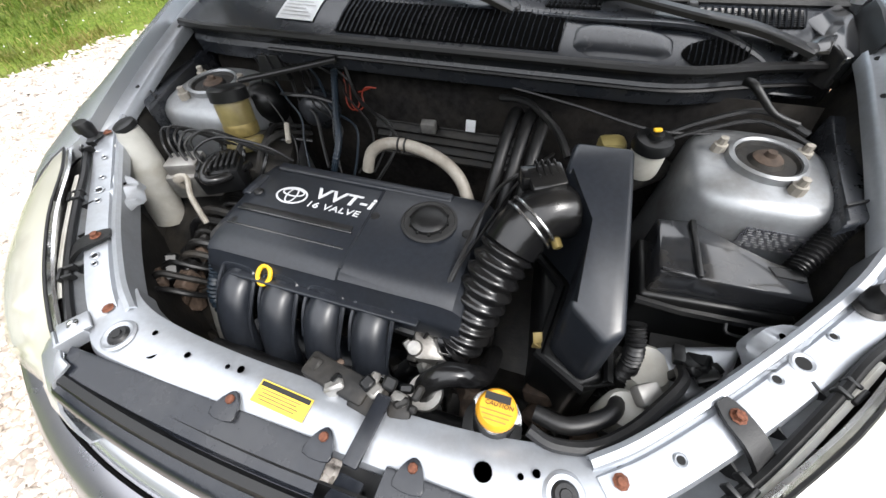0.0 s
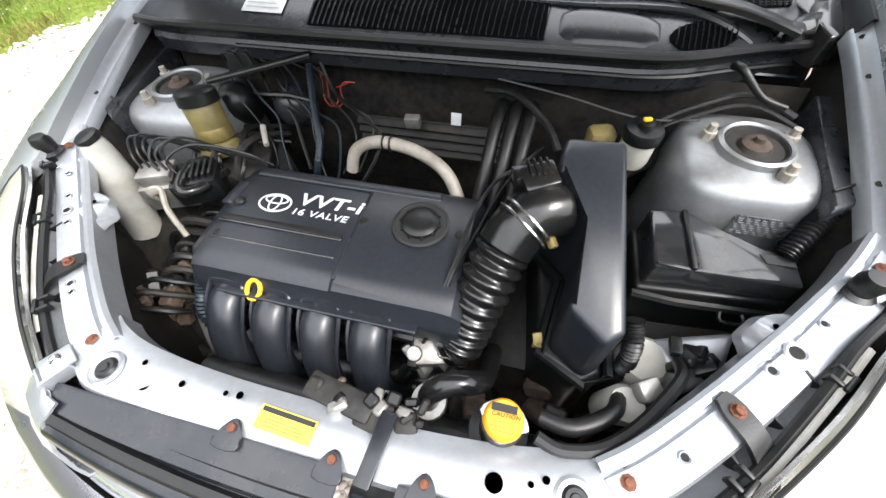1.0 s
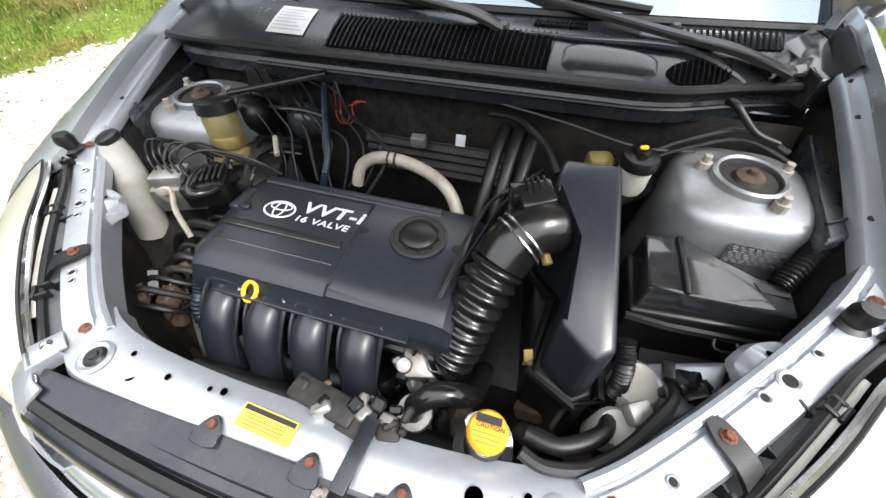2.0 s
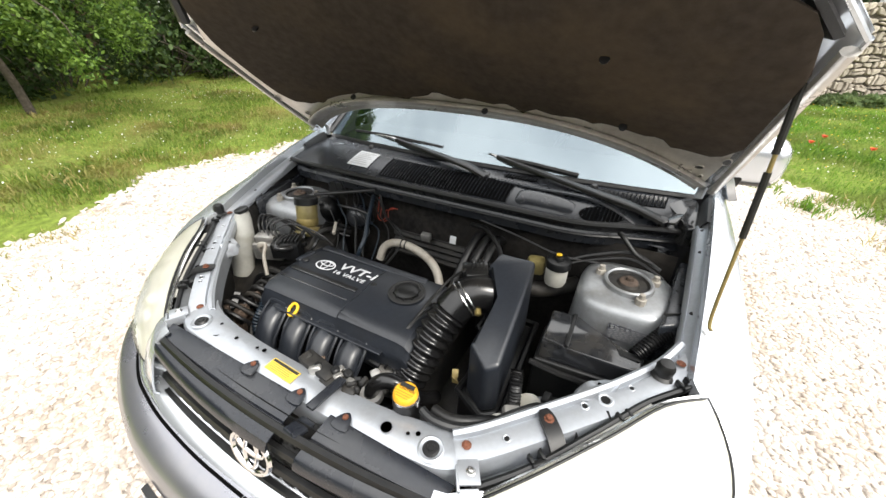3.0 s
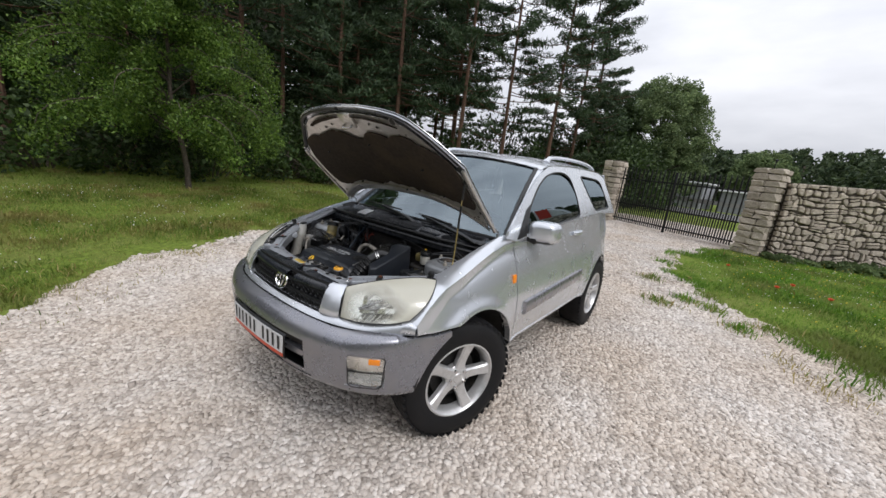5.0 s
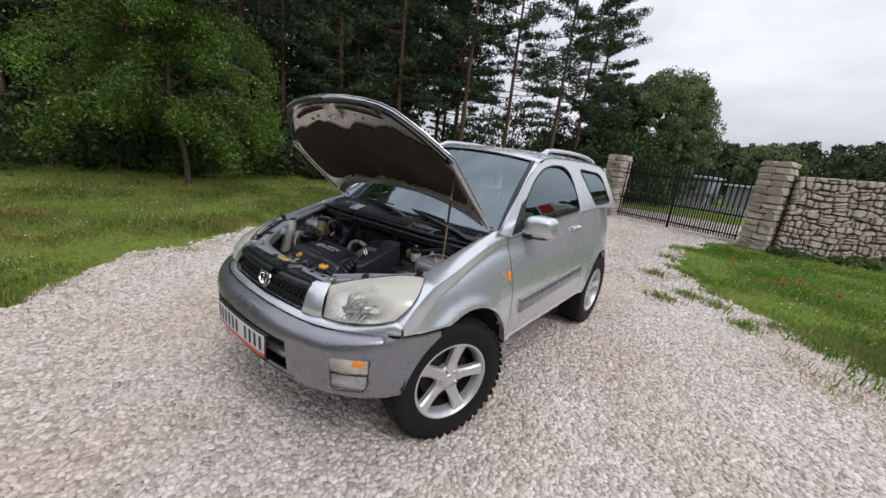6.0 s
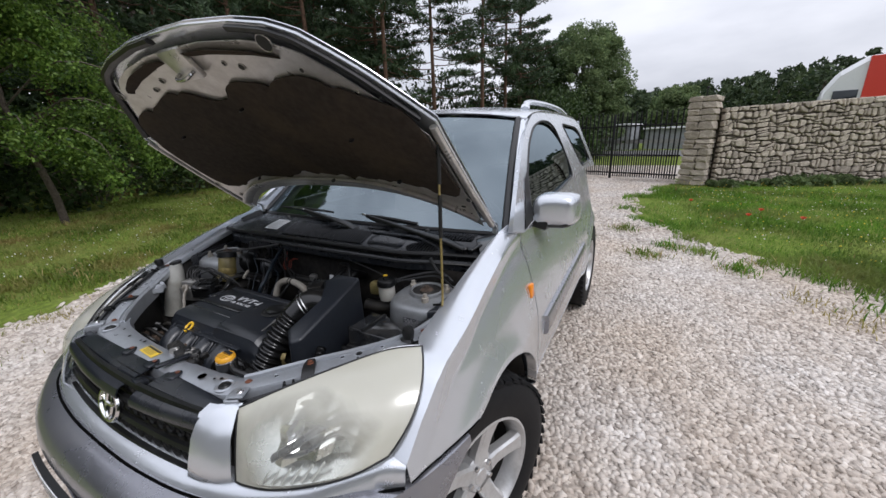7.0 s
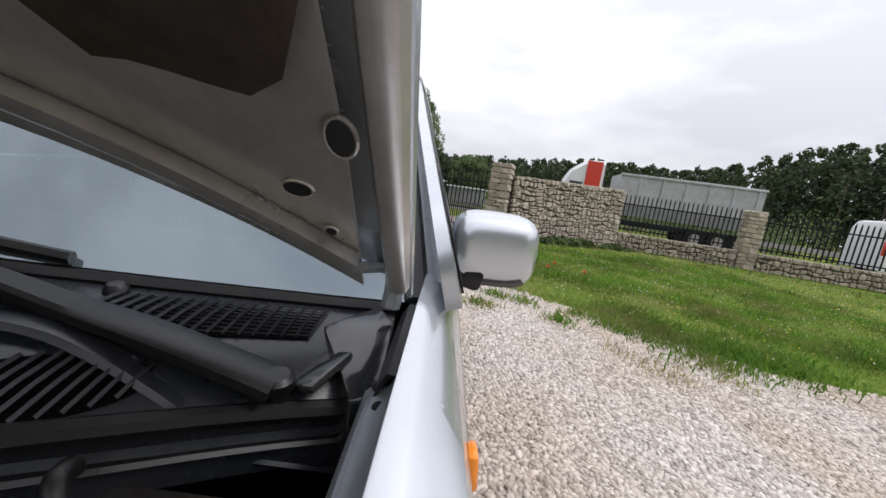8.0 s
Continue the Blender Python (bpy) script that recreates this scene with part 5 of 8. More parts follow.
st = part("caution_sticker", box((0.078, 0.028, 0.0012), (-0.037, -0.487, 0.8965), (0, 0, -3), 0), LABEL_Y, beam, "yellow sticker with fine unreadable print", smooth=False)
part("print_bar", box((0.074, 0.006, 0.0006), (-0.0365, -0.4775, 0.8974), (0, 0, -3)), INK_AND_HOLE, st, smooth=False)
for k in range(4):
    part("print_bar", box((0.060 - 0.007 * (k % 2), 0.0016, 0.0006), (-0.040, -0.4835 - 0.004 * k, 0.8974), (0, 0, -3)), BRASS, st, smooth=False)
for x, y, z in ((-0.098, -0.506, 0.898), (0.036, -0.508, 0.8955), (0.147, -0.506, 0.894)):
    ear = prism(loop2([(x - 0.012, y), (x, y + 0.011), (x + 0.012, y), (x + 0.017, y - 0.022), (x - 0.017, y - 0.022)], 3), z - 0.002, z + 0.003, 0.001)
    e = part("plate_tab", ear, PLATE_GREY, car)
    part("rusty_screw", lathe([(0.0, 0.004), (0.005, 0.0035), (0.006, 0.001), (0.0, 0.0)], (x, y, z + 0.003), seg=8), RUST, e)


def plate_z(x, y):
    return 0.8945 + (y + 0.512) * 0.17


for nm, x0, x1 in (("wide", -0.372, 0.050), ("short", 0.118, 0.372)):
    rows = []
    for x in steps(x0, x1, 10):
        yb = -0.513
        yf = -0.600 + 0.22 * x * x
        rows.append([(x, yb, plate_z(x, yb) - 0.014), (x, yb - 0.001, plate_z(x, yb) - 0.001)] + [(x * (1 - 0.05 * t), yb + (yf - yb) * t, plate_z(x, yb + (yf - yb) * t) - 0.003 * (t == 0.58)) for t in (0.05, 0.35, 0.55, 0.58, 0.61, 0.92)] + [(x * 0.945, yf, plate_z(x, yf) - 0.003), (x * 0.935, yf - 0.006, plate_z(x, yf) - 0.014), (x * 0.925, yf - 0.008, plate_z(x, yf) - 0.024)])
    part("radiator_cover_plate", grid(rows), PLATE_GREY, car, "dark grey plastic cover plate between grille and cross member", solid=0.003, angle=30)
for s in (-1, 1):
    bk = box((0.034, 0.040, 0.005), (s * 0.383, -0.490, 0.906), (-4, 0, s * 30), 0.002)
    box((0.005, 0.040, 0.024), (s * 0.371, -0.506, 0.897), (0, 0, s * 30), 0.002, bk)
    box((0.030, 0.005, 0.030), (s * 0.392, -0.510, 0.893), (18, 0, s * 30), 0.002, bk)
    br = part("corner_bracket", bk, SILVER_BAY, car, "silver bolted corner bracket")
    part("bracket_bolt", lathe([(0.0, 0.006), (0.004, 0.005), (0.005, 0.002), (0.008, 0.0), (0.0, -0.001)], (s * 0.386, -0.488, 0.909), seg=10), STEEL, br)
part("latch_well", box((0.07, 0.09, 0.01), (0.09, -0.545, 0.845)), INK_AND_HOLE, car)
lb = box((0.020, 0.085, 0.008), (0.083, -0.485, 0.900), (-6, 0, -4), 0.003)
box((0.034, 0.045, 0.012), (0.080, -0.556, 0.884), (-22, 0, -4), 0.004, lb)
part("latch_lever", lb, PLATE_GREY, car, "dark hood latch lever")
lb = box((0.10, 0.035, 0.026), (0.015, -0.440, 0.885), (0, 0, -10), 0.006)
box((0.045, 0.04, 0.022), (0.065, -0.452, 0.882), (0, 0, -10), 0.005, lb)
box((0.03, 0.03, 0.03), (0.105, -0.448, 0.876), (10, 0, 20), 0.005, lb)
part("hood_latch", lb, GRIME, car, "grimy hood latch mechanism")
random.seed(3)
for k in range(16):
    bm = box((random.uniform(0.010, 0.026), random.uniform(0.008, 0.022), random.uniform(0.008, 0.02)), (random.uniform(-0.03, 0.13), random.uniform(-0.455, -0.425), random.uniform(0.885, 0.898)), (random.uniform(-20, 20), random.uniform(-20, 20), random.uniform(0, 90)), 0.003, seg=1)
    part("latch_lug", bm, (BROWN, ALU, GRIME, BLACK)[k % 4], car)
part("latch_spring", tube([(0.075 + 0.010 * math.cos(a * 6), -0.430 + 0.010 * math.sin(a * 6), 0.865 + a * 0.006) for a in steps(0, 5, 50)], 0.0018, 5, 1), STEEL, car)

# ---- engine ----
part("engine_block", box((0.56, 0.30, 0.34), (-0.09, -0.12, 0.60), (0, 0, 0), 0.02), GRIME, car, "grimy engine block")
part("gearbox", box((0.36, 0.30, 0.26), (0.36, -0.14, 0.54), (0, 0, 0), 0.04), GRIME, car)
XS = [(-0.398, 0.790), (-0.392, 0.825), (-0.380, 0.848), (-0.358, 0.861), (-0.33, 0.866), (-0.10, 0.866), (-0.085, 0.866), (-0.078, 0.871), (0.10, 0.871), (0.124, 0.866), (0.138, 0.852), (0.146, 0.80)]
YS = [(-0.304, -0.085), (-0.303, -0.052), (-0.299, -0.036), (-0.290, -0.026), (-0.284, -0.013), (-0.272, -0.006), (-0.25, -0.002), (-0.17, 0.0), (-0.075, 0.0), (-0.050, -0.004), (-0.036, -0.016), (-0.028, -0.07)]


rows = []
for x, zt in XS:
    row = []
    for y, dz in YS:
        edge_in = 0.0 if -0.37 < x < 0.125 else 0.004
        row.append((x, y + (0.03 if x < -0.37 and y < -0.25 else 0.0), max(0.755, zt + dz * (0.6 if zt < 0.82 else 1.0))))
    rows.append(row)
cov = part("engine_cover", grid(rows), COVER, car, "black plastic engine cover with pale raised lettering", solid=0.004, angle=30, bevel=0.003)
# dark strips on top of the cover stand in for shaded grooves
for yy in (-0.182, -0.218):
    part("cover_groove", box((0.245, 0.013, 0.004), (-0.222, yy, 0.8688 - 0.0045 * (yy < -0.2)), (0, 0, 0), 0.0019), RUBBER, cov, "long dark strip for the shade of a sunken groove")
# glossy tilted edges added to catch a bright line below each groove
for yy in (-0.182, -0.218):
    part("groove_lip", box((0.252, 0.0050, 0.0060), (-0.222, yy - 0.0092, 0.8692 - 0.0045 * (yy < -0.2)), (18, 0, 0), 0.0018, seg=3), LID, cov)
part("cover_ridge", box((0.395, 0.024, 0.012), (-0.140, -0.058, 0.868), (0, 0, 0), 0.005, seg=3), COVER, cov, "rounded ridge along the cover")
part("cover_ridge", box((0.026, 0.062, 0.010), (-0.362, -0.118, 0.862), (0, -10, -6), 0.0045, seg=3), COVER, cov)
part("front_lip", box((0.370, 0.016, 0.007), (-0.112, -0.309, 0.828), (-14, 0, 0), 0.0028, seg=3), COVER, cov, "flat lip along the front of the cover")
part("cover_step", box((0.006, 0.086, 0.008), (-0.081, -0.226, 0.867), (0, 0, 2), 0.0025), COVER, cov)
part("cover_step", box((0.19, 0.006, 0.008), (0.012, -0.196, 0.868), (0, 0, 0), 0.0025), COVER, cov)
WIDE_TEXT = Matrix.Diagonal((1.28, 1, 1, 1))
m0 = pose(-0.218, -0.127, 0.8695) @ WIDE_TEXT
part("lettering", lettering("VVT-i", 0.041, 0.0006, m0), LETTER, cov, "raised silver letters", smooth=False)
part("lettering", lettering("16 VALVE", 0.0205, 0.0006, pose(-0.220, -0.152, 0.8695) @ WIDE_TEXT), LETTER, cov, "raised silver letters", smooth=False)
em = bmesh.new()
for cy, rx, ry, w in ((0, 0.033, 0.0215, 0.0022), (0.0, 0.0105, 0.0195, 0.0018), (0.008, 0.0235, 0.0095, 0.0018)):
    tube([(-0.262 + rx * math.cos(a), -0.132 + cy + ry * math.sin(a), 0.8690) for a in steps(0, 2 * math.pi, 28)], w, 5, 1, em, flat=0.3)
part("cover_emblem", em, LETTER, cov, "pale oval ring emblem")
for x, y in ((-0.334, -0.142), (-0.070, -0.143), (0.108, -0.139)):
    part("cover_bolt", lathe([(0.0, 0.003), (0.005, 0.004), (0.0085, 0.003), (0.0105, 0.0)], (x, y, 0.871), seg=12), RUBBER, cov)
# dark disc drawn for the shade down the filler well
part("filler_well", lathe([(0.052, 0.004), (0.047, 0.0055), (0.044, 0.001), (0.0, 0.001)], (0.035, -0.132, 0.874), seg=32), INK_AND_HOLE, cov, "round well of the oil filler")
oc = lathe([(0.0, 0.016), (0.022, 0.016), (0.029, 0.013), (0.034, 0.010), (0.035, 0.001)], (0.035, -0.132, 0.875), seg=24)
for k in range(10):
    a = 2 * math.pi * k / 10
    box((0.010, 0.006, 0.010), (0.035 + 0.033 * math.cos(a), -0.132 + 0.033 * math.sin(a), 0.878), (0, 0, math.degrees(a)), 0.002, oc)
part("oil_cap", oc, BLACK, cov, "black ribbed oil filler cap")

for k in range(4):
    x = -0.287 + 0.0925 * k
    run = tube([(x + 0.003, -0.270, 0.786), (x, -0.300, 0.802), (x + 0.001, -0.330, 0.799), (x + 0.008, -0.362, 0.775), (x + 0.018, -0.388, 0.735), (x + 0.026, -0.402, 0.68), (x + 0.026, -0.400, 0.60)], lambda t: 0.035 - 0.007 * min(1, t * 1.2), 18, 7, flat=0.86)
    part("intake_runner", run, COVER, car, "curved black plastic intake runner", angle=60)
    rim = tube([(x - 0.026, -0.366, 0.774), (x - 0.034, -0.336, 0.803), (x - 0.035, -0.308, 0.823), (x - 0.026, -0.296, 0.833), (x + 0.024, -0.296, 0.833), (x + 0.036, -0.308, 0.823), (x + 0.039, -0.336, 0.800), (x + 0.041, -0.370, 0.765), (x + 0.046, -0.394, 0.725)], 0.0042, 6, 5)
    part("runner_rim", rim, COVER, car, "raised rim of an intake runner")
    part("runner_flange", box((0.080, 0.012, 0.060), (x + 0.002, -0.300, 0.800), (-12, 0, 0), 0.010), COVER, car, "square flange of an intake runner", angle=30)
part("runner_rail", tube([(-0.35, -0.300, 0.775), (-0.05, -0.302, 0.775), (0.06, -0.303, 0.77)], 0.010, 8, 4), BLACK, car)
part("intake_plenum", tube([(-0.33, -0.335, 0.60), (-0.1, -0.34, 0.59), (0.10, -0.33, 0.60)], 0.055, 12, 4), COVER, car)
part("dipstick_ring", tube([(-0.226 + 0.013 * math.cos(a), -0.302 + 0.014 * math.sin(a), 0.836 + 0.010 * math.sin(a)) for a in steps(0, 2 * math.pi, 20)], 0.0042, 8, 1), YELLOW, car, "yellow dipstick ring")
part("dipstick_tube", tube([(-0.224, -0.294, 0.816), (-0.222, -0.310, 0.77), (-0.22, -0.325, 0.68)], 0.005, 6, 3), GRIME, car)
ab_poly = [(0.252, -0.020), (0.343, -0.014), (0.360, -0.292), (0.335, -0.312), (0.283, -0.272), (0.306, -0.145), (0.246, -0.085)]
ab = part("air_filter_box", prism(ab_poly, 0.80, 1.0, 0.010, shrink=0.97, top=lambda x, y: 1.012 + 0.30 * (y + 0.02) if y < -0.10 else 1.012 + 0.02 * (y + 0.02)), COVER, car, "black plastic air filter box", angle=30)
part("filter_box_base", prism([(0.24, 0.0), (0.365, 0.0), (0.375, -0.30), (0.34, -0.325), (0.27, -0.29)], 0.62, 0.79, 0.012, shrink=0.95), BLACK, ab, angle=30)
part("box_rim", tube([(x, y, 0.796) for x, y in [(0.24, 0.005), (0.37, 0.005), (0.378, -0.305), (0.34, -0.328), (0.268, -0.29), (0.29, -0.15), (0.232, -0.085), (0.24, 0.005)]], 0.008, 6, 1), BLACK, ab)
part("box_clip", flat_bar([(0.258, -0.280, 0.850), (0.262, -0.290, 0.838), (0.262, -0.288, 0.815)], 0.014, 0.003, 4), BRASS, ab, "tarnished spring clip")
HOSE = [(0.262, -0.105, 0.940), (0.232, -0.122, 0.944), (0.206, -0.145, 0.928), (0.184, -0.180, 0.895), (0.166, -0.220, 0.850), (0.150, -0.256, 0.800), (0.136, -0.284, 0.760), (0.116, -0.292, 0.748)]
part("intake_hose", tube(HOSE, lambda t: 0.043 + (0.0042 * math.cos(t * 2 * math.pi * 19) if 0.40 < t < 0.90 else (0.003 if t < 0.4 else -0.004)), 20, 26), HOSE_R, car, "black corrugated intake hose", angle=50)
for c, nrm in (((0.213, -0.139, 0.934), (-0.6, -0.62, -0.45)),):
    z = Vector(nrm).normalized()
    a1 = z.cross(Vector((0, 0, 1))).normalized()
    a2 = z.cross(a1)
    for off in (-0.006, 0.006):
        part("hose_clamp", tube([Vector(c) + z * off + (a1 * math.cos(t) + a2 * math.sin(t)) * 0.0475 for t in steps(0, 2 * math.pi, 26)], 0.0024, 5, 1), STEEL, car, "steel hose clamp")
part("clamp_screw", box((0.014, 0.022, 0.012), (0.256, -0.163, 0.927), (20, 30, 40), 0.003), BRASS, car)
bm = box((0.055, 0.045, 0.03), (0.222, -0.095, 0.985), (12, -8, 25), 0.006)
box((0.03, 0.03, 0.03), (0.196, -0.092, 0.982), (0, 0, 25), 0.004, bm)
for k in range(4):
    box((0.004, 0.03, 0.008), (0.205 + 0.009 * k, -0.090 + 0.003 * k, 1.001), (12, -8, 25), 0.001, bm)
part("air_flow_sensor", bm, HOSE_R, car, "black air flow sensor with its plug")
th = part("throttle_body", box((0.07, 0.06, 0.07), (0.086, -0.308, 0.735), (10, 15, 20), 0.012), ALU, car, "dull cast throttle body")
for k in range(9):
    a = 2.4 * k
    part("throttle_lug", box((0.026, 0.020, 0.016), (0.086 + 0.036 * math.cos(a), -0.315 + 0.028 * math.sin(a), 0.764 - 0.012 * (k % 3)), (20 * k, 15 * k, 33 * k), 0.004), (ALU, GRIME)[k % 2], th)
part("throttle_wheel", lathe([(0.0, 0.010), (0.012, 0.008), (0.014, 0.0)], (0.07, -0.33, 0.775), (20, 0, 0), 12), ALU, th)
cap = lathe([(0.0, 0.013), (0.020, 0.013), (0.0232, 0.010), (0.0245, 0.003), (0.0236, 0.0)], (0.222, -0.423, 0.908), seg=36)
rc = part("radiator_cap", cap, ORANGE, car, "orange and steel radiator cap")
part("cap_skirt", prism(loop2([(0.222 + 0.70 * (a - 0.222), -0.423 + 0.70 * (b + 0.423)) for a, b in ((0.180, -0.414), (0.190, -0.428), (0.205, -0.452), (0.222, -0.460), (0.242, -0.450), (0.256, -0.432), (0.266, -0.432), (0.260, -0.412), (0.240, -0.394), (0.222, -0.387), (0.203, -0.394), (0.190, -0.402))], 3), 0.900, 0.911, 0.002), STEEL, rc, "steel cap rim with two ears")
part("cap_print", box((0.030, 0.009, 0.0008), (0.221, -0.412, 0.9224)), INK_AND_HOLE, rc, smooth=False)
part("cap_print", lettering("CAUTION", 0.0070, 0.0002, pose(0.207, -0.422, 0.9226)), INK_AND_HOLE, rc, smooth=False)
for k in range(3):
    part("print_bar", box((0.038 - 0.006 * k, 0.0008, 0.0006), (0.222, -0.4275 - 0.005 * k, 0.9224)), BRASS, rc, smooth=False)
part("filler_neck", lathe([(0.026, 0.0), (0.026, -0.07), (0.04, -0.075)], (0.222, -0.423, 0.905), seg=20), RUBBER, car)
part("radiator_top_tank", tube([(-0.30, -0.43, 0.735), (0.1, -0.43, 0.735), (0.33, -0.425, 0.735)], 0.026, 10, 4, flat=0.9), RUBBER, car)
part("radiator_hose", tube([(0.118, -0.412, 0.800), (0.122, -0.400, 0.842), (0.148, -0.385, 0.862), (0.180, -0.372, 0.845), (0.195, -0.34, 0.78), (0.20, -0.27, 0.70)], 0.017, 12, 6), HOSE_R, car, "black radiator hose")
part("hose_end_clamp", lathe([(0.025, -0.008), (0.027, 0.0), (0.025, 0.008)], (0.120, -0.406, 0.822), (10, 0, 0), 18), ALU, car)
part("overflow_hose", tube([(0.262, -0.430, 0.903), (0.29, -0.437, 0.900), (0.335, -0.425, 0.893), (0.375, -0.395, 0.893), (0.41, -0.355, 0.895), (0.44, -0.315, 0.885), (0.455, -0.28, 0.85)], lambda t: 0.0080, 8, 5), RUBBER, car, "thin black overflow hose and drain line")
part("cross_hose", tube([(0.27, -0.40, 0.868), (0.31, -0.405, 0.872), (0.36, -0.375, 0.862), (0.38, -0.34, 0.83)], 0.011, 10, 5), RUBBER, car)
for x, y, z, r in ((0.395, -0.340, 0.785, 0.028), (0.432, -0.262, 0.765, 0.038)):
    part("washer_tank", lathe([(0.0, 0.06), (r * 0.8, 0.058), (r, 0.045), (r, -0.12), (0.0, -0.12)], (x, y, z), (12, -8, 0), 16), WHITE_P, car, "off-white plastic tank")
part("tank_cap", box((0.035, 0.028, 0.022), (0.405, -0.335, 0.866), (10, 10, 30), 0.006), ALU, car)
part("tank_shield", prism([(0.43, -0.24), (0.56, -0.20), (0.53, -0.27), (0.47, -0.315)], 0.66, 0.83, 0.012), SILVER_BAY, car)
for k in range(10):
    bm = box((0.016, 0.014, 0.03), (0.455 + 0.010 * (k % 5), -0.285 + 0.016 * (k // 5) + 0.006 * (k % 3), 0.845 + 0.004 * (k % 4)), (20 * k, 10, 35 * k), 0.003)
    part("plug_connector", bm, BLACK, car)

# fuse box and battery tray
lid = [(0.410, -0.050), (0.462, -0.040), (0.476, -0.044), (0.520, -0.073), (0.568, -0.101), (0.618, -0.096), (0.614, -0.152), (0.462, -0.160), (0.410, -0.164)]
fb = part("fuse_box", prism(lid, 0.86, 0.918, 0.006, shrink=0.985, top=lambda x, y: 0.912 - 0.05 * (x - 0.41)), LID, car, "glossy black plastic fuse box lid over a dark box", angle=30)
part("fuse_box_base", prism([(0.400, -0.05), (0.615, -0.10), (0.618, -0.160), (0.402, -0.172)], 0.62, 0.858, 0.006), BLACK, fb, angle=30)
part("lid_rib", box((0.009, 0.116, 0.010), (0.463, -0.102, 0.911), (0, 3, 0), 0.003), BLACK, fb)
part("lid_edge", box((0.046, 0.006, 0.006), (0.434, -0.160, 0.9125), (0, 3, -2), 0.002), LID, fb)
part("lid_panel", prism([(0.563, -0.106), (0.610, -0.103), (0.608, -0.122), (0.570, -0.122)], 0.895, 0.9055), BLACK, fb, smooth=False)
part("lid_flange", tube([(0.396, -0.178, 0.850), (0.46, -0.180, 0.846), (0.615, -0.168, 0.838), (0.628, -0.11, 0.838)], 0.007, 6, 1), BLACK, fb)
part("box_handle", tube([(0.53, -0.178, 0.842), (0.53, -0.194, 0.838), (0.562, -0.192, 0.836), (0.562, -0.176, 0.840)], 0.003, 6, 3), BLACK, fb)
rows = [[(x, TY - 0.1135 - 0.04 * (0.92 - z), z) for z in (0.922, 0.880)] for x in steps(0.535, 0.622, 6)]
sk = part("data_sticker", grid(rows), BUMPER, car, "silver sticker with fine unreadable print", solid=0.001)
for r in range(8):
    for k in range(7 - r % 3):
        x, z = 0.539 + 0.0112 * k + 0.002 * (r % 3), 0.9185 - 0.0046 * r
        part("print_bar", grid([[(xx, TY - 0.1152 - 0.04 * (0.92 - zz), zz) for zz in (z, z - 0.0018)] for xx in (x, x + 0.004, x + 0.0075 - 0.002 * ((r + k) % 2))]), INK_GREY, sk, smooth=False)
part("ribbed_conduit", tube([(0.60, -0.10, 0.90), (0.63, -0.06, 0.925), (0.655, -0.02, 0.945), (0.66, 0.05, 0.955)], lambda t: 0.015 + 0.0022 * math.cos(t * 150), 10, 24), RUBBER, car, "ribbed black cable conduit")
part("ribbed_conduit", tube([(0.385, -0.245, 0.885), (0.392, -0.27, 0.86), (0.398, -0.285, 0.80), (0.40, -0.28, 0.70)], lambda t: 0.013 + 0.002 * math.cos(t * 140), 10, 24), RUBBER, car, "ribbed black cable conduit")

# reservoirs
br = part("brake_fluid_reservoir", lathe([(0.0, 0.010), (0.026, 0.010), (0.029, 0.020), (0.029, 0.062), (0.027, 0.068), (0.0, 0.068)], (0.385, 0.070, 0.895), seg=24), WHITE_P, car, "white brake fluid reservoir with a dark cap")
part("reservoir_cap", lathe([(0.0, 0.026), (0.012, 0.026), (0.014, 0.018), (0.030, 0.016), (0.033, 0.010), (0.033, -0.004)], (0.385, 0.070, 0.963), seg=24), BLACK, br)
part("cap_button", box((0.015, 0.009, 0.006), (0.383, 0.070, 0.994), (0, 0, 20), 0.003), YELLOW, br)
part("master_cylinder", tube([(0.30, 0.05, 0.875), (0.36, 0.07, 0.870), (0.44, 0.13, 0.88)], 0.022, 12, 4), GRIME, car)
part("clutch_reservoir", box((0.050, 0.040, 0.050), (0.325, 0.090, 0.930), (0, 0, 15), 0.012), YELLOW_P, car, "yellowed clutch fluid reservoir")
PS, PR = (-0.452, -0.016, 0.872), (-14, -6, 0)
ps = part("power_steering_reservoir", lathe([(0.0, 0.030), (0.033, 0.030), (0.034, 0.040), (0.0355, 0.060), (0.036, 0.098), (0.033, 0.104), (0.0, 0.104)], PS, PR, 28), YELLOW_P, car, "yellowed power steering reservoir with a black cap")
part("reservoir_cap", lathe([(0.0, 0.130), (0.034, 0.130), (0.039, 0.126), (0.040, 0.104), (0.0, 0.104)], PS, PR, 28), BLACK, ps)
part("fluid_band", lathe([(0.0350, 0.030), (0.0364, 0.033), (0.0366, 0.052), (0.0352, 0.056)], PS, PR, 28, caps=False), BRASS, ps)
part("reservoir_bracket", lathe([(0.0, -0.004), (0.040, -0.002), (0.046, 0.010), (0.041, 0.024), (0.034, 0.028), (0.0, 0.028)], PS, PR, 24), YELLOW_P, ps, "pale holder ring")
wn_ = part("washer_filler_neck", tube([(-0.618, -0.128, 0.965), (-0.618, -0.133, 0.935), (-0.620, -0.142, 0.90), (-0.624, -0.152, 0.86), (-0.640, -0.176, 0.74)], lambda t: 0.0205 + 0.016 * min(1, t * 1.7), 16, 5), WHITE_P, car, "white washer bottle neck with a dark cap")
part("neck_cap", lathe([(0.0, 0.009), (0.016, 0.009), (0.0225, 0.006), (0.0235, -0.004), (0.0, -0.004)], (-0.619, -0.127, 0.968), (8, -8, 0), 22), BLACK, wn_)
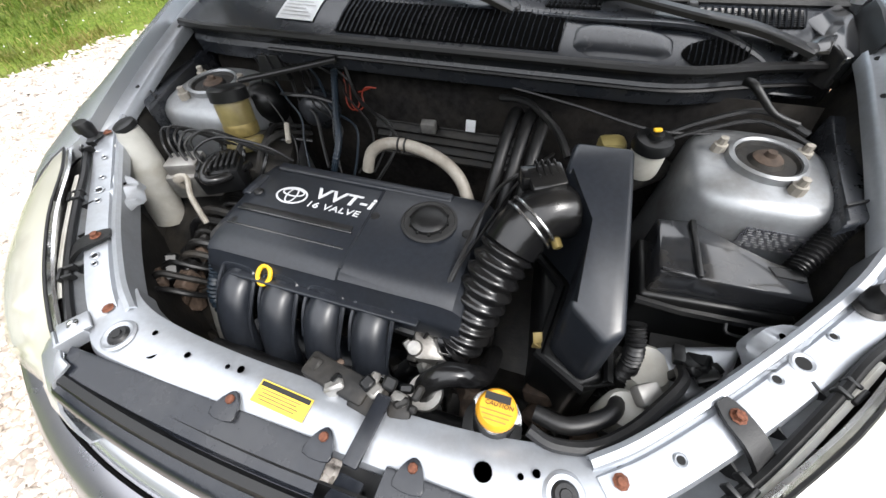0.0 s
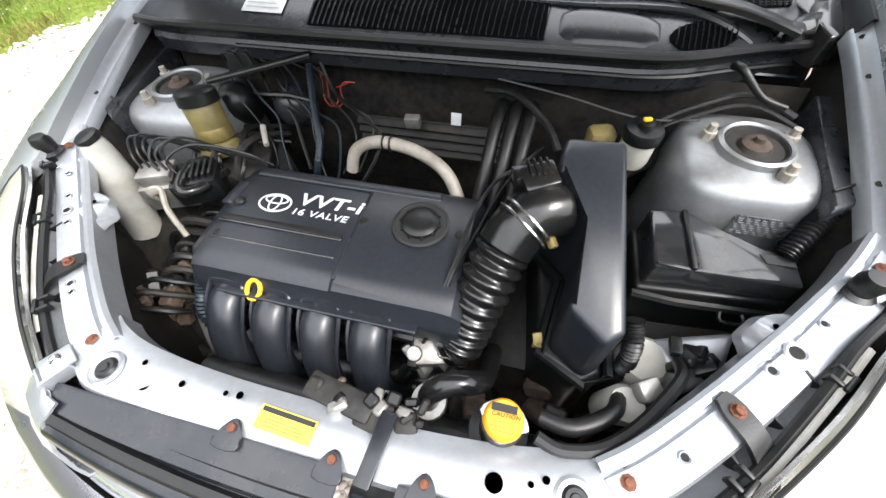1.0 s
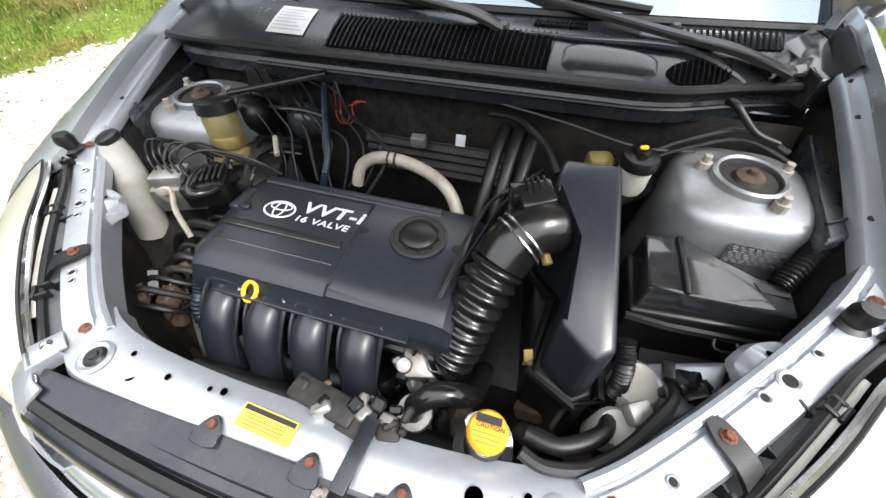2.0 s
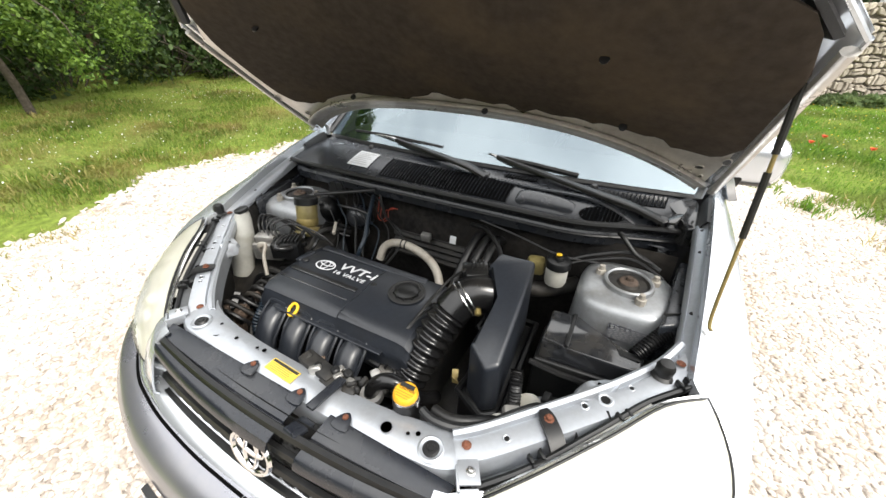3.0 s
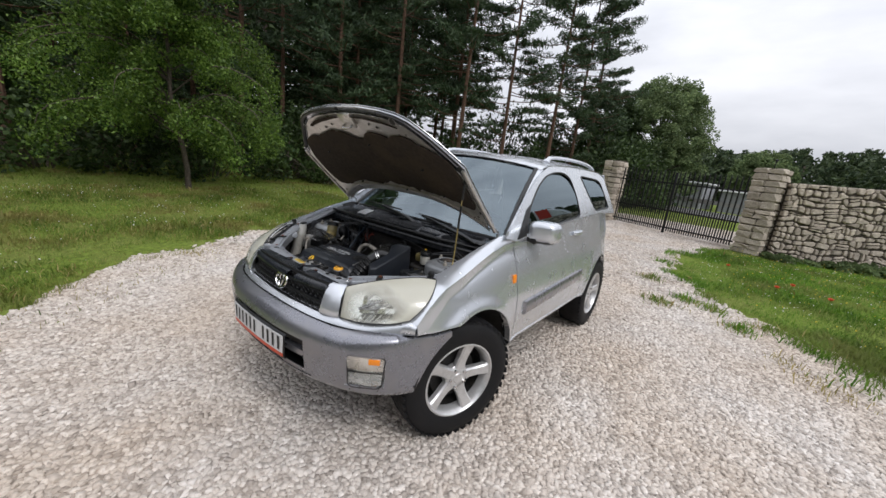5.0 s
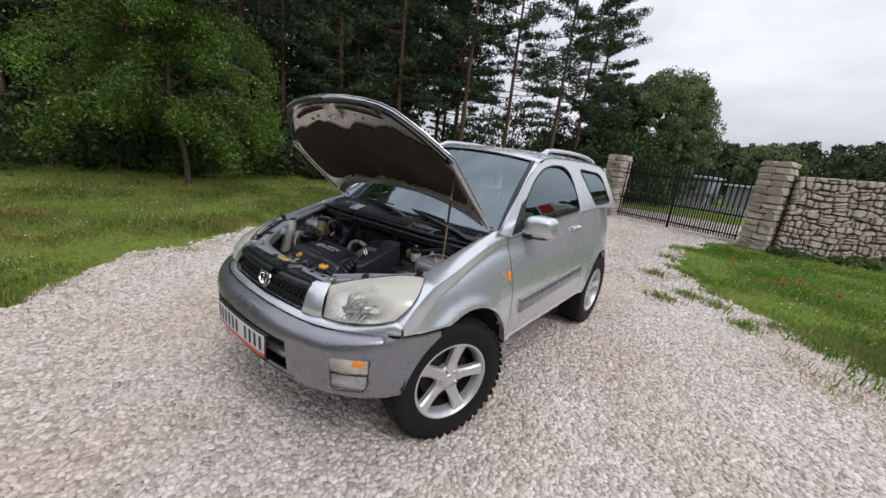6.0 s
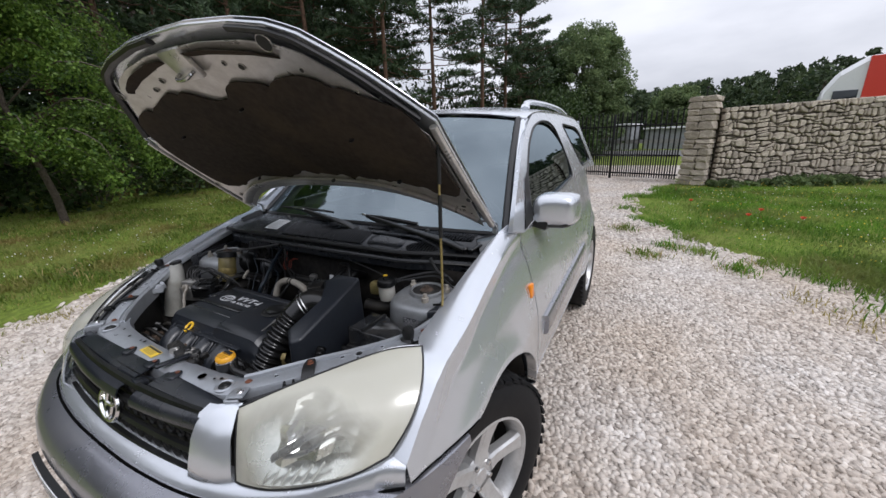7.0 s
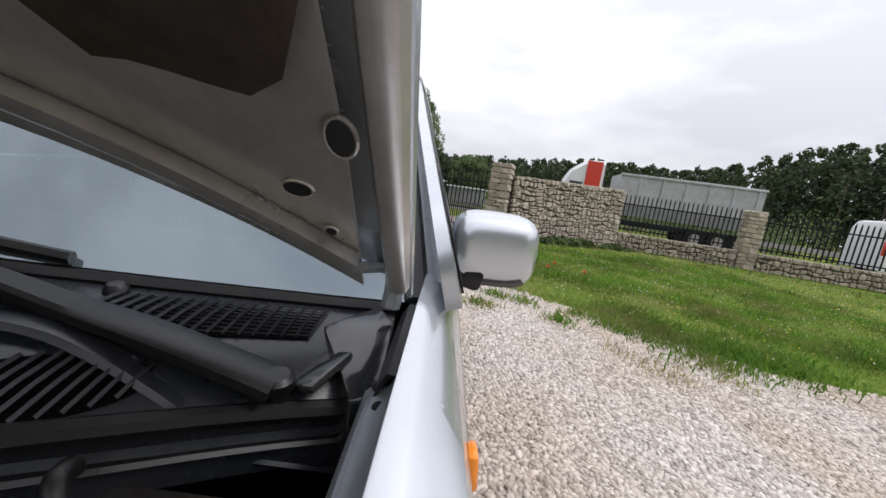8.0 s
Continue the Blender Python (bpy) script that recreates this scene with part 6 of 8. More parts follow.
part("neck_spout", tube([(-0.618, -0.142, 0.940), (-0.628, -0.152, 0.938), (-0.636, -0.160, 0.935)], 0.0075, 8, 4), WHITE_P, wn_)

# brake pressure unit with its pipes
ub = box((0.10, 0.075, 0.06), (-0.525, -0.115, 0.845), (0, 0, 20), 0.006)
box((0.07, 0.05, 0.03), (-0.53, -0.12, 0.885), (0, 0, 20), 0.004, ub)
part("brake_pressure_unit", ub, ALU, car, "dull metal brake pressure unit")
for k in range(7):
    x, y = -0.555 + 0.014 * k, -0.125 + 0.006 * (k % 3)
    part("brake_pipe", tube([(x, y, 0.895), (x - 0.012, y + 0.01, 0.925 + 0.006 * (k % 3)), (x + 0.01 * (k - 3), y + 0.045, 0.94 + 0.005 * (k % 2)), (x + 0.05 + 0.012 * k, y + 0.06, 0.925 - 0.01 * (k % 3)), (x + 0.09 + 0.012 * k, y + 0.08, 0.88)], 0.0028, 6, 6), RUBBER, car)
part("black_relay_box", box((0.09, 0.06, 0.055), (-0.445, -0.115, 0.868), (0, 0, 28), 0.006), BLACK, car, "black relay box")
part("bay_bracket", box((0.13, 0.15, 0.05), (-0.425, -0.005, 0.845), (8, 12, 20), 0.01), GRIME, car, "grimy dark bracket beside the strut tower")
for k in range(7):
    x, y = -0.480 + 0.017 * k, -0.070 + 0.012 * ((k * 5) % 7)
    part("bay_hose", tube([(x, y - 0.05, 0.85), (x + 0.01, y - 0.01, 0.885 + 0.006 * (k % 3)), (x + 0.025 * ((k % 3) - 1), y + 0.05, 0.89), (x + 0.05, y + 0.10, 0.86)], 0.004 + 0.002 * (k % 3), 7, 5), (HOSE_R, RUBBER, GRIME)[k % 3], car)
for k in range(18):
    bm = box((random.uniform(0.012, 0.04), random.uniform(0.012, 0.05), random.uniform(0.02, 0.05)), (random.uniform(-0.52, -0.38), random.uniform(-0.34, -0.17), random.uniform(0.62, 0.77)), (random.uniform(0, 90), random.uniform(0, 90), random.uniform(0, 90)), 0.004, seg=1)
    part("bay_bracket", bm, (GRIME, BROWN, BLACK)[k % 3], car)
for k in range(7):
    part("relay_fin", box((0.006, 0.05, 0.012), (-0.475 + 0.010 * k, -0.128 + 0.006 * k, 0.899), (0, 0, 28), 0.001), BLACK, car)
part("bent_hose", tube([(-0.455, -0.050, 0.878), (-0.462, -0.100, 0.898), (-0.450, -0.150, 0.896), (-0.428, -0.160, 0.892), (-0.412, -0.128, 0.884), (-0.414, -0.070, 0.868)], 0.0105, 10, 7), HOSE_R, car, "bent black hose")
bk = tube([(-0.515, -0.165, 0.86), (-0.51, -0.17, 0.885), (-0.485, -0.165, 0.89), (-0.47, -0.19, 0.865), (-0.44, -0.215, 0.82)], 0.010, 8, 5, flat=0.6)
part("pale_bracket", bk, PIPE_W, car, "pale metal hose bracket")
part("booster_drum", lathe([(0.0, 0.044), (0.020, 0.040), (0.034, 0.028), (0.042, 0.008), (0.042, -0.02), (0.036, -0.05), (0.0, -0.05)], (-0.452, 0.090, 0.925), (30, 10, 0), 26), BLACK, car, "black round canister")
part("blower_duct", lathe([(0.0, 0.038), (0.018, 0.034), (0.040, 0.012), (0.046, -0.008), (0.040, -0.05), (0.0, -0.05)], (-0.335, 0.118, 0.915), (38, 0, 0), 22), PLATE_GREY, car, "dark grey duct")
part("duct_strap", tube([(-0.405, 0.10, 0.945), (-0.36, 0.085, 0.955), (-0.31, 0.09, 0.955), (-0.265, 0.10, 0.94)], 0.006, 6, 5, flat=0.6), RUBBER, car)
random.seed(11)
for k in range(9):
    y0 = 0.075 + 0.012 * (k % 4)
    pts = [(-0.50 + 0.03 * k, 0.16, 0.99), (-0.47 + 0.032 * k, y0 + 0.05, 0.985 - 0.004 * k), (-0.43 + 0.034 * k, y0, 0.955 - 0.012 * (k % 3)), (-0.385 + 0.036 * k, y0 - 0.02, 0.915), (-0.35 + 0.03 * k, y0 - 0.055, 0.872), (-0.33 + 0.025 * k, y0 - 0.09, 0.82)]
    part("wire", tube([(a + random.uniform(-0.012, 0.012), b, c + random.uniform(-0.008, 0.008)) for a, b, c in pts], random.uniform(0.0018, 0.0042), 6, 6), (RUBBER, WIRE_B, RUBBER, BLACK)[k % 4], car, "tangled dark wire")
part("plug_tip", tube([(-0.36, 0.03, 0.915), (-0.345, 0.005, 0.905), (-0.335, -0.01, 0.90)], 0.006, 8, 3), PIPE_W, car, "pale plug")
for k in range(2):
    x0 = -0.262 + 0.012 * k
    part("thin_wire", tube([(x0 - 0.012, 0.172, 0.975), (x0 - 0.008, 0.160, 0.945), (x0 - 0.004, 0.145, 0.915), (x0 + 0.012, 0.140, 0.902), (x0 + 0.026, 0.148, 0.912), (x0 + 0.022, 0.158, 0.935), (x0 + 0.034, 0.162, 0.940 + 0.01 * k), (x0 + 0.056, 0.168, 0.948)], 0.0016, 5, 6), WIRE_R, car, "thin red wire")
part("blue_conduit", tube([(-0.285, 0.155, 0.985), (-0.268, 0.115, 0.962), (-0.246, 0.065, 0.935), (-0.226, 0.022, 0.905), (-0.226, -0.010, 0.872), (-0.24, -0.02, 0.83)], lambda t: 0.0075 + 0.0008 * math.cos(t * 160), 8, 14), WIRE_B, car, "dark blue wiring conduit")
part("cowl_stay", flat_bar([(-0.26, 0.139, 1.02), (-0.367, 0.102, 1.002), (-0.475, 0.065, 0.985)], 0.020, 0.008, 4, 0.8), RUBBER, car, "black stay below the cowl")
for fx, fy, fz in ((-0.431, 0.115, 1.01), (-0.405, 0.12, 1.01)):
    part("stay_fin", prism([(fx - 0.010, fy - 0.003), (fx + 0.010, fy - 0.003), (fx + 0.010, fy + 0.003), (fx - 0.010, fy + 0.003)], fz - 0.04, fz + 0.012, 0.001, shrink=0.4), RUBBER, car)
part("heater_hose", tube([(-0.165, 0.012, 0.84), (-0.150, 0.022, 0.885), (-0.110, 0.030, 0.908), (-0.05, 0.030, 0.908), (0.01, 0.020, 0.895), (0.055, 0.0, 0.872), (0.085, -0.03, 0.83)], 0.013, 12, 6), PIPE_W, car, "pale grey heater hose arching behind the engine")
for x, z in ((-0.085, 0.910), (-0.070, 0.910)):
    part("hose_band", tube([(x, 0.031 + 0.0145 * math.cos(a), z + 0.0145 * math.sin(a)) for a in steps(0, 2 * math.pi, 14)], 0.0022, 5, 1), RUBBER, car)
hs = grid([[(x, 0.150 + 0.006 * math.sin(z * 260), z) for z in steps(0.78, 0.885, 24)] for x in steps(-0.20, 0.14, 8)])
part("heat_shield", hs, GRIME, car, "ribbed dark heat shield", solid=0.002)
part("shield_bracket", box((0.035, 0.02, 0.028), (-0.055, 0.128, 0.895), (10, 0, 5), 0.004), ALU, car)
part("white_tag", box((0.022, 0.003, 0.026), (0.04, 0.138, 0.905), (-15, 0, 0), 0.001), LABEL_W, car)
for k, x in enumerate((0.135, 0.165, 0.195)):
    part("heater_pipe", tube([(x, 0.17, 0.93), (x, 0.12, 0.955), (x - 0.005, 0.06, 0.93), (x - 0.01, 0.0, 0.88), (x - 0.02, -0.05, 0.80)], 0.013, 10, 5), RUBBER, car, "black heater pipe")
part("vacuum_hose", tube([(0.10, 0.145, 0.975), (0.16, 0.12, 0.985), (0.22, 0.06, 0.975), (0.25, 0.01, 0.955)], 0.007, 8, 5), RUBBER, car)
part("throttle_cable", tube([(0.235, 0.02, 0.925), (0.19, -0.03, 0.945), (0.15, -0.07, 0.935), (0.125, -0.13, 0.905), (0.115, -0.20, 0.885), (0.098, -0.27, 0.85), (0.085, -0.305, 0.79)], 0.0038, 6, 6), RUBBER, car, "throttle cable")
part("throttle_cable", tube([(0.225, 0.05, 0.93), (0.20, 0.0, 0.935), (0.165, -0.06, 0.915), (0.135, -0.15, 0.888), (0.115, -0.22, 0.88), (0.10, -0.28, 0.83), (0.08, -0.31, 0.78)], 0.0032, 6, 6), RUBBER, car, "throttle cable")
part("bonnet_cable", tube([(0.12, 0.16, 0.99), (0.25, 0.13, 0.985), (0.38, 0.10, 0.975), (0.48, 0.12, 0.97)], 0.0025, 5, 6), RUBBER, car)
part("brake_line", tube([(0.40, 0.10, 0.965), (0.46, 0.13, 0.985), (0.55, 0.16, 1.0), (0.62, 0.13, 0.985)], 0.005, 6, 5), RUBBER, car)
part("brake_line", tube([(0.40, 0.085, 0.96), (0.45, 0.11, 0.975), (0.55, 0.145, 0.99), (0.63, 0.11, 0.975)], 0.0035, 6, 5), RUBBER, car)
part("drain_elbow", tube([(0.510, 0.182, 1.036), (0.517, 0.165, 1.039), (0.535, 0.152, 1.025), (0.562, 0.140, 1.006), (0.598, 0.132, 0.998)], lambda t: 0.0075 - 0.003 * t, 10, 5), RUBBER, car, "small black drain elbow")
# clutter in the gap beside the engine
random.seed(5)
for k in range(46):
    bm = box((random.uniform(0.015, 0.06), random.uniform(0.015, 0.06), random.uniform(0.02, 0.07)), (random.uniform(-0.58, -0.39), random.uniform(-0.40, -0.10), random.uniform(0.55, 0.76)), (random.uniform(0, 90), random.uniform(0, 90), random.uniform(0, 90)), 0.005, seg=1)
    part("engine_bracket", bm, (GRIME, BROWN, GRIME, TYRE, BLACK)[k % 5], car)
for k in range(10):
    y = -0.40 + 0.03 * k
    part("engine_hose", tube([(random.uniform(-0.56, -0.50), y, 0.70), (random.uniform(-0.52, -0.44), y + 0.03, 0.78), (random.uniform(-0.46, -0.40), y + 0.05, 0.76), (-0.40, y + 0.08, 0.70)], random.uniform(0.005, 0.012), 8, 5), (RUBBER, GRIME)[k % 2], car)
part("ribbed_conduit", tube([(-0.37, -0.275, 0.815), (-0.365, -0.30, 0.79), (-0.37, -0.335, 0.74), (-0.36, -0.35, 0.66)], lambda t: 0.012 + 0.002 * math.cos(t * 130), 10, 22), WIRE_B, car)
part("alloy_stay", tube([(-0.385, -0.33, 0.73), (-0.36, -0.38, 0.66), (-0.33, -0.42, 0.58)], 0.014, 8, 3, flat=0.5), ALU, car)
for k in range(34):
    bm = box((random.uniform(0.015, 0.05), random.uniform(0.015, 0.05), random.uniform(0.02, 0.06)), (random.uniform(0.02, 0.44), random.uniform(-0.40, -0.30), random.uniform(0.50, 0.72)), (random.uniform(0, 90), random.uniform(0, 90), random.uniform(0, 90)), 0.005, seg=1)
    part("engine_bracket", bm, (GRIME, BROWN, GRIME, BLACK)[k % 4], car)

# ---- cowl with its grilles, sealing strips and wipers ----


def cowl_front(x):
    return lerp_table([(-0.68, 0.165), (-0.6, 0.150), (-0.3, 0.147), (0.0, 0.148), (0.36, 0.149), (0.42, 0.160), (0.46, 0.178), (0.508, 0.203), (0.55, 0.230), (0.60, 0.260), (0.674, 0.298), (0.69, 0.304)], x)


def cowl_low(x):
    return lerp_table([(-0.70, 1.052), (0.36, 1.052), (0.46, 1.049), (0.508, 1.046), (0.55, 1.040), (0.60, 1.033), (0.69, 1.021)], x)


def cowl_p(x, t, up=0.0):
    a = Vector((x, cowl_front(x), cowl_low(x)))
    s = x / 0.705
    b = Vector((x, 0.415 - 0.110 * (1 - s * s), 1.084 + 0.022 * (1 - s * s)))
    q = a.lerp(b, t)
    return q + Vector((0, 0, up + 0.008 * math.sin(math.pi * min(1, t * 1.1))))


rows = [[cowl_p(x, t) for t in steps(0, 1, 10)] for x in steps(-0.68, 0.68, 40)]
cowl = part("cowl_panel", grid(rows), COWL, car, "dark grey plastic cowl panel below the windscreen", solid=0.004)
part("cowl_drop", grid([[(x, cowl_front(x) + o, cowl_low(x) - d) for o, d in ((0.004, 0.002), (0.012, 0.024), (0.006, 0.034), (0.012, 0.062), (0.04, 0.077))] + [(x, 0.26, 0.985)] for x in steps(-0.66, 0.66, 30)]), COWL, cowl, solid=0.004, angle=25)
part("cowl_seal", tube([(x, cowl_front(x) - 0.004, cowl_low(x) + 0.004) for x in steps(-0.67, 0.67, 24)], 0.009, 8, 2), RUBBER, cowl, "black strip along the edge")
part("cowl_ledge", tube([(x, cowl_front(x) + 0.004, cowl_low(x) - 0.033) for x in steps(-0.44, 0.66, 20)], 0.006, 6, 2, flat=0.6), RUBBER, cowl)
part("upper_seal", tube([cowl_p(x, 0.99, 0.004) for x in steps(-0.68, 0.68, 24)], 0.009, 6, 2), RUBBER, cowl)


def cowl_grille(x0, x1, t0, t1, nbars, cross, oval=False):
    kk = lambda x: math.sqrt(max(0.02, 1 - ((x - (x0 + x1) / 2) / ((x1 - x0) / 2)) ** 2)) if oval else 1.0
    # a near-black sheet on the panel takes the place of shaded openings
    g = part("cowl_vent", grid([[cowl_p(x, (t0 + t1) / 2 + (t1 - t0) / 2 * kk(x) * q, 0.0035) for q in steps(-1, 1, 5)] for x in steps(x0, x1, 16)]), GAP_SHADE, cowl, "dark slotted cowl vent", solid=0.001)
    for x in steps(x0, x1, nbars):
        k = math.sqrt(max(0.0, 1 - ((x - (x0 + x1) / 2) / ((x1 - x0) / 2)) ** 2)) if oval else 1.0
        tm, th_ = (t0 + t1) / 2, (t1 - t0) / 2 * k
        if k > 0.35:
            part("slat", tube([cowl_p(x, tm - th_, 0.006), cowl_p(x + 0.002, tm, 0.007), cowl_p(x + 0.004, tm + th_, 0.006)], 0.0013, 4, 1, flat=2.2), COWL, g)
    for t in cross:
        part("cross_bar", tube([cowl_p(x, t, 0.004) for x in steps(x0, x1, 8)], 0.0009, 4, 1), COWL, g)


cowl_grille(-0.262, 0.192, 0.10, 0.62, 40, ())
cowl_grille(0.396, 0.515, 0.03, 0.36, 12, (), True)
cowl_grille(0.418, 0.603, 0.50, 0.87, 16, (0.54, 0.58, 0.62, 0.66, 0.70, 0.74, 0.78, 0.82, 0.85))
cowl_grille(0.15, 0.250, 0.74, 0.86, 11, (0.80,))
lab = part("cowl_sticker", grid([[cowl_p(x, t, 0.005) for t in steps(0.20, 0.66, 4)] for x in steps(-0.420, -0.325, 4)]), LABEL_W, cowl, "white sticker with fine unreadable print", solid=0.0008)
for k in range(7):
    t = 0.25 + 0.055 * k
    part("print_bar", grid([[cowl_p(x, tt, 0.0062) for tt in (t, t + 0.015)] for x in (-0.412, -0.375, -0.334 - 0.01 * (k % 3))]), INK_GREY, lab, smooth=False)
rib = lambda q, t: max(0.0, 1 - (abs(2 * q - 1) ** 3.2 + abs(2 * t - 1) ** 3.2)) ** 0.4
part("raised_rib", grid([[cowl_p(0.212 + 0.172 * q, 0.08 + (0.44 - 0.10 * q) * t, 0.0125 * rib(q, t) - 0.0012) for t in steps(0, 1, 14)] for q in steps(0, 1, 28)]), COWL, cowl, "raised rounded rib")
for piv, mid, tip, b0, b1 in (((0.602, 0.262, 1.062), (0.400, 0.274, 1.103), (0.101, 0.325, 1.140), (0.031, 0.336, 1.137), (0.359, 0.332, 1.121)), ((0.090, 0.262, 1.094), (-0.040, 0.274, 1.122), (-0.30, 0.335, 1.138), (-0.54, 0.396, 1.128), (-0.10, 0.330, 1.138))):
    arm = flat_bar([piv, Vector(piv).lerp(Vector(mid), 0.48) + Vector((0, -0.010, 0.010)), mid, Vector(mid).lerp(Vector(tip), 0.55), tip], 0.044, 0.011, 6, 0.30)
    wp = part("wiper", arm, RUBBER, car, "black wiper resting below the windscreen", angle=40)
    part("wiper_pivot", lathe([(0.0, 0.0085), (0.010, 0.0080), (0.014, 0.004), (0.014, -0.004), (0.009, -0.006), (0.009, -0.03)], piv, (10, 0, 0), 18), RUBBER, wp)
    part("wiper_blade", tube([b0, Vector(b0).lerp(Vector(b1), 0.5) + Vector((0, -0.012, 0.008)), b1], 0.0055, 6, 6, flat=1.3), RUBBER, wp)
    part("arm_hook", tube([Vector(tip), Vector(tip) + Vector((-0.022, 0.004, 0.004)), Vector(b0).lerp(Vector(b1), 0.12)], 0.0042, 6, 4), STEEL, wp)
part("cowl_ridge", tube([(0.550, 0.238, 1.036), (0.526, 0.238, 1.054), (0.475, 0.244, 1.075), (0.420, 0.250, 1.087), (0.350, 0.246, 1.092), (0.250, 0.242, 1.092), (0.130, 0.246, 1.094)], lambda t: 0.003 + 0.010 * math.sin(math.pi * min(1, 0.06 + t * 0.94)) ** 0.5, 8, 5, flat=0.55), COWL, cowl, "rounded ridge of the cowl")
for s in (-1, 1):
    end = [(s * 0.606, 0.348), (s * 0.660, 0.398), (s * 0.684, 0.372), (s * 0.690, 0.272), (s * 0.662, 0.262), (s * 0.642, 0.300)]
    part("cowl_end", prism(end if s > 0 else end[::-1], 1.0, 1.09, 0.004, top=lambda x, y: 1.094 - 0.30 * (0.40 - y)), LID, cowl, "glossy black end piece of the cowl", angle=30)
    part("cowl_tab", box((0.034, 0.058, 0.008), (s * 0.628, 0.292, 1.060), (10, s * -16, s * -24), 0.003), LID, cowl)
    part("cowl_clip", lathe([(0.0, 0.008), (0.007, 0.007), (0.010, 0.003), (0.011, 0.0)], tuple(cowl_p(s * 0.41, 0.90, 0.004)), (8, 0, 0), 14), RUBBER, cowl)


# ---- ground, gravel drive, lawns ----
def ground_mat():
    m = mat("meadow_soil", (0.135, 0.185, 0.032), 0.95, vary=0.35, scale=14, bump=0.8, bump_scale=40, dirt=(0.24, 0.20, 0.09), dirt_scale=0.8, dirt_amount=0.5, spec=0.1, distance=0.03)
    return m


SOIL = ground_mat()


def gravel_mat(name, per_stone):
    m = bpy.data.materials.new(name)
    m.use_nodes = True
    n, l = m.node_tree.nodes, m.node_tree.links
    b = n["Principled BSDF"]
    co = n.new("ShaderNodeTexCoord")
    ramp = n.new("ShaderNodeValToRGB")
    els = ramp.color_ramp.elements
    els[0].color, els[1].color = (0.35, 0.313, 0.278, 1), (0.71, 0.665, 0.62, 1)
    mid = els.new(0.35)
    mid.color = (0.54, 0.49, 0.445, 1)
    mid2 = els.new(0.75)
    mid2.color = (0.60, 0.555, 0.51, 1)
    if not per_stone:
        for e in els:
            e.color = [c * 0.84 for c in e.color[:3]] + [1]
    if per_stone:
        geo = n.new("ShaderNodeNewGeometry")
        l.new(geo.outputs["Random Per Island"], ramp.inputs["Fac"])
    else:
        vo = n.new("ShaderNodeTexVoronoi")
        vo.inputs["Scale"].default_value = 30
        l.new(co.outputs["Object"], vo.inputs["Vector"])
        sp = n.new("ShaderNodeSeparateColor")
        l.new(vo.outputs["Color"], sp.inputs["Color"])
        l.new(sp.outputs["Red"], ramp.inputs["Fac"])
        bp = n.new("ShaderNodeBump")
        bp.invert = True
        bp.inputs["Strength"].default_value, bp.inputs["Distance"].default_value = 1.0, 0.02
        l.new(vo.outputs["Distance"], bp.inputs["Height"])
        l.new(bp.outputs["Normal"], b.inputs["Normal"])
    big = n.new("ShaderNodeTexNoise")
    big.inputs["Scale"].default_value, big.inputs["Detail"].default_value = 0.9, 5
    l.new(co.outputs["Object"], big.inputs["Vector"])
    mx = n.new("ShaderNodeMixRGB")
    mx.blend_type = "MULTIPLY"
    r2 = n.new("ShaderNodeValToRGB")
    r2.color_ramp.elements[0].position, r2.color_ramp.elements[1].position = 0.35, 0.65
    r2.color_ramp.elements[0].color, r2.color_ramp.elements[1].color = (0.90, 0.84, 0.77, 1), (1, 1, 1, 1)
    l.new(big.outputs["Fac"], r2.inputs["Fac"])
    mx.inputs["Fac"].default_value = 1.0
    fine = n.new("ShaderNodeTexNoise")
    fine.inputs["Scale"].default_value, fine.inputs["Detail"].default_value = 70, 4
    l.new(co.outputs["Object"], fine.inputs["Vector"])
    mx2 = n.new("ShaderNodeMixRGB")
    mx2.blend_type, mx2.inputs["Fac"].default_value = "OVERLAY", 0.35
    l.new(ramp.outputs["Color"], mx.inputs["Color1"])
    l.new(r2.outputs["Color"], mx.inputs["Color2"])
    l.new(mx.outputs["Color"], mx2.inputs["Color1"])
    l.new(fine.outputs["Fac"], mx2.inputs["Color2"])
    l.new(mx2.outputs["Color"], b.inputs["Base Color"])
    b.inputs["Roughness"].default_value = 0.85
    b.inputs["Specular IOR Level"].default_value = 0.25
    return m


GRAVEL, STONES = gravel_mat("gravel_bed", False), gravel_mat("gravel_stones", True)
gb = grid([[(x, y, 0.0) for y in (-400, -100, -30, -10, 0, 10, 30, 60, 100, 400, 1500)] for x in (-1500, -300, -100, -30, -10, 0, 10, 30, 100, 300, 1500)])
single("ground", gb, SOIL, "grassy ground reaching to the horizon", "ground", "structure")

L_EDGE = [(-9.0, -3.0), (-4.0, -2.0), (-2.2, -2.05), (-1.4, -2.4), (-0.93, -2.97), (-0.35, -3.55), (0.4, -3.92), (1.2, -4.2), (2.0, -4.15), (2.7, -3.95), (5.0, -3.3), (9.0, -2.4), (13.4, -1.6), (18, -2.5)]
R_EDGE = [(-9.0, 9.0), (-4.0, 8.6), (0.0, 8.0), (1.5, 7.4), (2.6, 5.6), (2.95, 4.2), (3.05, 3.55), (3.4, 3.1), (4.0, 2.65), (4.45, 2.2), (4.8, 1.68), (5.9, 1.25), (7.4, 0.95), (9.0, 1.2), (12.0, 2.0), (18, 3.0)]


def wob(y, k):
    return 0.10 * math.sin(y * 3.1 + k) + 0.06 * math.sin(y * 7.7 + 2 * k) + 0.03 * math.sin(y * 17 + k)


def left_x(y):
    return lerp_table(L_EDGE, y) + wob(y, 1)


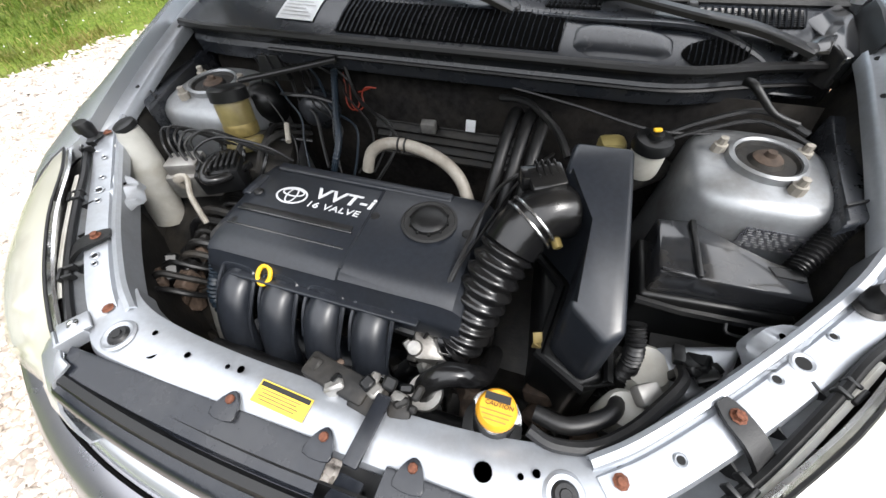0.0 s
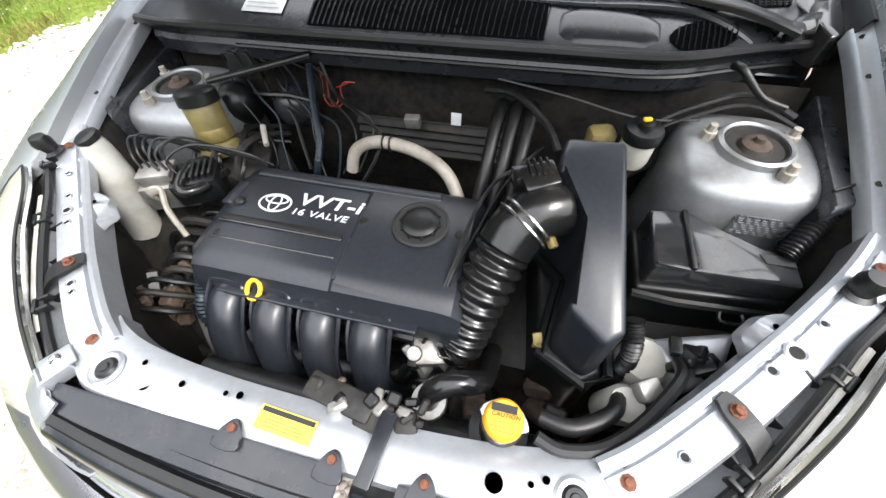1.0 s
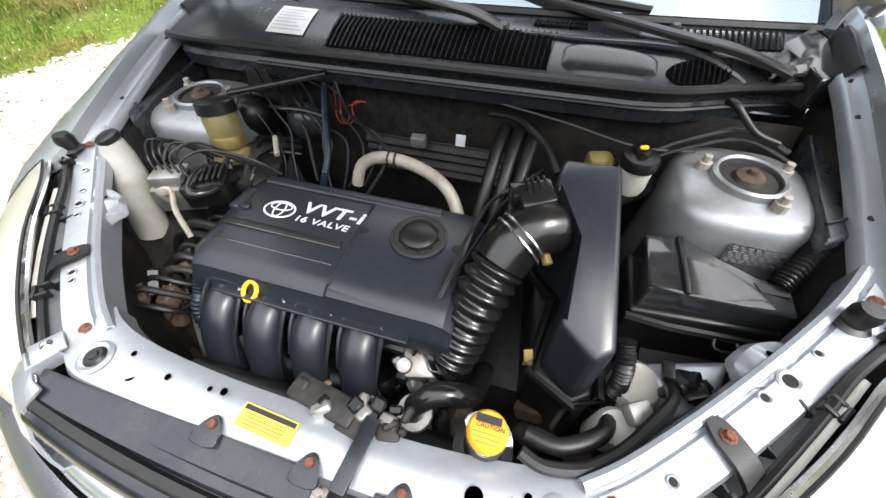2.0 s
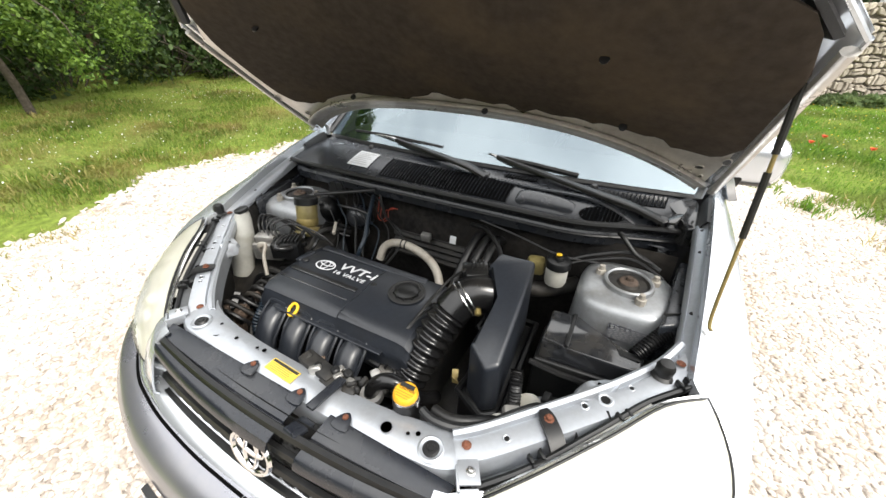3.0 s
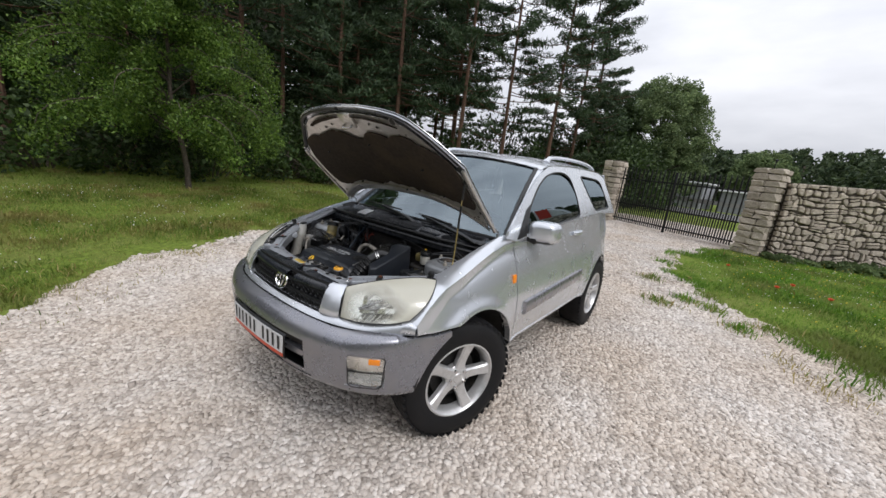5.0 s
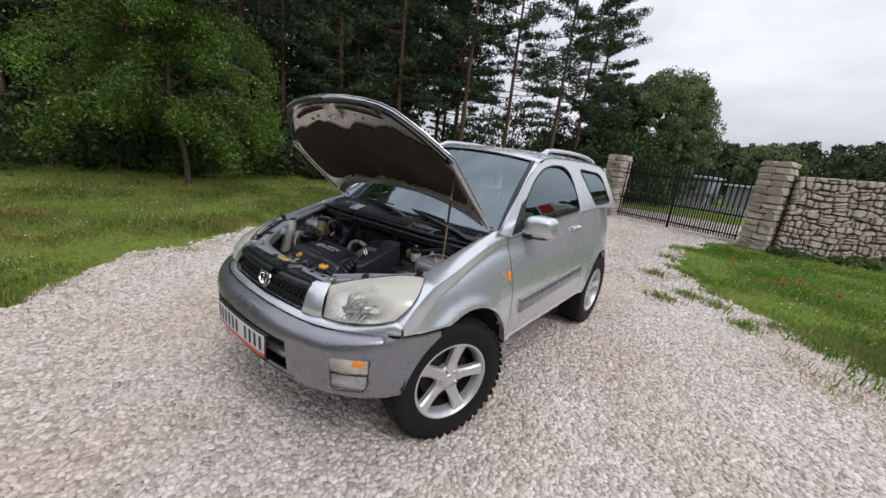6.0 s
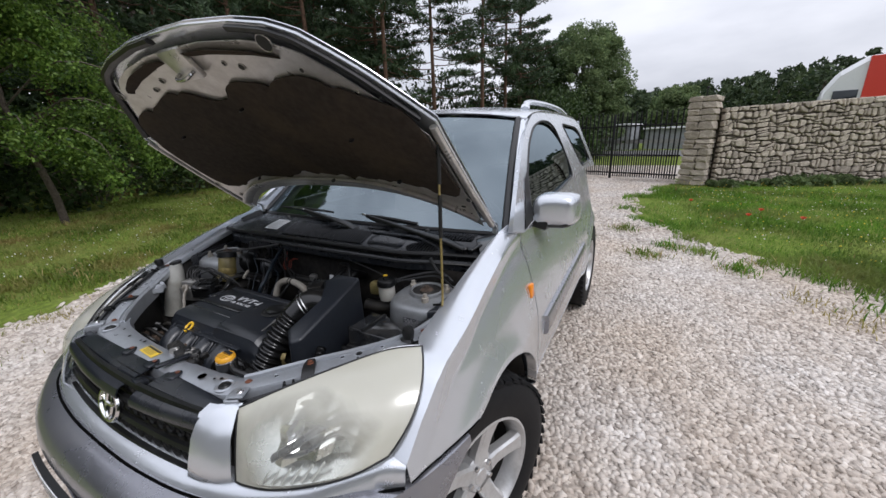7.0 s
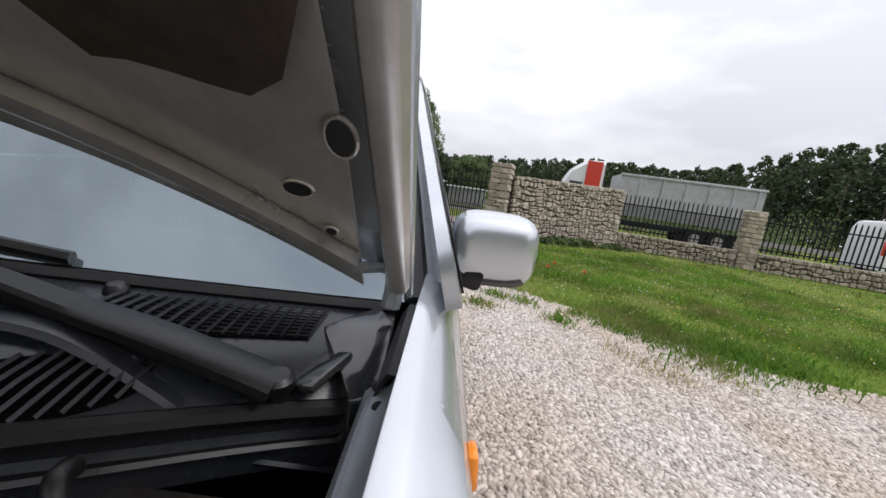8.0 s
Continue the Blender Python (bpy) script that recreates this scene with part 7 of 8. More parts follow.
def right_x(y):
    return lerp_table(R_EDGE, y) + wob(y, 4) + 0.16 * max(0.0, min(1.0, (6.5 - y) / 2))


rows = []
for y in steps(-9, 18, 270):
    a, b = left_x(y), right_x(y)
    rows.append([(a + (b - a) * t, y, 0.006) for t in steps(0, 1, 12)])
single("gravel_drive", grid(rows), GRAVEL, "pale limestone gravel driveway", "driveway", "structure")

rng = np.random.default_rng(7)


def scatter(n, x0, x1, y0, y1, keep):
    """Random ground places that keep() accepts."""
    p = np.column_stack((rng.uniform(x0, x1, n), rng.uniform(y0, y1, n)))
    return p[np.array([keep(a, b) for a, b in p], dtype=bool)] if n else p


def many(name, pts, base, faces, sizes, flat, material, label, category, tilt=0.5, sink=0.25, jitter=0.25):
    """One mesh of many small pieces, each turned, sized and warped at random."""
    base, faces = np.array(base, dtype=float), np.array(faces, dtype=int)
    n, k = len(pts), len(base)
    ang = rng.uniform(0, 2 * np.pi, n)
    ca, sa = np.cos(ang), np.sin(ang)
    v = base[None, :, :] * (1 + rng.uniform(-jitter, jitter, (n, k, 3)))
    v = v * np.column_stack((sizes * rng.uniform(0.85, 1.25, n), sizes * rng.uniform(0.75, 1.0, n), sizes * flat * rng.uniform(0.7, 1.2, n)))[:, None, :]
    tx, ty = rng.uniform(-tilt, tilt, (2, n))
    z = v[:, :, 2] + v[:, :, 0] * tx[:, None] + v[:, :, 1] * ty[:, None]
    x = v[:, :, 0] * ca[:, None] - v[:, :, 1] * sa[:, None] + pts[:, 0:1]
    y = v[:, :, 0] * sa[:, None] + v[:, :, 1] * ca[:, None] + pts[:, 1:2]
    z = z + (sizes * flat * (0.5 - sink))[:, None] + 0.006
    co = np.stack((x, y, z), axis=2).reshape(-1, 3)
    fc = (faces[None, :, :] + (np.arange(n) * k)[:, None, None]).reshape(-1, faces.shape[1])
    me = bpy.data.meshes.new(name)
    me.vertices.add(len(co))
    me.vertices.foreach_set("co", co.ravel())
    me.loops.add(fc.size)
    me.loops.foreach_set("vertex_index", fc.ravel())
    me.polygons.add(len(fc))
    me.polygons.foreach_set("loop_start", np.arange(0, fc.size, fc.shape[1]))
    me.update(calc_edges=True)
    me.materials.append(material)
    ob = new(name, me)
    return tagged(ob, label, category, "", "stuff")


ico = bmesh.new()
bmesh.ops.create_icosphere(ico, subdivisions=1, radius=0.5)
ICO_V = [tuple(v.co) for v in ico.verts]
ICO_F = [[v.index for v in f.verts] for f in ico.faces]
ico.free()
BLOCK_V = [(-0.56, -0.42, -0.4), (0.5, -0.5, -0.4), (0.58, 0.46, -0.4), (-0.42, 0.5, -0.4), (-0.48, -0.34, 0.42), (0.40, -0.42, 0.36), (0.46, 0.38, 0.44), (-0.34, 0.42, 0.34)]
BLOCK_F = [(0, 1, 5, 4), (1, 2, 6, 5), (2, 3, 7, 6), (3, 0, 4, 7), (4, 5, 6, 7)]


def on_gravel(x, y):
    return left_x(y) - 0.1 < x < right_x(y) + 0.1 and not (abs(x) < 0.62 and 0.2 < y < 2.2)


gap = 0.0255
gx, gy = np.meshgrid(np.arange(-3.6, 4.6, gap), np.arange(-3.3, 4.4, gap))
gx = gx + 0.5 * gap * (np.arange(gx.shape[0]) % 2)[:, None]
near = np.column_stack((gx.ravel(), gy.ravel())) + rng.uniform(-0.42, 0.42, (gx.size, 2)) * gap
near = near[np.array([on_gravel(a, b) for a, b in near], dtype=bool)]
many("gravel", near, BLOCK_V, BLOCK_F, gap * (0.78 + 0.66 * rng.beta(1.6, 2.2, len(near))), 0.42, STONES, "loose pale limestone gravel", "gravel", tilt=0.30, jitter=0.34)
top = scatter(4200, -4.4, 5.2, -3.6, 4.8, on_gravel)
many("gravel", top, BLOCK_V, BLOCK_F, rng.uniform(0.026, 0.042, len(top)), 0.42, STONES, "larger loose limestone pieces", "gravel", tilt=0.35, sink=0.0, jitter=0.34)
far = scatter(70000, -4.4, 8.0, -6.0, 14.0, lambda x, y: on_gravel(x, y) and not (-3.6 < x < 4.6 and -3.3 < y < 4.4))
many("gravel", far, BLOCK_V, BLOCK_F, rng.uniform(0.024, 0.046, len(far)), 0.5, STONES, "loose pale limestone gravel", "gravel", tilt=0.6)

GRASS = leaf_mat("grass_blades", (0.066, 0.128, 0.014), (0.205, 0.270, 0.042), 0.6, 0.4, (0.235, 0.178, 0.066), 0.75)
GRASS_DRY = leaf_mat("dry_grass_blades", (0.22, 0.20, 0.05), (0.42, 0.34, 0.15), 0.7, 0.3)
GRASS_G = leaf_mat("lush_grass_blades", (0.052, 0.150, 0.012), (0.200, 0.335, 0.040), 0.6, 0.45, (0.19, 0.215, 0.06), 1.1)
WHITE_F = mat("white_petals", (0.75, 0.75, 0.72), 0.6, vary=0.05)
YELLOW_F = mat("yellow_petals", (0.70, 0.52, 0.04), 0.6, vary=0.05)
POPPY = mat("poppy_petals", (0.70, 0.07, 0.015), 0.5, vary=0.1)
BLADE_V = [(-0.055, 0, 0.0), (0.055, 0, 0.0), (0.042, 0.22, 0.5), (-0.036, 0.22, 0.5), (0.0, 0.62, 0.80)]
BLADE_F3 = [(0, 1, 2), (0, 2, 3), (3, 2, 4)]


def off_gravel(x, y):
    d = max(left_x(y) - x, x - right_x(y))
    return d > -0.26 + 0.62 * (noise.noise((x * 1.9, y * 1.9, 5)) + 0.35) + 0.16 * rng.random()


def blades(name, n, x0, x1, y0, y1, h0, h1, material, keep=off_gravel):
    p = scatter(n, x0, x1, y0, y1, keep)
    tall = np.array([0.85 + 0.9 * max(-0.4, noise.noise((a * 0.9, b * 0.9, 2)) + 0.6 * noise.noise((a * 3.1, b * 3.1, 7))) for a, b in p])
    many(name, p, BLADE_V, BLADE_F3, rng.uniform(h0, h1, len(p)) * tall, 1.0, material, "short meadow grass with clover", "grass", tilt=0.45, sink=0.5)


blades("grass", 95000, -9.0, -2.2, -2.5, 5.5, 0.025, 0.07, GRASS)
blades("grass", 45000, -15.0, -4.0, -4.5, 12.0, 0.05, 0.12, GRASS)
blades("dry_grass", 15000, -10.0, -2.2, -2.5, 6.5, 0.03, 0.09, GRASS_DRY)
blades("grass", 110000, 0.8, 9.0, 2.3, 11.0, 0.035, 0.10, GRASS_G)
blades("grass", 45000, 3.0, 17.0, 2.4, 14.0, 0.04, 0.10, GRASS_G)
blades("dry_grass", 1500, 1.0, 12.0, 2.6, 12.0, 0.06, 0.14, GRASS_DRY)


def tufts(n, spots, spread, h0, h1, material):
    pts = np.concatenate([np.column_stack((rng.normal(x, spread, n), rng.normal(y, spread, n))) for x, y in spots])
    many("grass_tuft", pts, BLADE_V, BLADE_F3, rng.uniform(h0, h1, len(pts)), 1.0, material, "grass tufts growing through the gravel", "grass", tilt=0.6, sink=0.5)


tufts(130, [(0.95, 6.95), (1.0, 5.2), (1.30, 3.94), (1.55, 4.4), (1.8, 4.9), (1.86, 4.25), (2.15, 3.72), (2.45, 4.05), (2.68, 3.78), (2.82, 3.62), (3.06, 3.46)], 0.09, 0.04, 0.12, GRASS_G)
tufts(60, [(1.2, 3.98), (1.42, 3.90), (2.1, 3.68), (2.47, 3.05), (2.64, 2.81), (2.83, 2.65), (0.92, 5.3), (1.62, 4.35), (2.3, 3.95), (3.3, 2.7)], 0.10, 0.03, 0.09, GRASS_DRY)
tufts(26, [(-2.65, -0.72), (-3.2, 0.1), (-2.35, -0.95), (-2.9, -0.3), (-2.5, -1.1), (-3.0, -0.1), (-3.45, 0.3), (-2.2, -1.3)], 0.16, 0.02, 0.06, GRASS_DRY)
tufts(26, [(-2.8, -0.55), (-3.3, 0.05), (-2.45, -1.0), (-3.6, 0.5), (-2.1, -1.5)], 0.16, 0.02, 0.06, GRASS)
tufts(1000, [(3.45, 3.25), (4.2, 3.3), (3.15, 4.1)], 0.26, 0.05, 0.13, GRASS_G)
fl = scatter(900, -10, -3, -2, 6, lambda x, y: x < left_x(y) - 0.3 and math.sin(1.3 * x + 0.5) * math.sin(1.1 * y + x * 0.4) > rng.uniform(-0.5, 0.6))
fl = np.concatenate((fl, scatter(1300, 1.5, 12, 3.0, 12, lambda x, y: x > right_x(y) + 0.4)))
o = many("clover_flowers", fl, ICO_V, ICO_F, rng.uniform(0.008, 0.020, len(fl)), 0.8, WHITE_F, "small white clover flowers in the grass", "flower")
o.location.z = 0.06
fl = scatter(1100, 2.0, 14, 3.5, 13, lambda x, y: x > right_x(y) + 0.4)
o = many("yellow_flowers", fl, ICO_V, ICO_F, rng.uniform(0.009, 0.022, len(fl)), 0.8, YELLOW_F, "small yellow meadow flowers", "flower")
o.location.z = 0.09


def poppy(x, y, h):
    t = thing("poppy", (x, y, 0), "red poppy on a thin green stem in the grass", "flower", "poppies")
    part("stem", tube([(x, y, 0), (x + 0.01, y, h * 0.5), (x + 0.02, y + 0.01, h)], 0.003, 5, 3), GRASS, t)
    bm = bmesh.new()
    for k in range(4):
        a = k * math.pi / 2
        grid([[(x + 0.02 + r * math.cos(a + w), y + 0.01 + r * math.sin(a + w), h + hh) for w in (-0.7, 0, 0.7)] for r, hh in ((0.004, 0.0), (0.025, 0.012), (0.036, 0.034))], bm=bm)
    part("petals", bm, POPPY, t)


for x, y, h in ((2.55, 5.75, 0.22), (2.75, 6.05, 0.25), (1.95, 6.9, 0.22), (3.1, 5.6, 0.24)):
    poppy(x, y, h)

# ---- trees ----
BARK = mat("grey_brown_bark", (0.085, 0.068, 0.052), 0.9, vary=0.4, scale=20, bump=0.8, bump_scale=30, distance=0.02)
BARK_RED = mat("pine_bark", (0.105, 0.058, 0.036), 0.9, vary=0.4, scale=14, bump=0.8, bump_scale=25, distance=0.02)
LEAF_B = leaf_mat("birch_leaves", (0.034, 0.084, 0.012), (0.205, 0.310, 0.060), 0.45, 0.42)
LEAF_D = leaf_mat("broad_leaves", (0.016, 0.036, 0.010), (0.060, 0.094, 0.026), 0.55, 0.2)
LEAF_P = leaf_mat("pine_needles", (0.021, 0.042, 0.019), (0.074, 0.112, 0.051), 0.6, 0.2)
LEAF_FAR = leaf_mat("far_forest_leaves", (0.030, 0.052, 0.026), (0.080, 0.108, 0.048), 0.7, 0.25)
# paler green, with the haze of distance mixed into the leaf colour
LEAF_F = leaf_mat("hazy_far_leaves", (0.085, 0.132, 0.054), (0.200, 0.255, 0.108), 0.7, 0.35)


def leaf_cloud(centres, radii, per, size, drop=0.0, shape=(1, 1, 1), long=1.0):
    """Points of small leaf quads round the given clump centres."""
    c = np.repeat(np.array(centres, dtype=float), per, axis=0)
    r = np.repeat(np.array(radii, dtype=float), per)
    d = rng.normal(0, 1, (len(c), 3))
    d /= np.linalg.norm(d, axis=1)[:, None]
    p = c + d * (r * rng.uniform(0.25, 1.0, len(c)) ** 0.6)[:, None] * np.array(shape)
    p[:, 2] -= drop * rng.random(len(c)) ** 2
    a, b = rng.normal(0, 1, (2, len(c), 3))
    a /= np.linalg.norm(a, axis=1)[:, None]
    b -= a * (a * b).sum(1)[:, None]
    b /= np.linalg.norm(b, axis=1)[:, None]
    s = (size * rng.uniform(0.6, 1.4, len(c)))[:, None]
    v = np.stack((p - a * s * long, p + b * s * 0.55, p + a * s * long, p - b * s * 0.55), axis=1).reshape(-1, 3)
    f = np.arange(len(v)).reshape(-1, 4)
    return v, f


def quads(name, v, f, material, parent):
    me = bpy.data.meshes.new(name)
    me.vertices.add(len(v))
    me.vertices.foreach_set("co", (v - np.array(ORG[parent])).ravel())
    me.loops.add(f.size)
    me.loops.foreach_set("vertex_index", f.ravel())
    me.polygons.add(len(f))
    me.polygons.foreach_set("loop_start", np.arange(0, f.size, 4))
    me.update(calc_edges=True)
    me.materials.append(material)
    ob = new(name, me)
    ob.parent = parent
    ORG[ob] = ORG[parent]
    return ob


def birch(x, y, h):
    t = thing("birch_tree", (x, y, 0), "birch with hanging leafy branches standing on the lawn", "tree")
    stem = lambda z: Vector((x - 0.12 * z / h, y - 0.62 * (z / h) ** 0.8 + 0.06 * math.sin(z * 2.1), z))
    trunk = tube([stem(max(0.0, z)) + Vector((0, 0, min(0, z))) for z in (-0.1, 0.12, 0.6, 1.3, 2.2, 3.4, 4.8, 6.4, h)], lambda q: 0.072 * (1 - q) ** 0.8 + 0.008 + 0.05 * max(0, 0.04 - q), 10, 4)
    cs, rs = [], []
    for k in range(112):
        a, z0 = rng.uniform(0, 2 * np.pi), h * (0.14 + 0.80 * rng.random() ** 1.15)
        ln = (1 - 1.05 * abs(z0 / h - 0.27)) * rng.uniform(0.8, 2.75) * (h / 8.6)
        dx, dy_ = math.cos(a) * ln, math.sin(a) * ln
        p0 = stem(z0)
        p1 = p0 + Vector((dx * 0.5, dy_ * 0.5, 0.30 * ln))
        p2 = p0 + Vector((dx, dy_, 0.16 * ln))
        p3 = p0 + Vector((dx * 1.12, dy_ * 1.12, -0.10 * ln))
        tube([p0, p1, p2, p3], lambda q: 0.020 * (1 - q) + 0.003, 4, 3, trunk)
        for q in smooth_path([p0, p1, p2, p3], 4)[3:]:
            cs.append((q.x, q.y, q.z - 0.06))
            rs.append(rng.uniform(0.16, 0.40))
    part("trunk", trunk, BARK, t)
    v, f = leaf_cloud(cs, rs, 96, 0.036, drop=0.42, shape=(1.05, 1.05, 0.55))
    quads("crown", v, f, LEAF_B, t)
    return t


birch(-9.7, 1.85, 8.6)


def broad(x, y, h, w, per, size, material, label):
    t = thing("broadleaf_tree", (x, y, 0), label, "tree")
    trunk = tube([(x, y, -0.1), (x + 0.1, y, h * 0.3), (x - 0.1, y + 0.1, h * 0.6), (x, y, h * 0.9)], lambda q: 0.03 * h * (1 - q) + 0.02, 8, 4)
    cs, rs = [], []
    for k in range(420):
        a, zz = rng.uniform(0, 2 * np.pi), rng.uniform(0.10, 1.0)
        lobe = 0.80 + 0.20 * noise.noise((1.6 * math.cos(a), 1.6 * math.sin(a), 3.0 * zz + x))
        rr = w * lobe * math.sqrt(max(0.03, 1 - (abs(zz - 0.46) / 0.58) ** 2)) * rng.random() ** 0.4
        q = (x + rr * math.cos(a), y + rr * math.sin(a), h * zz)
        cs.append(q)
        rs.append(rng.uniform(0.05, 0.14) * w)
        if k % 14 == 0:
            tube([(x, y, h * zz * 0.6), q], 0.012 * h / 3, 4, 2, trunk)
    part("trunk", trunk, BARK, t)
    v, f = leaf_cloud(cs, rs, per, size)
    quads("crown", v, f, material, t)
    return t


def pine(x, y, h, low, label, reach=1.0):
    t = thing("pine_tree", (x, y, 0), label, "tree")
    lean = rng.uniform(-0.3, 0.3)
    trunk = tube([(x, y, -0.1), (x + lean * 0.3, y, h * 0.4), (x + lean, y, h)], lambda q: 0.115 * (1 - q) + 0.025, 8, 4)
    cs, rs = [], []
    n = int(h * 5)
    for k in range(n):
        zz = low + (1 - low) * (k / n)
        a = rng.uniform(0, 2 * np.pi)
        ln = reach * (0.5 + 2.3 * (1 - zz) ** 0.7) * rng.uniform(0.6, 1.2)
        c0 = (x + lean * zz * zz, y, h * zz)
        q = (c0[0] + ln * math.cos(a), y + ln * math.sin(a), h * zz + 0.12 * ln)
        tube([c0, ((c0[0] + q[0]) / 2, (c0[1] + q[1]) / 2, h * zz - 0.05), q], 0.022, 4, 2, trunk)
        for s in (0.45, 0.7, 0.9, 1.05):
            cs.append((c0[0] + (q[0] - c0[0]) * s, c0[1] + (q[1] - c0[1]) * s, h * zz + 0.1 * ln * s))
            rs.append(rng.uniform(0.15, 0.40))
    part("trunk", trunk, BARK_RED, t)
    v, f = leaf_cloud(cs, rs, 50, 0.042, shape=(1.25, 1.25, 0.6), long=3.0)
    quads("crown", v, f, LEAF_P, t)
    return t


def bush(x, y, h, w, material, label):
    t = thing("bush", (x, y, 0), label, "bush")
    bm = bmesh.new()
    cs, rs = [], []
    for k in range(26):
        a, rr = rng.uniform(0, 2 * np.pi), w * math.sqrt(rng.random())
        z = h * rng.uniform(0.1, 1.0) * (1 - 0.45 * rr / w)
        q = (x + rr * math.cos(a), y + rr * math.sin(a), z)
        tube([(x + 0.2 * rr * math.cos(a), y + 0.2 * rr * math.sin(a), -0.05), ((x + q[0]) / 2, (y + q[1]) / 2, z * 0.6), q], 0.02, 4, 2, bm)
        cs.append(q)
        rs.append(rng.uniform(0.25, 0.45) * w * 0.7)
    part("stem", bm, BARK, t)
    v, f = leaf_cloud(cs, rs, 150, 0.075)
    quads("crown", v, f, material, t)
    return t


pines = [pine(-12.5, 8.5, 13, 0.22, "tall pine at the forest edge"), pine(-9.2, 13.0, 14, 0.25, "tall pine with a reddish trunk"), pine(-6.5, 17.5, 13, 0.35, "slender pine with open crown"), pine(-6.3, 20.5, 12.0, 0.06, "dark conifer with drooping branches", 1.2)]
spots = [(-15.5, 2.0), (-14.0, 5.0), (-16.5, 8.0), (-14.5, 11.5), (-11.5, 11.0), (-12.5, 15.0), (-8.0, 15.2), (-6.0, 22.5), (-15.0, -1.0), (-17.5, 4.5), (-19, 11), (-16, 16), (-18.5, 0.5), (-16.0, -4.5), (-10.5, 14.2), (-13.2, 10.0), (-17.0, 13.5), (-14.0, 17.5), (-15.5, 20.5), (-20.5, 7.0), (-21.0, 2.5), (-18.5, 17.0), (-20.0, -3.0), (-22.0, 13.0)]
for k, (x, y) in enumerate(spots):
    src = pines[k % 3]
    copy_thing(src, pose(x, y, 0, 0, 0, 77 * k) @ Matrix.Diagonal((1, 1, 0.85 + 0.3 * ((k * 7) % 5) / 5, 1)))
b1 = bush(-13.0, 3.5, 3.2, 2.4, LEAF_D, "dark leafy undergrowth at the forest edge")
for k, (x, y) in enumerate(((-13.8, -0.5), (-13.5, 6.5), (-12.3, 9.5), (-10.8, 12.0), (-9.5, 15.0), (-8.0, 17.0), (-6.2, 19.5), (-14.5, 1.5), (-15.0, -4.0), (-14.6, 8.5), (-4.5, 21.5), (-11.8, 7.2))):
    copy_thing(b1, pose(x, y, 0, 0, 0, 51 * k))
for k, (x, y) in enumerate(((-3.5, 24.0), (-6.5, 22.0), (-9.0, 19.5), (-11.0, 17.0), (-8.0, 24.5), (-5.2, 25.0))):
    copy_thing(b1, pose(x, y, 0, 0, 0, 83 * k) @ Matrix.Diagonal((1.25, 1.25, 1.5 + 0.1 * (k % 3), 1)))
b3 = bush(5.0, 11.85, 0.26, 0.45, LEAF_F, "low weeds growing at the foot of the stone wall")
for k, (x, y) in enumerate(((3.5, 11.3), (4.2, 11.5), (5.6, 12.1), (6.2, 12.4), (6.9, 12.6), (4.6, 11.6), (7.4, 12.7), (3.0, 11.0))):
    copy_thing(b3, pose(x, y, 0, 0, 0, 67 * k) @ Matrix.Diagonal((1, 0.6, 0.45 + 0.2 * (k % 3), 1)))
broad(-3.6, 31.0, 8.9, 4.5, 200, 0.080, LEAF_F, "round broadleaf tree beyond the gate")
broad(-6.6, 27.0, 7.4, 3.0, 130, 0.080, LEAF_D, "broadleaf tree behind the pines")
broad(3.5, 44.0, 5.4, 3.4, 110, 0.10, LEAF_F, "low broadleaf tree across the road")
b2 = bush(9.5, 33.0, 2.5, 4.2, LEAF_F, "light green bushes across the road")
for k, (x, y) in enumerate(((15.5, 30.0), (21.0, 28.0), (26.5, 25.0), (14.0, 36.0), (31.0, 21.0), (6.0, 38.0), (35.0, 17.0))):
    copy_thing(b2, pose(x, y, 0, 0, 0, 63 * k) @ Matrix.Diagonal((1, 1, (1.1 if x > 15 else 0.52) + 0.08 * (k % 4), 1)))

# distant forest across the road, too far to count
cs, rs, tk = [], [], bmesh.new()
for k in range(900):
    az = rng.uniform(-14, 125)
    a = radians(az)
    r = rng.uniform(62, 84)
    rise = lerp_table([(-14, 6.2), (0, 6.0), (10, 6.7), (25, 7.8), (32, 7.3), (37, 7.9), (41, 9.8), (47, 11.0), (60, 11.4), (125, 9.5)], az)
    top = 1.2 + r * math.tan(radians(rise)) * (0.95 + 0.10 * noise.noise((a * 9, r * 0.05, 0))) * rng.uniform(0.80, 1.04)
    x, y = r * math.sin(a), r * math.cos(a)
    for j in range(7):
        s = (j + 0.4) / 7
        cs.append((x + rng.normal(0, 0.5), y + rng.normal(0, 0.5), top * (0.12 + 0.88 * s)))
        rs.append((2.2 * (1 - s) ** 0.85 + 0.28))
    if k % 4 == 0:
        tube([(x, y, 0), (x, y, top * 0.8)], 0.12, 4, 1, tk)
wood = tagged(new("far_forest"), "distant dark green forest across the road", "forest", "", "stuff")
ORG[wood] = Vector((0, 0, 0))
v, f = leaf_cloud(cs, rs, 34, 0.30)
quads("crowns", v, f, LEAF_FAR, wood)
part("trunks", tk, BARK, wood)

# dense forest behind the lawn, too thick to count
cs, rs, tk = [], [], bmesh.new()
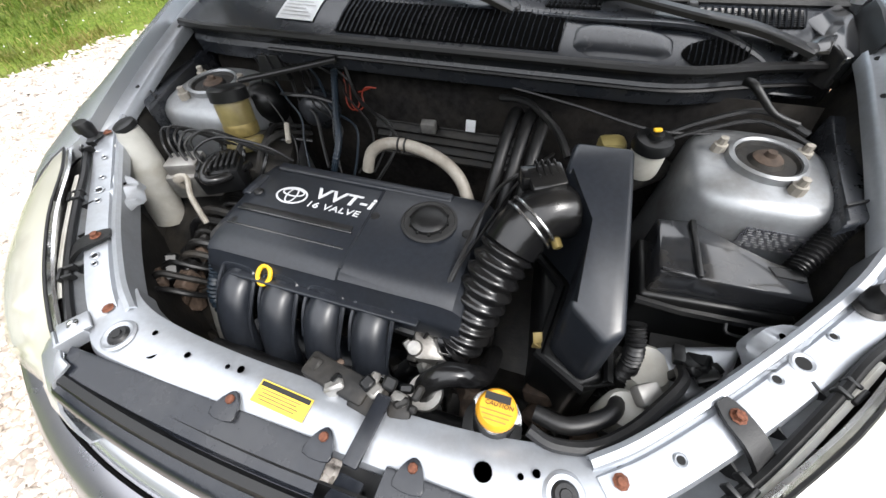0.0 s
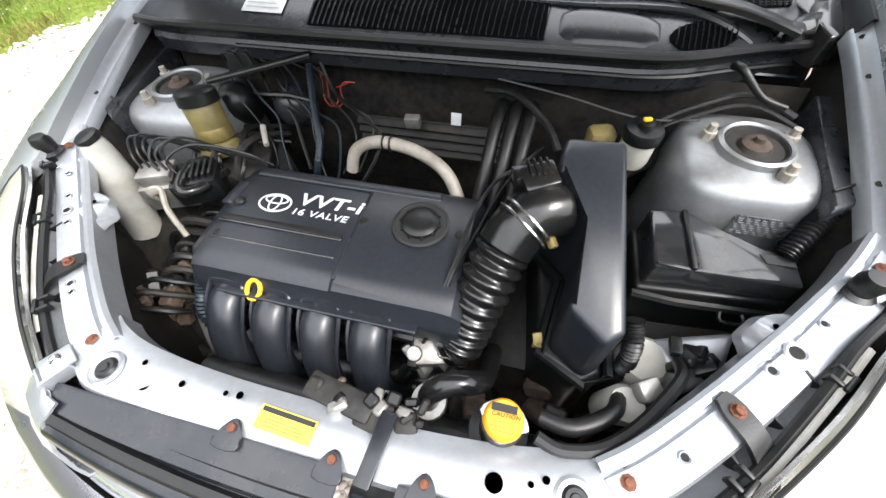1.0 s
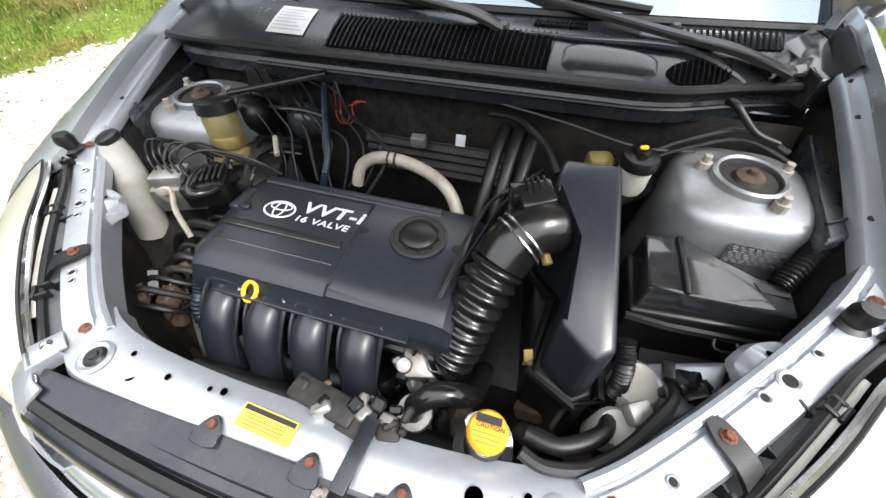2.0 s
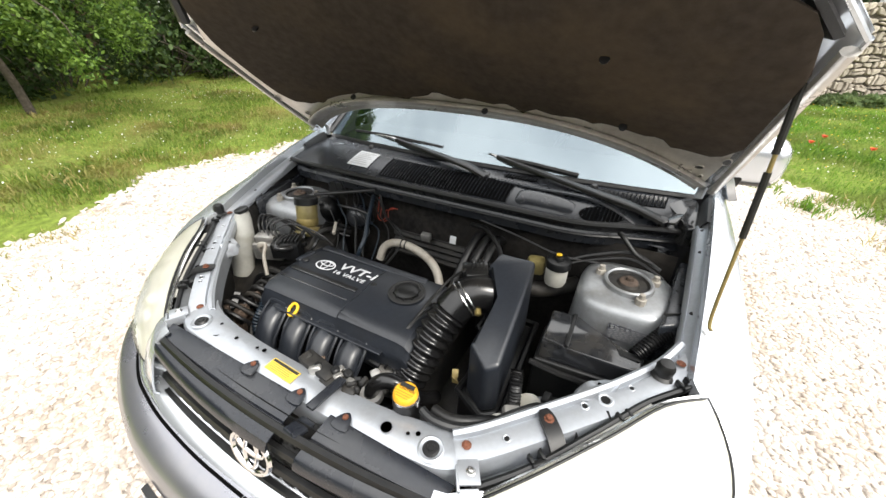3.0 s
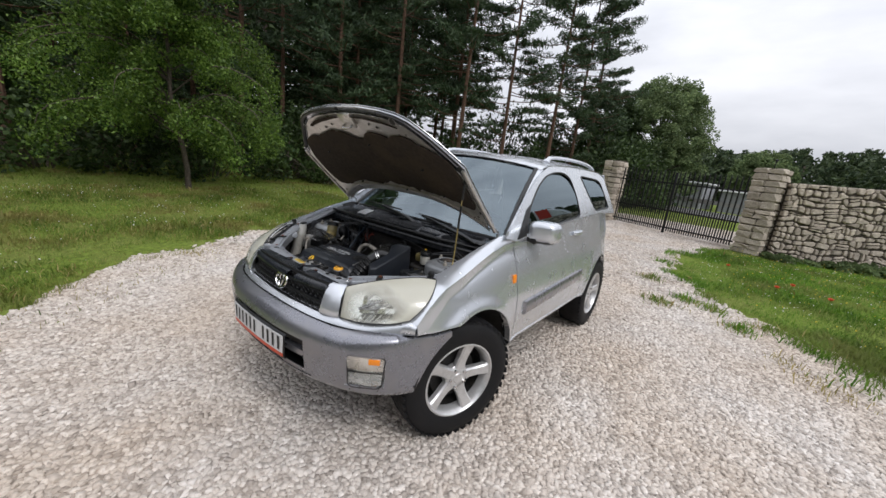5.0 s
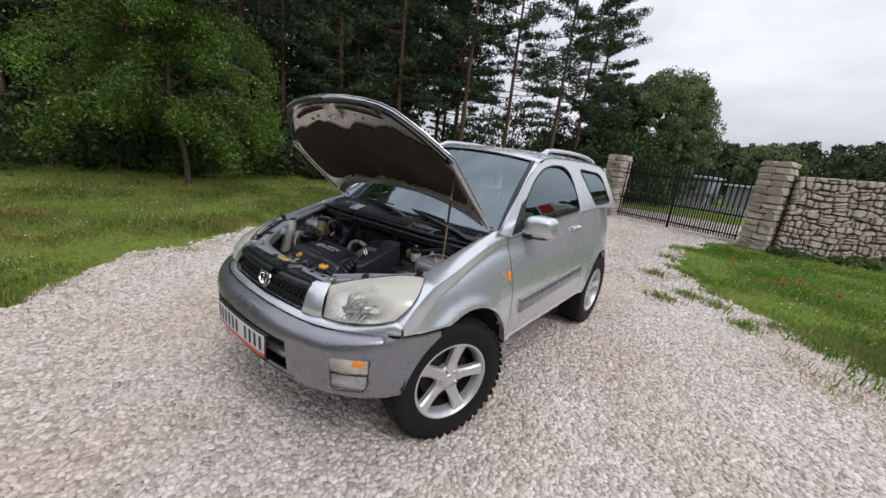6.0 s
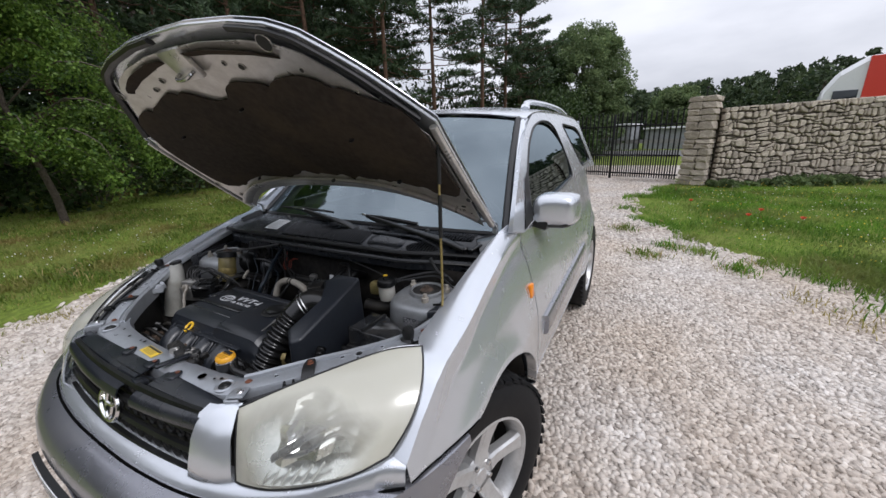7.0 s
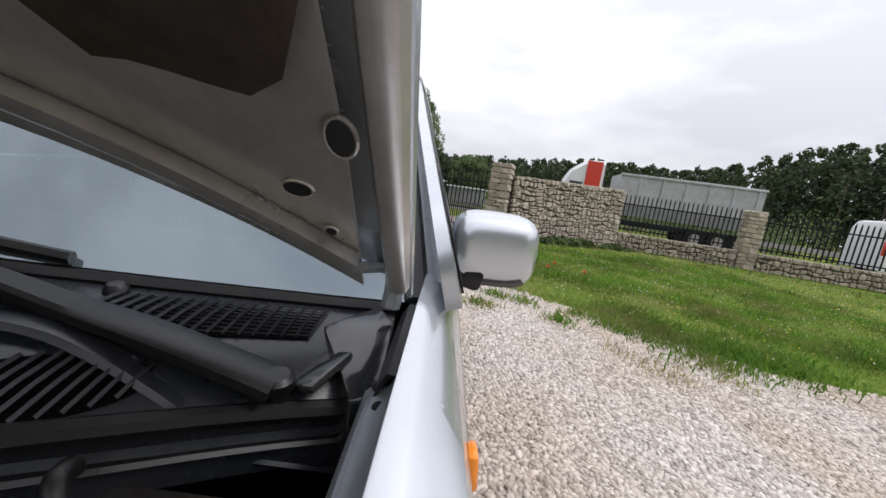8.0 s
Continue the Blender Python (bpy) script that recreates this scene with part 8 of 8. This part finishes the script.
for k in range(290):
    a = radians(rng.uniform(-128, -45))
    r = rng.uniform(24, 37)
    top = 14.5 + 2.0 * noise.noise((a * 4, r * 0.1, 3)) + rng.uniform(-2.0, 2.0)
    x, y = r * math.sin(a), r * math.cos(a)
    for j in range(10):
        s = (j + 0.3) / 10
        cs.append((x + rng.normal(0, 0.5), y + rng.normal(0, 0.5), top * s))
        rs.append(1.5 * (1 - s) ** 0.5 + 0.4)
    if k % 2 == 0:
        tube([(x, y, 0), (x, y, top * 0.8)], 0.12, 5, 1, tk)
wood = tagged(new("forest"), "dense dark forest behind the lawn", "forest", "", "stuff")
ORG[wood] = Vector((0, 0, 0))
v, f = leaf_cloud(cs, rs, 46, 0.21)
quads("crowns", v, f, LEAF_D, wood)
part("trunks", tk, BARK, wood)

# unseen forest closing the place round the car's front, added to block sky light
cs, rs, tk = [], [], bmesh.new()
for k in range(190):
    a = radians(rng.uniform(122, 233))
    r = rng.uniform(19, 31)
    top = 10.0 + 2.0 * noise.noise((a * 4, r * 0.1, 9)) + rng.uniform(-1.5, 1.5)
    x, y = r * math.sin(a), r * math.cos(a)
    for j in range(8):
        s = (j + 0.3) / 8
        cs.append((x + rng.normal(0, 0.5), y + rng.normal(0, 0.5), top * s))
        rs.append(1.9 * (1 - s) ** 0.5 + 0.4)
    if k % 3 == 0:
        tube([(x, y, 0), (x, y, top * 0.8)], 0.12, 5, 1, tk)
wood = tagged(new("forest"), "unseen dark forest round the gravel yard, added to block sky light", "forest", "", "stuff")
ORG[wood] = Vector((0, 0, 0))
v, f = leaf_cloud(cs, rs, 46, 0.30)
quads("crowns", v, f, LEAF_D, wood)
part("trunks", tk, BARK, wood)

# ---- rubble stone walls, gate, fence ----
WALL_STONE = mat("pale_rubble_stone", (0.44, 0.385, 0.32), 0.9, vary=0.25, scale=16, bump=0.7, bump_scale=40, dirt=(0.22, 0.19, 0.16), dirt_scale=5, dirt_amount=0.6, rand=0.22, distance=0.01, spec=0.2)
MORTAR = mat("wall_mortar", (0.11, 0.095, 0.08), 0.95, vary=0.3, scale=20, bump=0.6, bump_scale=40, distance=0.01, spec=0.1)
IRON = mat("black_painted_iron", (0.008, 0.008, 0.009), 0.5, spec=0.3, vary=0.3, scale=40)
stone_meshes = []
for k in range(9):
    bm = box((1, 1, 1), (0, 0, 0), (0, 0, 0), 0.13, seg=1)
    for vtx in bm.verts:
        vtx.co += Vector((random.uniform(-0.09, 0.09), random.uniform(-0.07, 0.07), random.uniform(-0.09, 0.09)))
    stone_meshes.append(link("stone", bm, WALL_STONE, smooth=False))


def stone_wall(name, a, b, h0, h1, thick, label, course=0.150, mean=0.150):
    """A rubble wall between two plan points with single stones on both faces."""
    a, b = Vector((*a, 0)), Vector((*b, 0))
    d = (b - a)
    ln = d.length
    d.normalize()
    n = Vector((-d.y, d.x, 0))
    if n.y > 0:
        n = -n
    core = bmesh.new()
    vs = []
    for t, h in ((0, h0), (1, h1)):
        for s in (-1, 1):
            for z in (-0.1, h - 0.02):
                vs.append(core.verts.new(a + d * (0.02 + (ln - 0.04) * t) + n * s * (thick / 2 - 0.03) + Vector((0, 0, z))))
    for q in ((0, 1, 3, 2), (4, 6, 7, 5), (0, 4, 5, 1), (2, 3, 7, 6), (1, 5, 7, 3), (0, 2, 6, 4)):
        core.faces.new([vs[i] for i in q])
    w = single(name, core, MORTAR, label, "wall", "structure", smooth=False, at=tuple(a))
    nrow = max(3, round(max(h0, h1) / course))
    face = n * (thick / 2)

    def line(j, x):
        top = h0 + (h1 - h0) * x / ln
        return top * j / nrow + (0.0 if j in (0, nrow) else 0.105 * noise.noise((x * 4.6, j * 7.7, ln)) + 0.060 * noise.noise((x * 8.5, j * 3.3, 2.0)))

    cells = []
    for j in range(nrow):
        x = 0.0
        while x < ln - 0.02:
            x1 = x + mean * random.choice((0.5, 0.75, 0.95, 1.15, 1.4, 1.9))
            x1 = ln if x1 > ln - 0.10 else x1
            lean = random.uniform(-0.03, 0.03) if x1 < ln else 0.0
            last = cells[-1][3] if cells and cells[-1][0] == j else 0.0
            q = [(x, line(j, x)), (x1, line(j, x1)), (x1 + lean, line(j + 1, x1)), (x + last, line(j + 1, x))]
            if x1 - x > 0.20 and random.random() < 0.35:
                k = random.uniform(0.35, 0.65)
                ma, mb = (q[0][0], q[0][1] + (q[3][1] - q[0][1]) * k), (q[1][0], q[1][1] + (q[2][1] - q[1][1]) * k)
                cells.append((j, [q[0], q[1], mb, ma], j == nrow - 1, lean))
                cells.append((j, [ma, mb, q[2], q[3]], j == nrow - 1, lean))
            else:
                cells.append((j, q, j == nrow - 1, lean))
            x = x1
    random.shuffle(cells)
    rest = bmesh.new()
    for k, (j, q, last, _) in enumerate(cells):
        cx, cz = sum(p[0] for p in q) / 4, sum(p[1] for p in q) / 4
        ring = []
        for i in range(4):
            (px, pz), (nx, nz) = q[i], q[(i + 1) % 4]
            ring += [(px + (nx - px) * random.uniform(0.12, 0.3), pz + (nz - pz) * random.uniform(0.12, 0.3)), (px + (nx - px) * random.uniform(0.42, 0.6), pz + (nz - pz) * 0.5), (px + (nx - px) * random.uniform(0.7, 0.88), pz + (nz - pz) * random.uniform(0.7, 0.88))]
        gap = 0.017
        bm = bmesh.new() if k < 290 else rest
        v0 = len(bm.verts)
        proud = random.uniform(0.005, 0.04)
        layers = []
        for sc, depth in ((1.0, -0.12 if not last else -thick), (1.0, proud - 0.018), (0.80, proud + random.uniform(0.0, 0.012))):
            row = []
            for px, pz in ring:
                vx, vz = px - cx, pz - cz
                lnv = max(0.02, math.hypot(vx, vz))
                kk = max(0.3, (lnv - gap) / lnv) * sc
                p = d * (cx + vx * kk) + Vector((0, 0, cz + vz * kk)) + face + n * (depth + random.uniform(-0.004, 0.004))
                row.append(p)
            layers.append(row)
        grid(layers, close_v=True, bm=bm)
        bm.verts.ensure_lookup_table()
        bm.faces.new([bm.verts[v0 + 24 + i] for i in range(12)])
        if last:
            bm.faces.new([bm.verts[v0 + i] for i in range(12)])
        if k < 290:
            o = new("stone", link("stone", bm, WALL_STONE, smooth=False))
            o.parent = w
    if len(rest.verts):
        o = new("stones", link("stones", rest, WALL_STONE, smooth=False))
        o.parent = w
        o["kind"] = "stuff"
    return w


def stone_pillar(x, y, w, h, turn, label):
    t = thing("stone_pillar", (x, y, 0), label, "pillar", "stone pillars")
    part("core", box((w * 0.86, w * 0.86, h), (x, y, h / 2 - 0.02), (0, 0, turn)), MORTAR, t, smooth=False)
    z, k = 0.0, 0
    rot = Matrix.Rotation(radians(turn), 4, "Z")
    while z < h - 0.05:
        ch = min(random.uniform(0.10, 0.23), h - z)
        cut = random.uniform(0.38, 0.62) * w
        for sx in (0, 1):
            for sy in (0, 1):
                cutx = cut if (k + sy) % 2 else w - cut
                sxw = cutx if sx == 0 else w - cutx
                cx = -w / 2 + cutx / 2 if sx == 0 else w / 2 - (w - cutx) / 2
                o = new("stone", stone_meshes[random.randrange(9)])
                o.parent = t
                o.matrix_basis = rot @ Matrix.LocRotScale(Vector((cx, (sy - 0.5) * w / 2, z + ch / 2)), Euler((0, 0, random.uniform(-0.05, 0.05))), Vector((sxw * 1.02, w / 2 * 1.03, ch * 0.96)))
        z += ch
        k += 1
    return t


random.seed(3)
stone_pillar(2.42, 11.35, 0.62, 2.28, -20, "tall pale stone gate pillar")
stone_pillar(-1.95, 13.5, 0.62, 2.28, -20, "pale stone gate pillar behind the car")
stone_wall("wall_high", (2.75, 11.4), (7.08, 13.20), 1.98, 2.14, 0.42, "tall pale rubble stone wall beside the gate")
stone_wall("wall_low_near", (7.08, 13.38), (10.95, 12.25), 0.62, 0.62, 0.40, "low rubble stone wall under an iron fence")
stone_wall("wall_low_far", (11.5, 12.05), (15.2, 10.8), 0.62, 0.62, 0.40, "low rubble stone wall under an iron fence")
stone_pillar(11.22, 12.15, 0.52, 2.0, -18, "stone fence pillar")
stone_pillar(15.5, 10.7, 0.52, 2.0, -18, "stone fence pillar at the end of the fence")


def railing(name, a, b, z0, z1, label, category, gap=0.135, group="", short=0.0):
    """Upright bars with pointed tips on two or three rails."""
    a, b = Vector((*a, 0)), Vector((*b, 0))
    t = thing(name, tuple(a), label, category, group)
    d = b - a
    turn = math.degrees(math.atan2(d.y, d.x))
    for z in (z0 + 0.10, z1 - 0.28) if z1 - z0 < 1.6 else (z0 + 0.12, z0 + 0.68, z1 - 0.34):
        part("rail", box((d.length, 0.02, 0.045), (*(a + d / 2).xy, z), (0, 0, turn), 0.004), IRON, t, smooth=False)
    bm = bmesh.new()
    box((0.033, 0.033, z1 - z0), (0, 0, (z0 + z1) / 2), bm=bm)
    lathe([(0.015, z1 - 0.01), (0.020, z1 + 0.02), (0.0, z1 + 0.09)], (0, 0, 0), seg=6, bm=bm)
    me = link("bar", bm, IRON, smooth=False)
    n = int(d.length / gap)
    if short:
        bm = bmesh.new()
        box((0.026, 0.026, short - z0), (0, 0, (z0 + short) / 2), bm=bm)
        lathe([(0.014, short - 0.01), (0.018, short + 0.02), (0.0, short + 0.08)], (0, 0, 0), seg=6, bm=bm)
        low = link("short_bar", bm, IRON, smooth=False)
        for k in range(n):
            o = new("short_bar", low)
            o.parent = t
            o.matrix_basis = Matrix.Translation(d * (k + 1.0) / (n + 1)) @ pose(0, 0, 0, 0, 0, turn)
            ORG[o] = Vector((0, 0, 0))
    for k in range(n + 1):
        o = new("bar", me)
        o.parent = t
        o.matrix_basis = Matrix.Translation(d * (k + 0.5) / (n + 1)) @ pose(0, 0, 0, 0, 0, turn)
        ORG[o] = Vector((0, 0, 0))
    return t


railing("gate_leaf", (2.05, 11.75), (0.22, 12.48), 0.08, 1.98, "black iron gate leaf with pointed bars, closed", "gate", 0.150, "gate leaves", 0.88)
railing("gate_leaf", (0.16, 12.50), (-1.60, 13.22), 0.08, 1.98, "black iron gate leaf with pointed bars, closed", "gate", 0.150, "gate leaves", 0.88)
railing("iron_fence", (7.30, 13.34), (10.90, 12.26), 0.66, 1.95, "black iron fence with pointed bars on a low wall", "fence", 0.15, "fence panels")
railing("iron_fence", (11.55, 12.04), (15.2, 10.82), 0.66, 1.95, "black iron fence with pointed bars on a low wall", "fence", 0.15, "fence panels")
for x, y in ((0.22, 12.48),):
    single("gate_post", box((0.07, 0.07, 2.0), (x - 0.03, y + 0.012, 1.0), (0, 0, -20), 0.006), IRON, "black square iron gate post", "post", at=(x, y, 0))
bm = tube([(2.40, 11.35, 2.26), (2.41, 11.35, 2.50)], 0.012, 6, 2)
lathe([(0.0, 0.05), (0.03, 0.04), (0.035, 0.0), (0.0, -0.02)], (2.41, 11.35, 2.48), seg=12, bm=bm)
single("signal_lamp", bm, IRON, "small gate signal lamp on a thin rod", "lamp", at=(2.4, 11.35, 2.26))

# ---- road with passing vehicles ----
ASPHALT = mat("asphalt", (0.11, 0.11, 0.112), 0.85, vary=0.2, scale=30, bump=0.4, bump_scale=200, dirt=(0.17, 0.165, 0.155), dirt_scale=0.5, dirt_amount=0.5)
RDIR, ROFF = Vector((0.977, -0.216, 0)), Vector((0.216, 0.977, 0))


def road_bend(s):
    k = max(0.0, min(1.0, (9.0 - s) / 11.0))
    return 6.4 * k * k * (3 - 2 * k)


rows = [[tuple(RDIR * s + ROFF * (o + road_bend(s)) + Vector((0, 0, 0.02))) for o in (18.2, 19.0, 25.5, 26.3)] for s in [-400, -100, -30] + steps(-10, 14, 16) + [30, 100, 400]]
single("road", grid(rows), ASPHALT, "grey asphalt road beyond the fence", "road", "structure")
rows = [[tuple(RDIR * s + ROFF * (o + road_bend(s)) + Vector((0, 0, z))) for o, z in ((26.5, 0.55), (26.52, 0.85), (26.5, 0.86), (26.49, 0.55))] for s in [-60, -30] + steps(-10, 14, 16) + [30, 60]]
barrier = thing("guard_rail", tuple(RDIR * 0 + ROFF * 26.5), "grey steel guard rail along the road", "guard rail")
part("beam", grid(rows), ALU, barrier)
for s in steps(-40, 40, 20):
    part("post", box((0.08, 0.1, 0.7), tuple(RDIR * s + ROFF * (26.55 + road_bend(s)) + Vector((0, 0, 0.35))), (0, 0, -12.5)), ALU, barrier, smooth=False)

VAN_W = mat("white_vehicle_paint", (0.72, 0.73, 0.74), 0.3, vary=0.03, coat=0.4)
VAN_BLUE = mat("blue_panel", (0.03, 0.08, 0.30), 0.4, vary=0.05)
VAN_RED = mat("red_panel", (0.60, 0.05, 0.03), 0.4, vary=0.05)
TARP = mat("grey_trailer_body", (0.42, 0.43, 0.44), 0.5, 0.2, vary=0.1, scale=5, dirt=(0.25, 0.24, 0.23), dirt_scale=2, dirt_amount=0.5)
DARK_GLASS = mat("dark_vehicle_glass", (0.02, 0.025, 0.03), 0.08, vary=0.05)


def road_p(s, o, z):
    return RDIR * s + ROFF * o + Vector((0, 0, z))


def slab(s0, s1, o0, o1, z0, z1, bevel=0.03, bm=None):
    c = road_p((s0 + s1) / 2, (o0 + o1) / 2, (z0 + z1) / 2)
    return box((s1 - s0, o1 - o0, z1 - z0), tuple(c), (0, 0, math.degrees(math.atan2(RDIR.y, RDIR.x))), bevel, bm)


def vehicle_wheel(parent, s, o, r):
    c = road_p(s, o, r + 0.02)
    wl_ = part("wheel", lathe([(0.0, 0.10), (r * 0.55, 0.10), (r * 0.6, 0.13), (r * 0.95, 0.13), (r, 0.08), (r, -0.12), (0, -0.12)], tuple(c), (90, 0, -12.5), 22), TYRE, parent)
    part("rim", lathe([(0.0, 0.0), (r * 0.5, 0.0), (r * 0.56, 0.03)], tuple(c - ROFF * 0.14), (90, 0, -12.5), 18), ALU, wl_)


# van driving away on the nearer lane
S0, O0 = 15.9, 19.0
van = thing("van", tuple(road_p(S0 + 2.5, O0 + 1, 0.02)), "white high-roof delivery van with blue and red panels on the road", "van")
rows = []
for s, zr, zl in ((S0, 2.35, 0.45), (S0 + 0.06, 2.52, 0.42), (S0 + 0.3, 2.60, 0.40), (S0 + 3.6, 2.62, 0.40), (S0 + 4.1, 2.45, 0.40), (S0 + 4.7, 1.55, 0.42), (S0 + 5.4, 1.15, 0.45), (S0 + 5.55, 0.7, 0.48)):
    rows.append([road_p(s, o, z) for o, z in ((O0 + 0.02, zl), (O0, zl + 0.3), (O0 + 0.03, min(zr - 0.08, 1.3)), (O0 + 0.10, zr - 0.18), (O0 + 0.25, zr), (O0 + 1.75, zr), (O0 + 1.9, zr - 0.18), (O0 + 1.97, min(zr - 0.08, 1.3)), (O0 + 2.0, zl + 0.3), (O0 + 1.98, zl))])
bm = grid(rows)
bm.verts.ensure_lookup_table()
bm.faces.new([bm.verts[i] for i in range(10)])
part("body", bm, VAN_W, van, angle=30)
for s0, s1, z0, z1, m_ in ((0.4, 2.9, 2.18, 2.42, VAN_BLUE), (0.8, 2.8, 1.80, 2.02, VAN_RED), (0.5, 3.3, 1.0, 1.45, VAN_BLUE)):
    part("side_panel", slab(S0 + s0, S0 + s1, O0 - 0.02, O0 + 0.14 - 0.05 * (z0 < 1.5), z0, z1, 0.005), m_, van, smooth=False)
part("rear_lamp", slab(S0 - 0.02, S0 + 0.10, O0 - 0.015, O0 + 0.12, 1.1, 1.7, 0.02), VAN_RED, van)
part("cab_window", slab(S0 + 3.55, S0 + 4.35, O0 - 0.005, O0 + 0.06, 1.5, 2.1, 0.01), DARK_GLASS, van)
for s in (S0 + 1.0, S0 + 4.5):
    vehicle_wheel(van, s, O0 + 0.12, 0.36)
    vehicle_wheel(van, s, O0 + 1.88, 0.36)
# lorry with a tipping trailer on the further lane
S1, O1 = 2.6, 21.6
lorry = thing("lorry", tuple(road_p(S1 + 4, O1 + 1.2, 0.02)), "white and red lorry cab pulling a grey tipper trailer", "lorry")
rows = []
for s, zb, zt in ((S1, 0.4, 2.2), (S1 + 0.12, 0.38, 2.9), (S1 + 0.45, 0.38, 3.5), (S1 + 1.1, 0.4, 3.95), (S1 + 2.1, 0.5, 4.02)):
    rows.append([road_p(s, o, z) for o, z in ((O1 + 0.02, zb), (O1, 1.5), (O1 + 0.05, zt - 0.2), (O1 + 0.25, zt), (O1 + 2.15, zt), (O1 + 2.35, zt - 0.2), (O1 + 2.4, 1.5), (O1 + 2.38, zb))])
bm = grid(rows)
bm.verts.ensure_lookup_table()
bm.faces.new([bm.verts[i] for i in range(8)])
bm.faces.new([bm.verts[len(bm.verts) - 8 + i] for i in range(8)])
part("cab", bm, VAN_W, lorry, angle=25)
part("red_band", slab(S1 + 1.15, S1 + 1.95, O1 - 0.02, O1 + 0.2, 1.2, 3.92, 0.01), VAN_RED, lorry, smooth=False)
part("cab_window", slab(S1 + 0.35, S1 + 1.05, O1 - 0.015, O1 + 0.05, 1.9, 2.75, 0.02), DARK_GLASS, lorry)
part("chassis", slab(S1 + 1.5, S1 + 9.8, O1 + 0.5, O1 + 1.9, 0.7, 1.0, 0.02), IRON, lorry)
tb = bmesh.new()
rows = [[road_p(s, o, z) for o, z in ((O1 + 0.35, 1.25), (O1 + 0.02, 1.9), (O1, zt), (O1 + 2.4, zt), (O1 + 2.38, 1.9), (O1 + 2.05, 1.25))] for s, zt in ((S1 + 3.0, 3.45), (S1 + 9.9, 3.45))]
grid(rows, close_v=True, bm=tb)
tb.verts.ensure_lookup_table()
tb.faces.new([tb.verts[i] for i in range(6)])
tb.faces.new([tb.verts[6 + i] for i in range(6)])
part("tipper_body", tb, TARP, lorry, "grey metal tipper trailer body", smooth=False)
part("top_rail", slab(S1 + 2.95, S1 + 9.95, O1 - 0.06, O1 + 0.04, 3.36, 3.50, 0.02), TARP, lorry)
for s in steps(S1 + 4.0, S1 + 9.6, 5):
    part("body_rib", slab(s - 0.04, s + 0.04, O1 - 0.05, O1 + 0.06, 1.8, 3.40, 0.01), TARP, lorry, smooth=False)
for s in (S1 + 0.9, S1 + 2.6, S1 + 7.2, S1 + 8.3, S1 + 9.3):
    vehicle_wheel(lorry, s, O1 + 0.18, 0.5)
    vehicle_wheel(lorry, s, O1 + 2.22, 0.5)

# low grey sheds seen through the gate
SHED = mat("grey_shed_cladding", (0.30, 0.31, 0.33), 0.7, vary=0.12, scale=3, bump=0.2, bump_scale=30, dirt=(0.22, 0.215, 0.21), dirt_scale=1.2, dirt_amount=0.5)


def shed(s0, s1, o0, h, label):
    t = thing("shed", tuple(road_p((s0 + s1) / 2, o0 + 1.5, 0)), label, "shed", "grey sheds")
    part("wall", slab(s0, s1, o0, o0 + 3.0, -0.05, h, 0.02), SHED, t, smooth=False)
    part("roof", slab(s0 - 0.2, s1 + 0.2, o0 - 0.25, o0 + 3.2, h, h + 0.14, 0.03), VAN_W, t, "pale flat roof with a thin edge", smooth=False)
    n = max(3, int((s1 - s0) / 0.9))
    for k in range(n + 1):
        q = s0 + 0.1 + (s1 - s0 - 0.2) * k / n
        part("cladding_batten", slab(q - 0.03, q + 0.03, o0 - 0.03, o0 + 0.02, 0.0, h - 0.02, 0.006), SHED, t, smooth=False)


shed(-11.8, -7.8, 34.5, 2.05, "low grey shed with a pale roof edge across the road")
shed(-6.8, -3.4, 35.5, 1.65, "smaller low grey shed across the road")
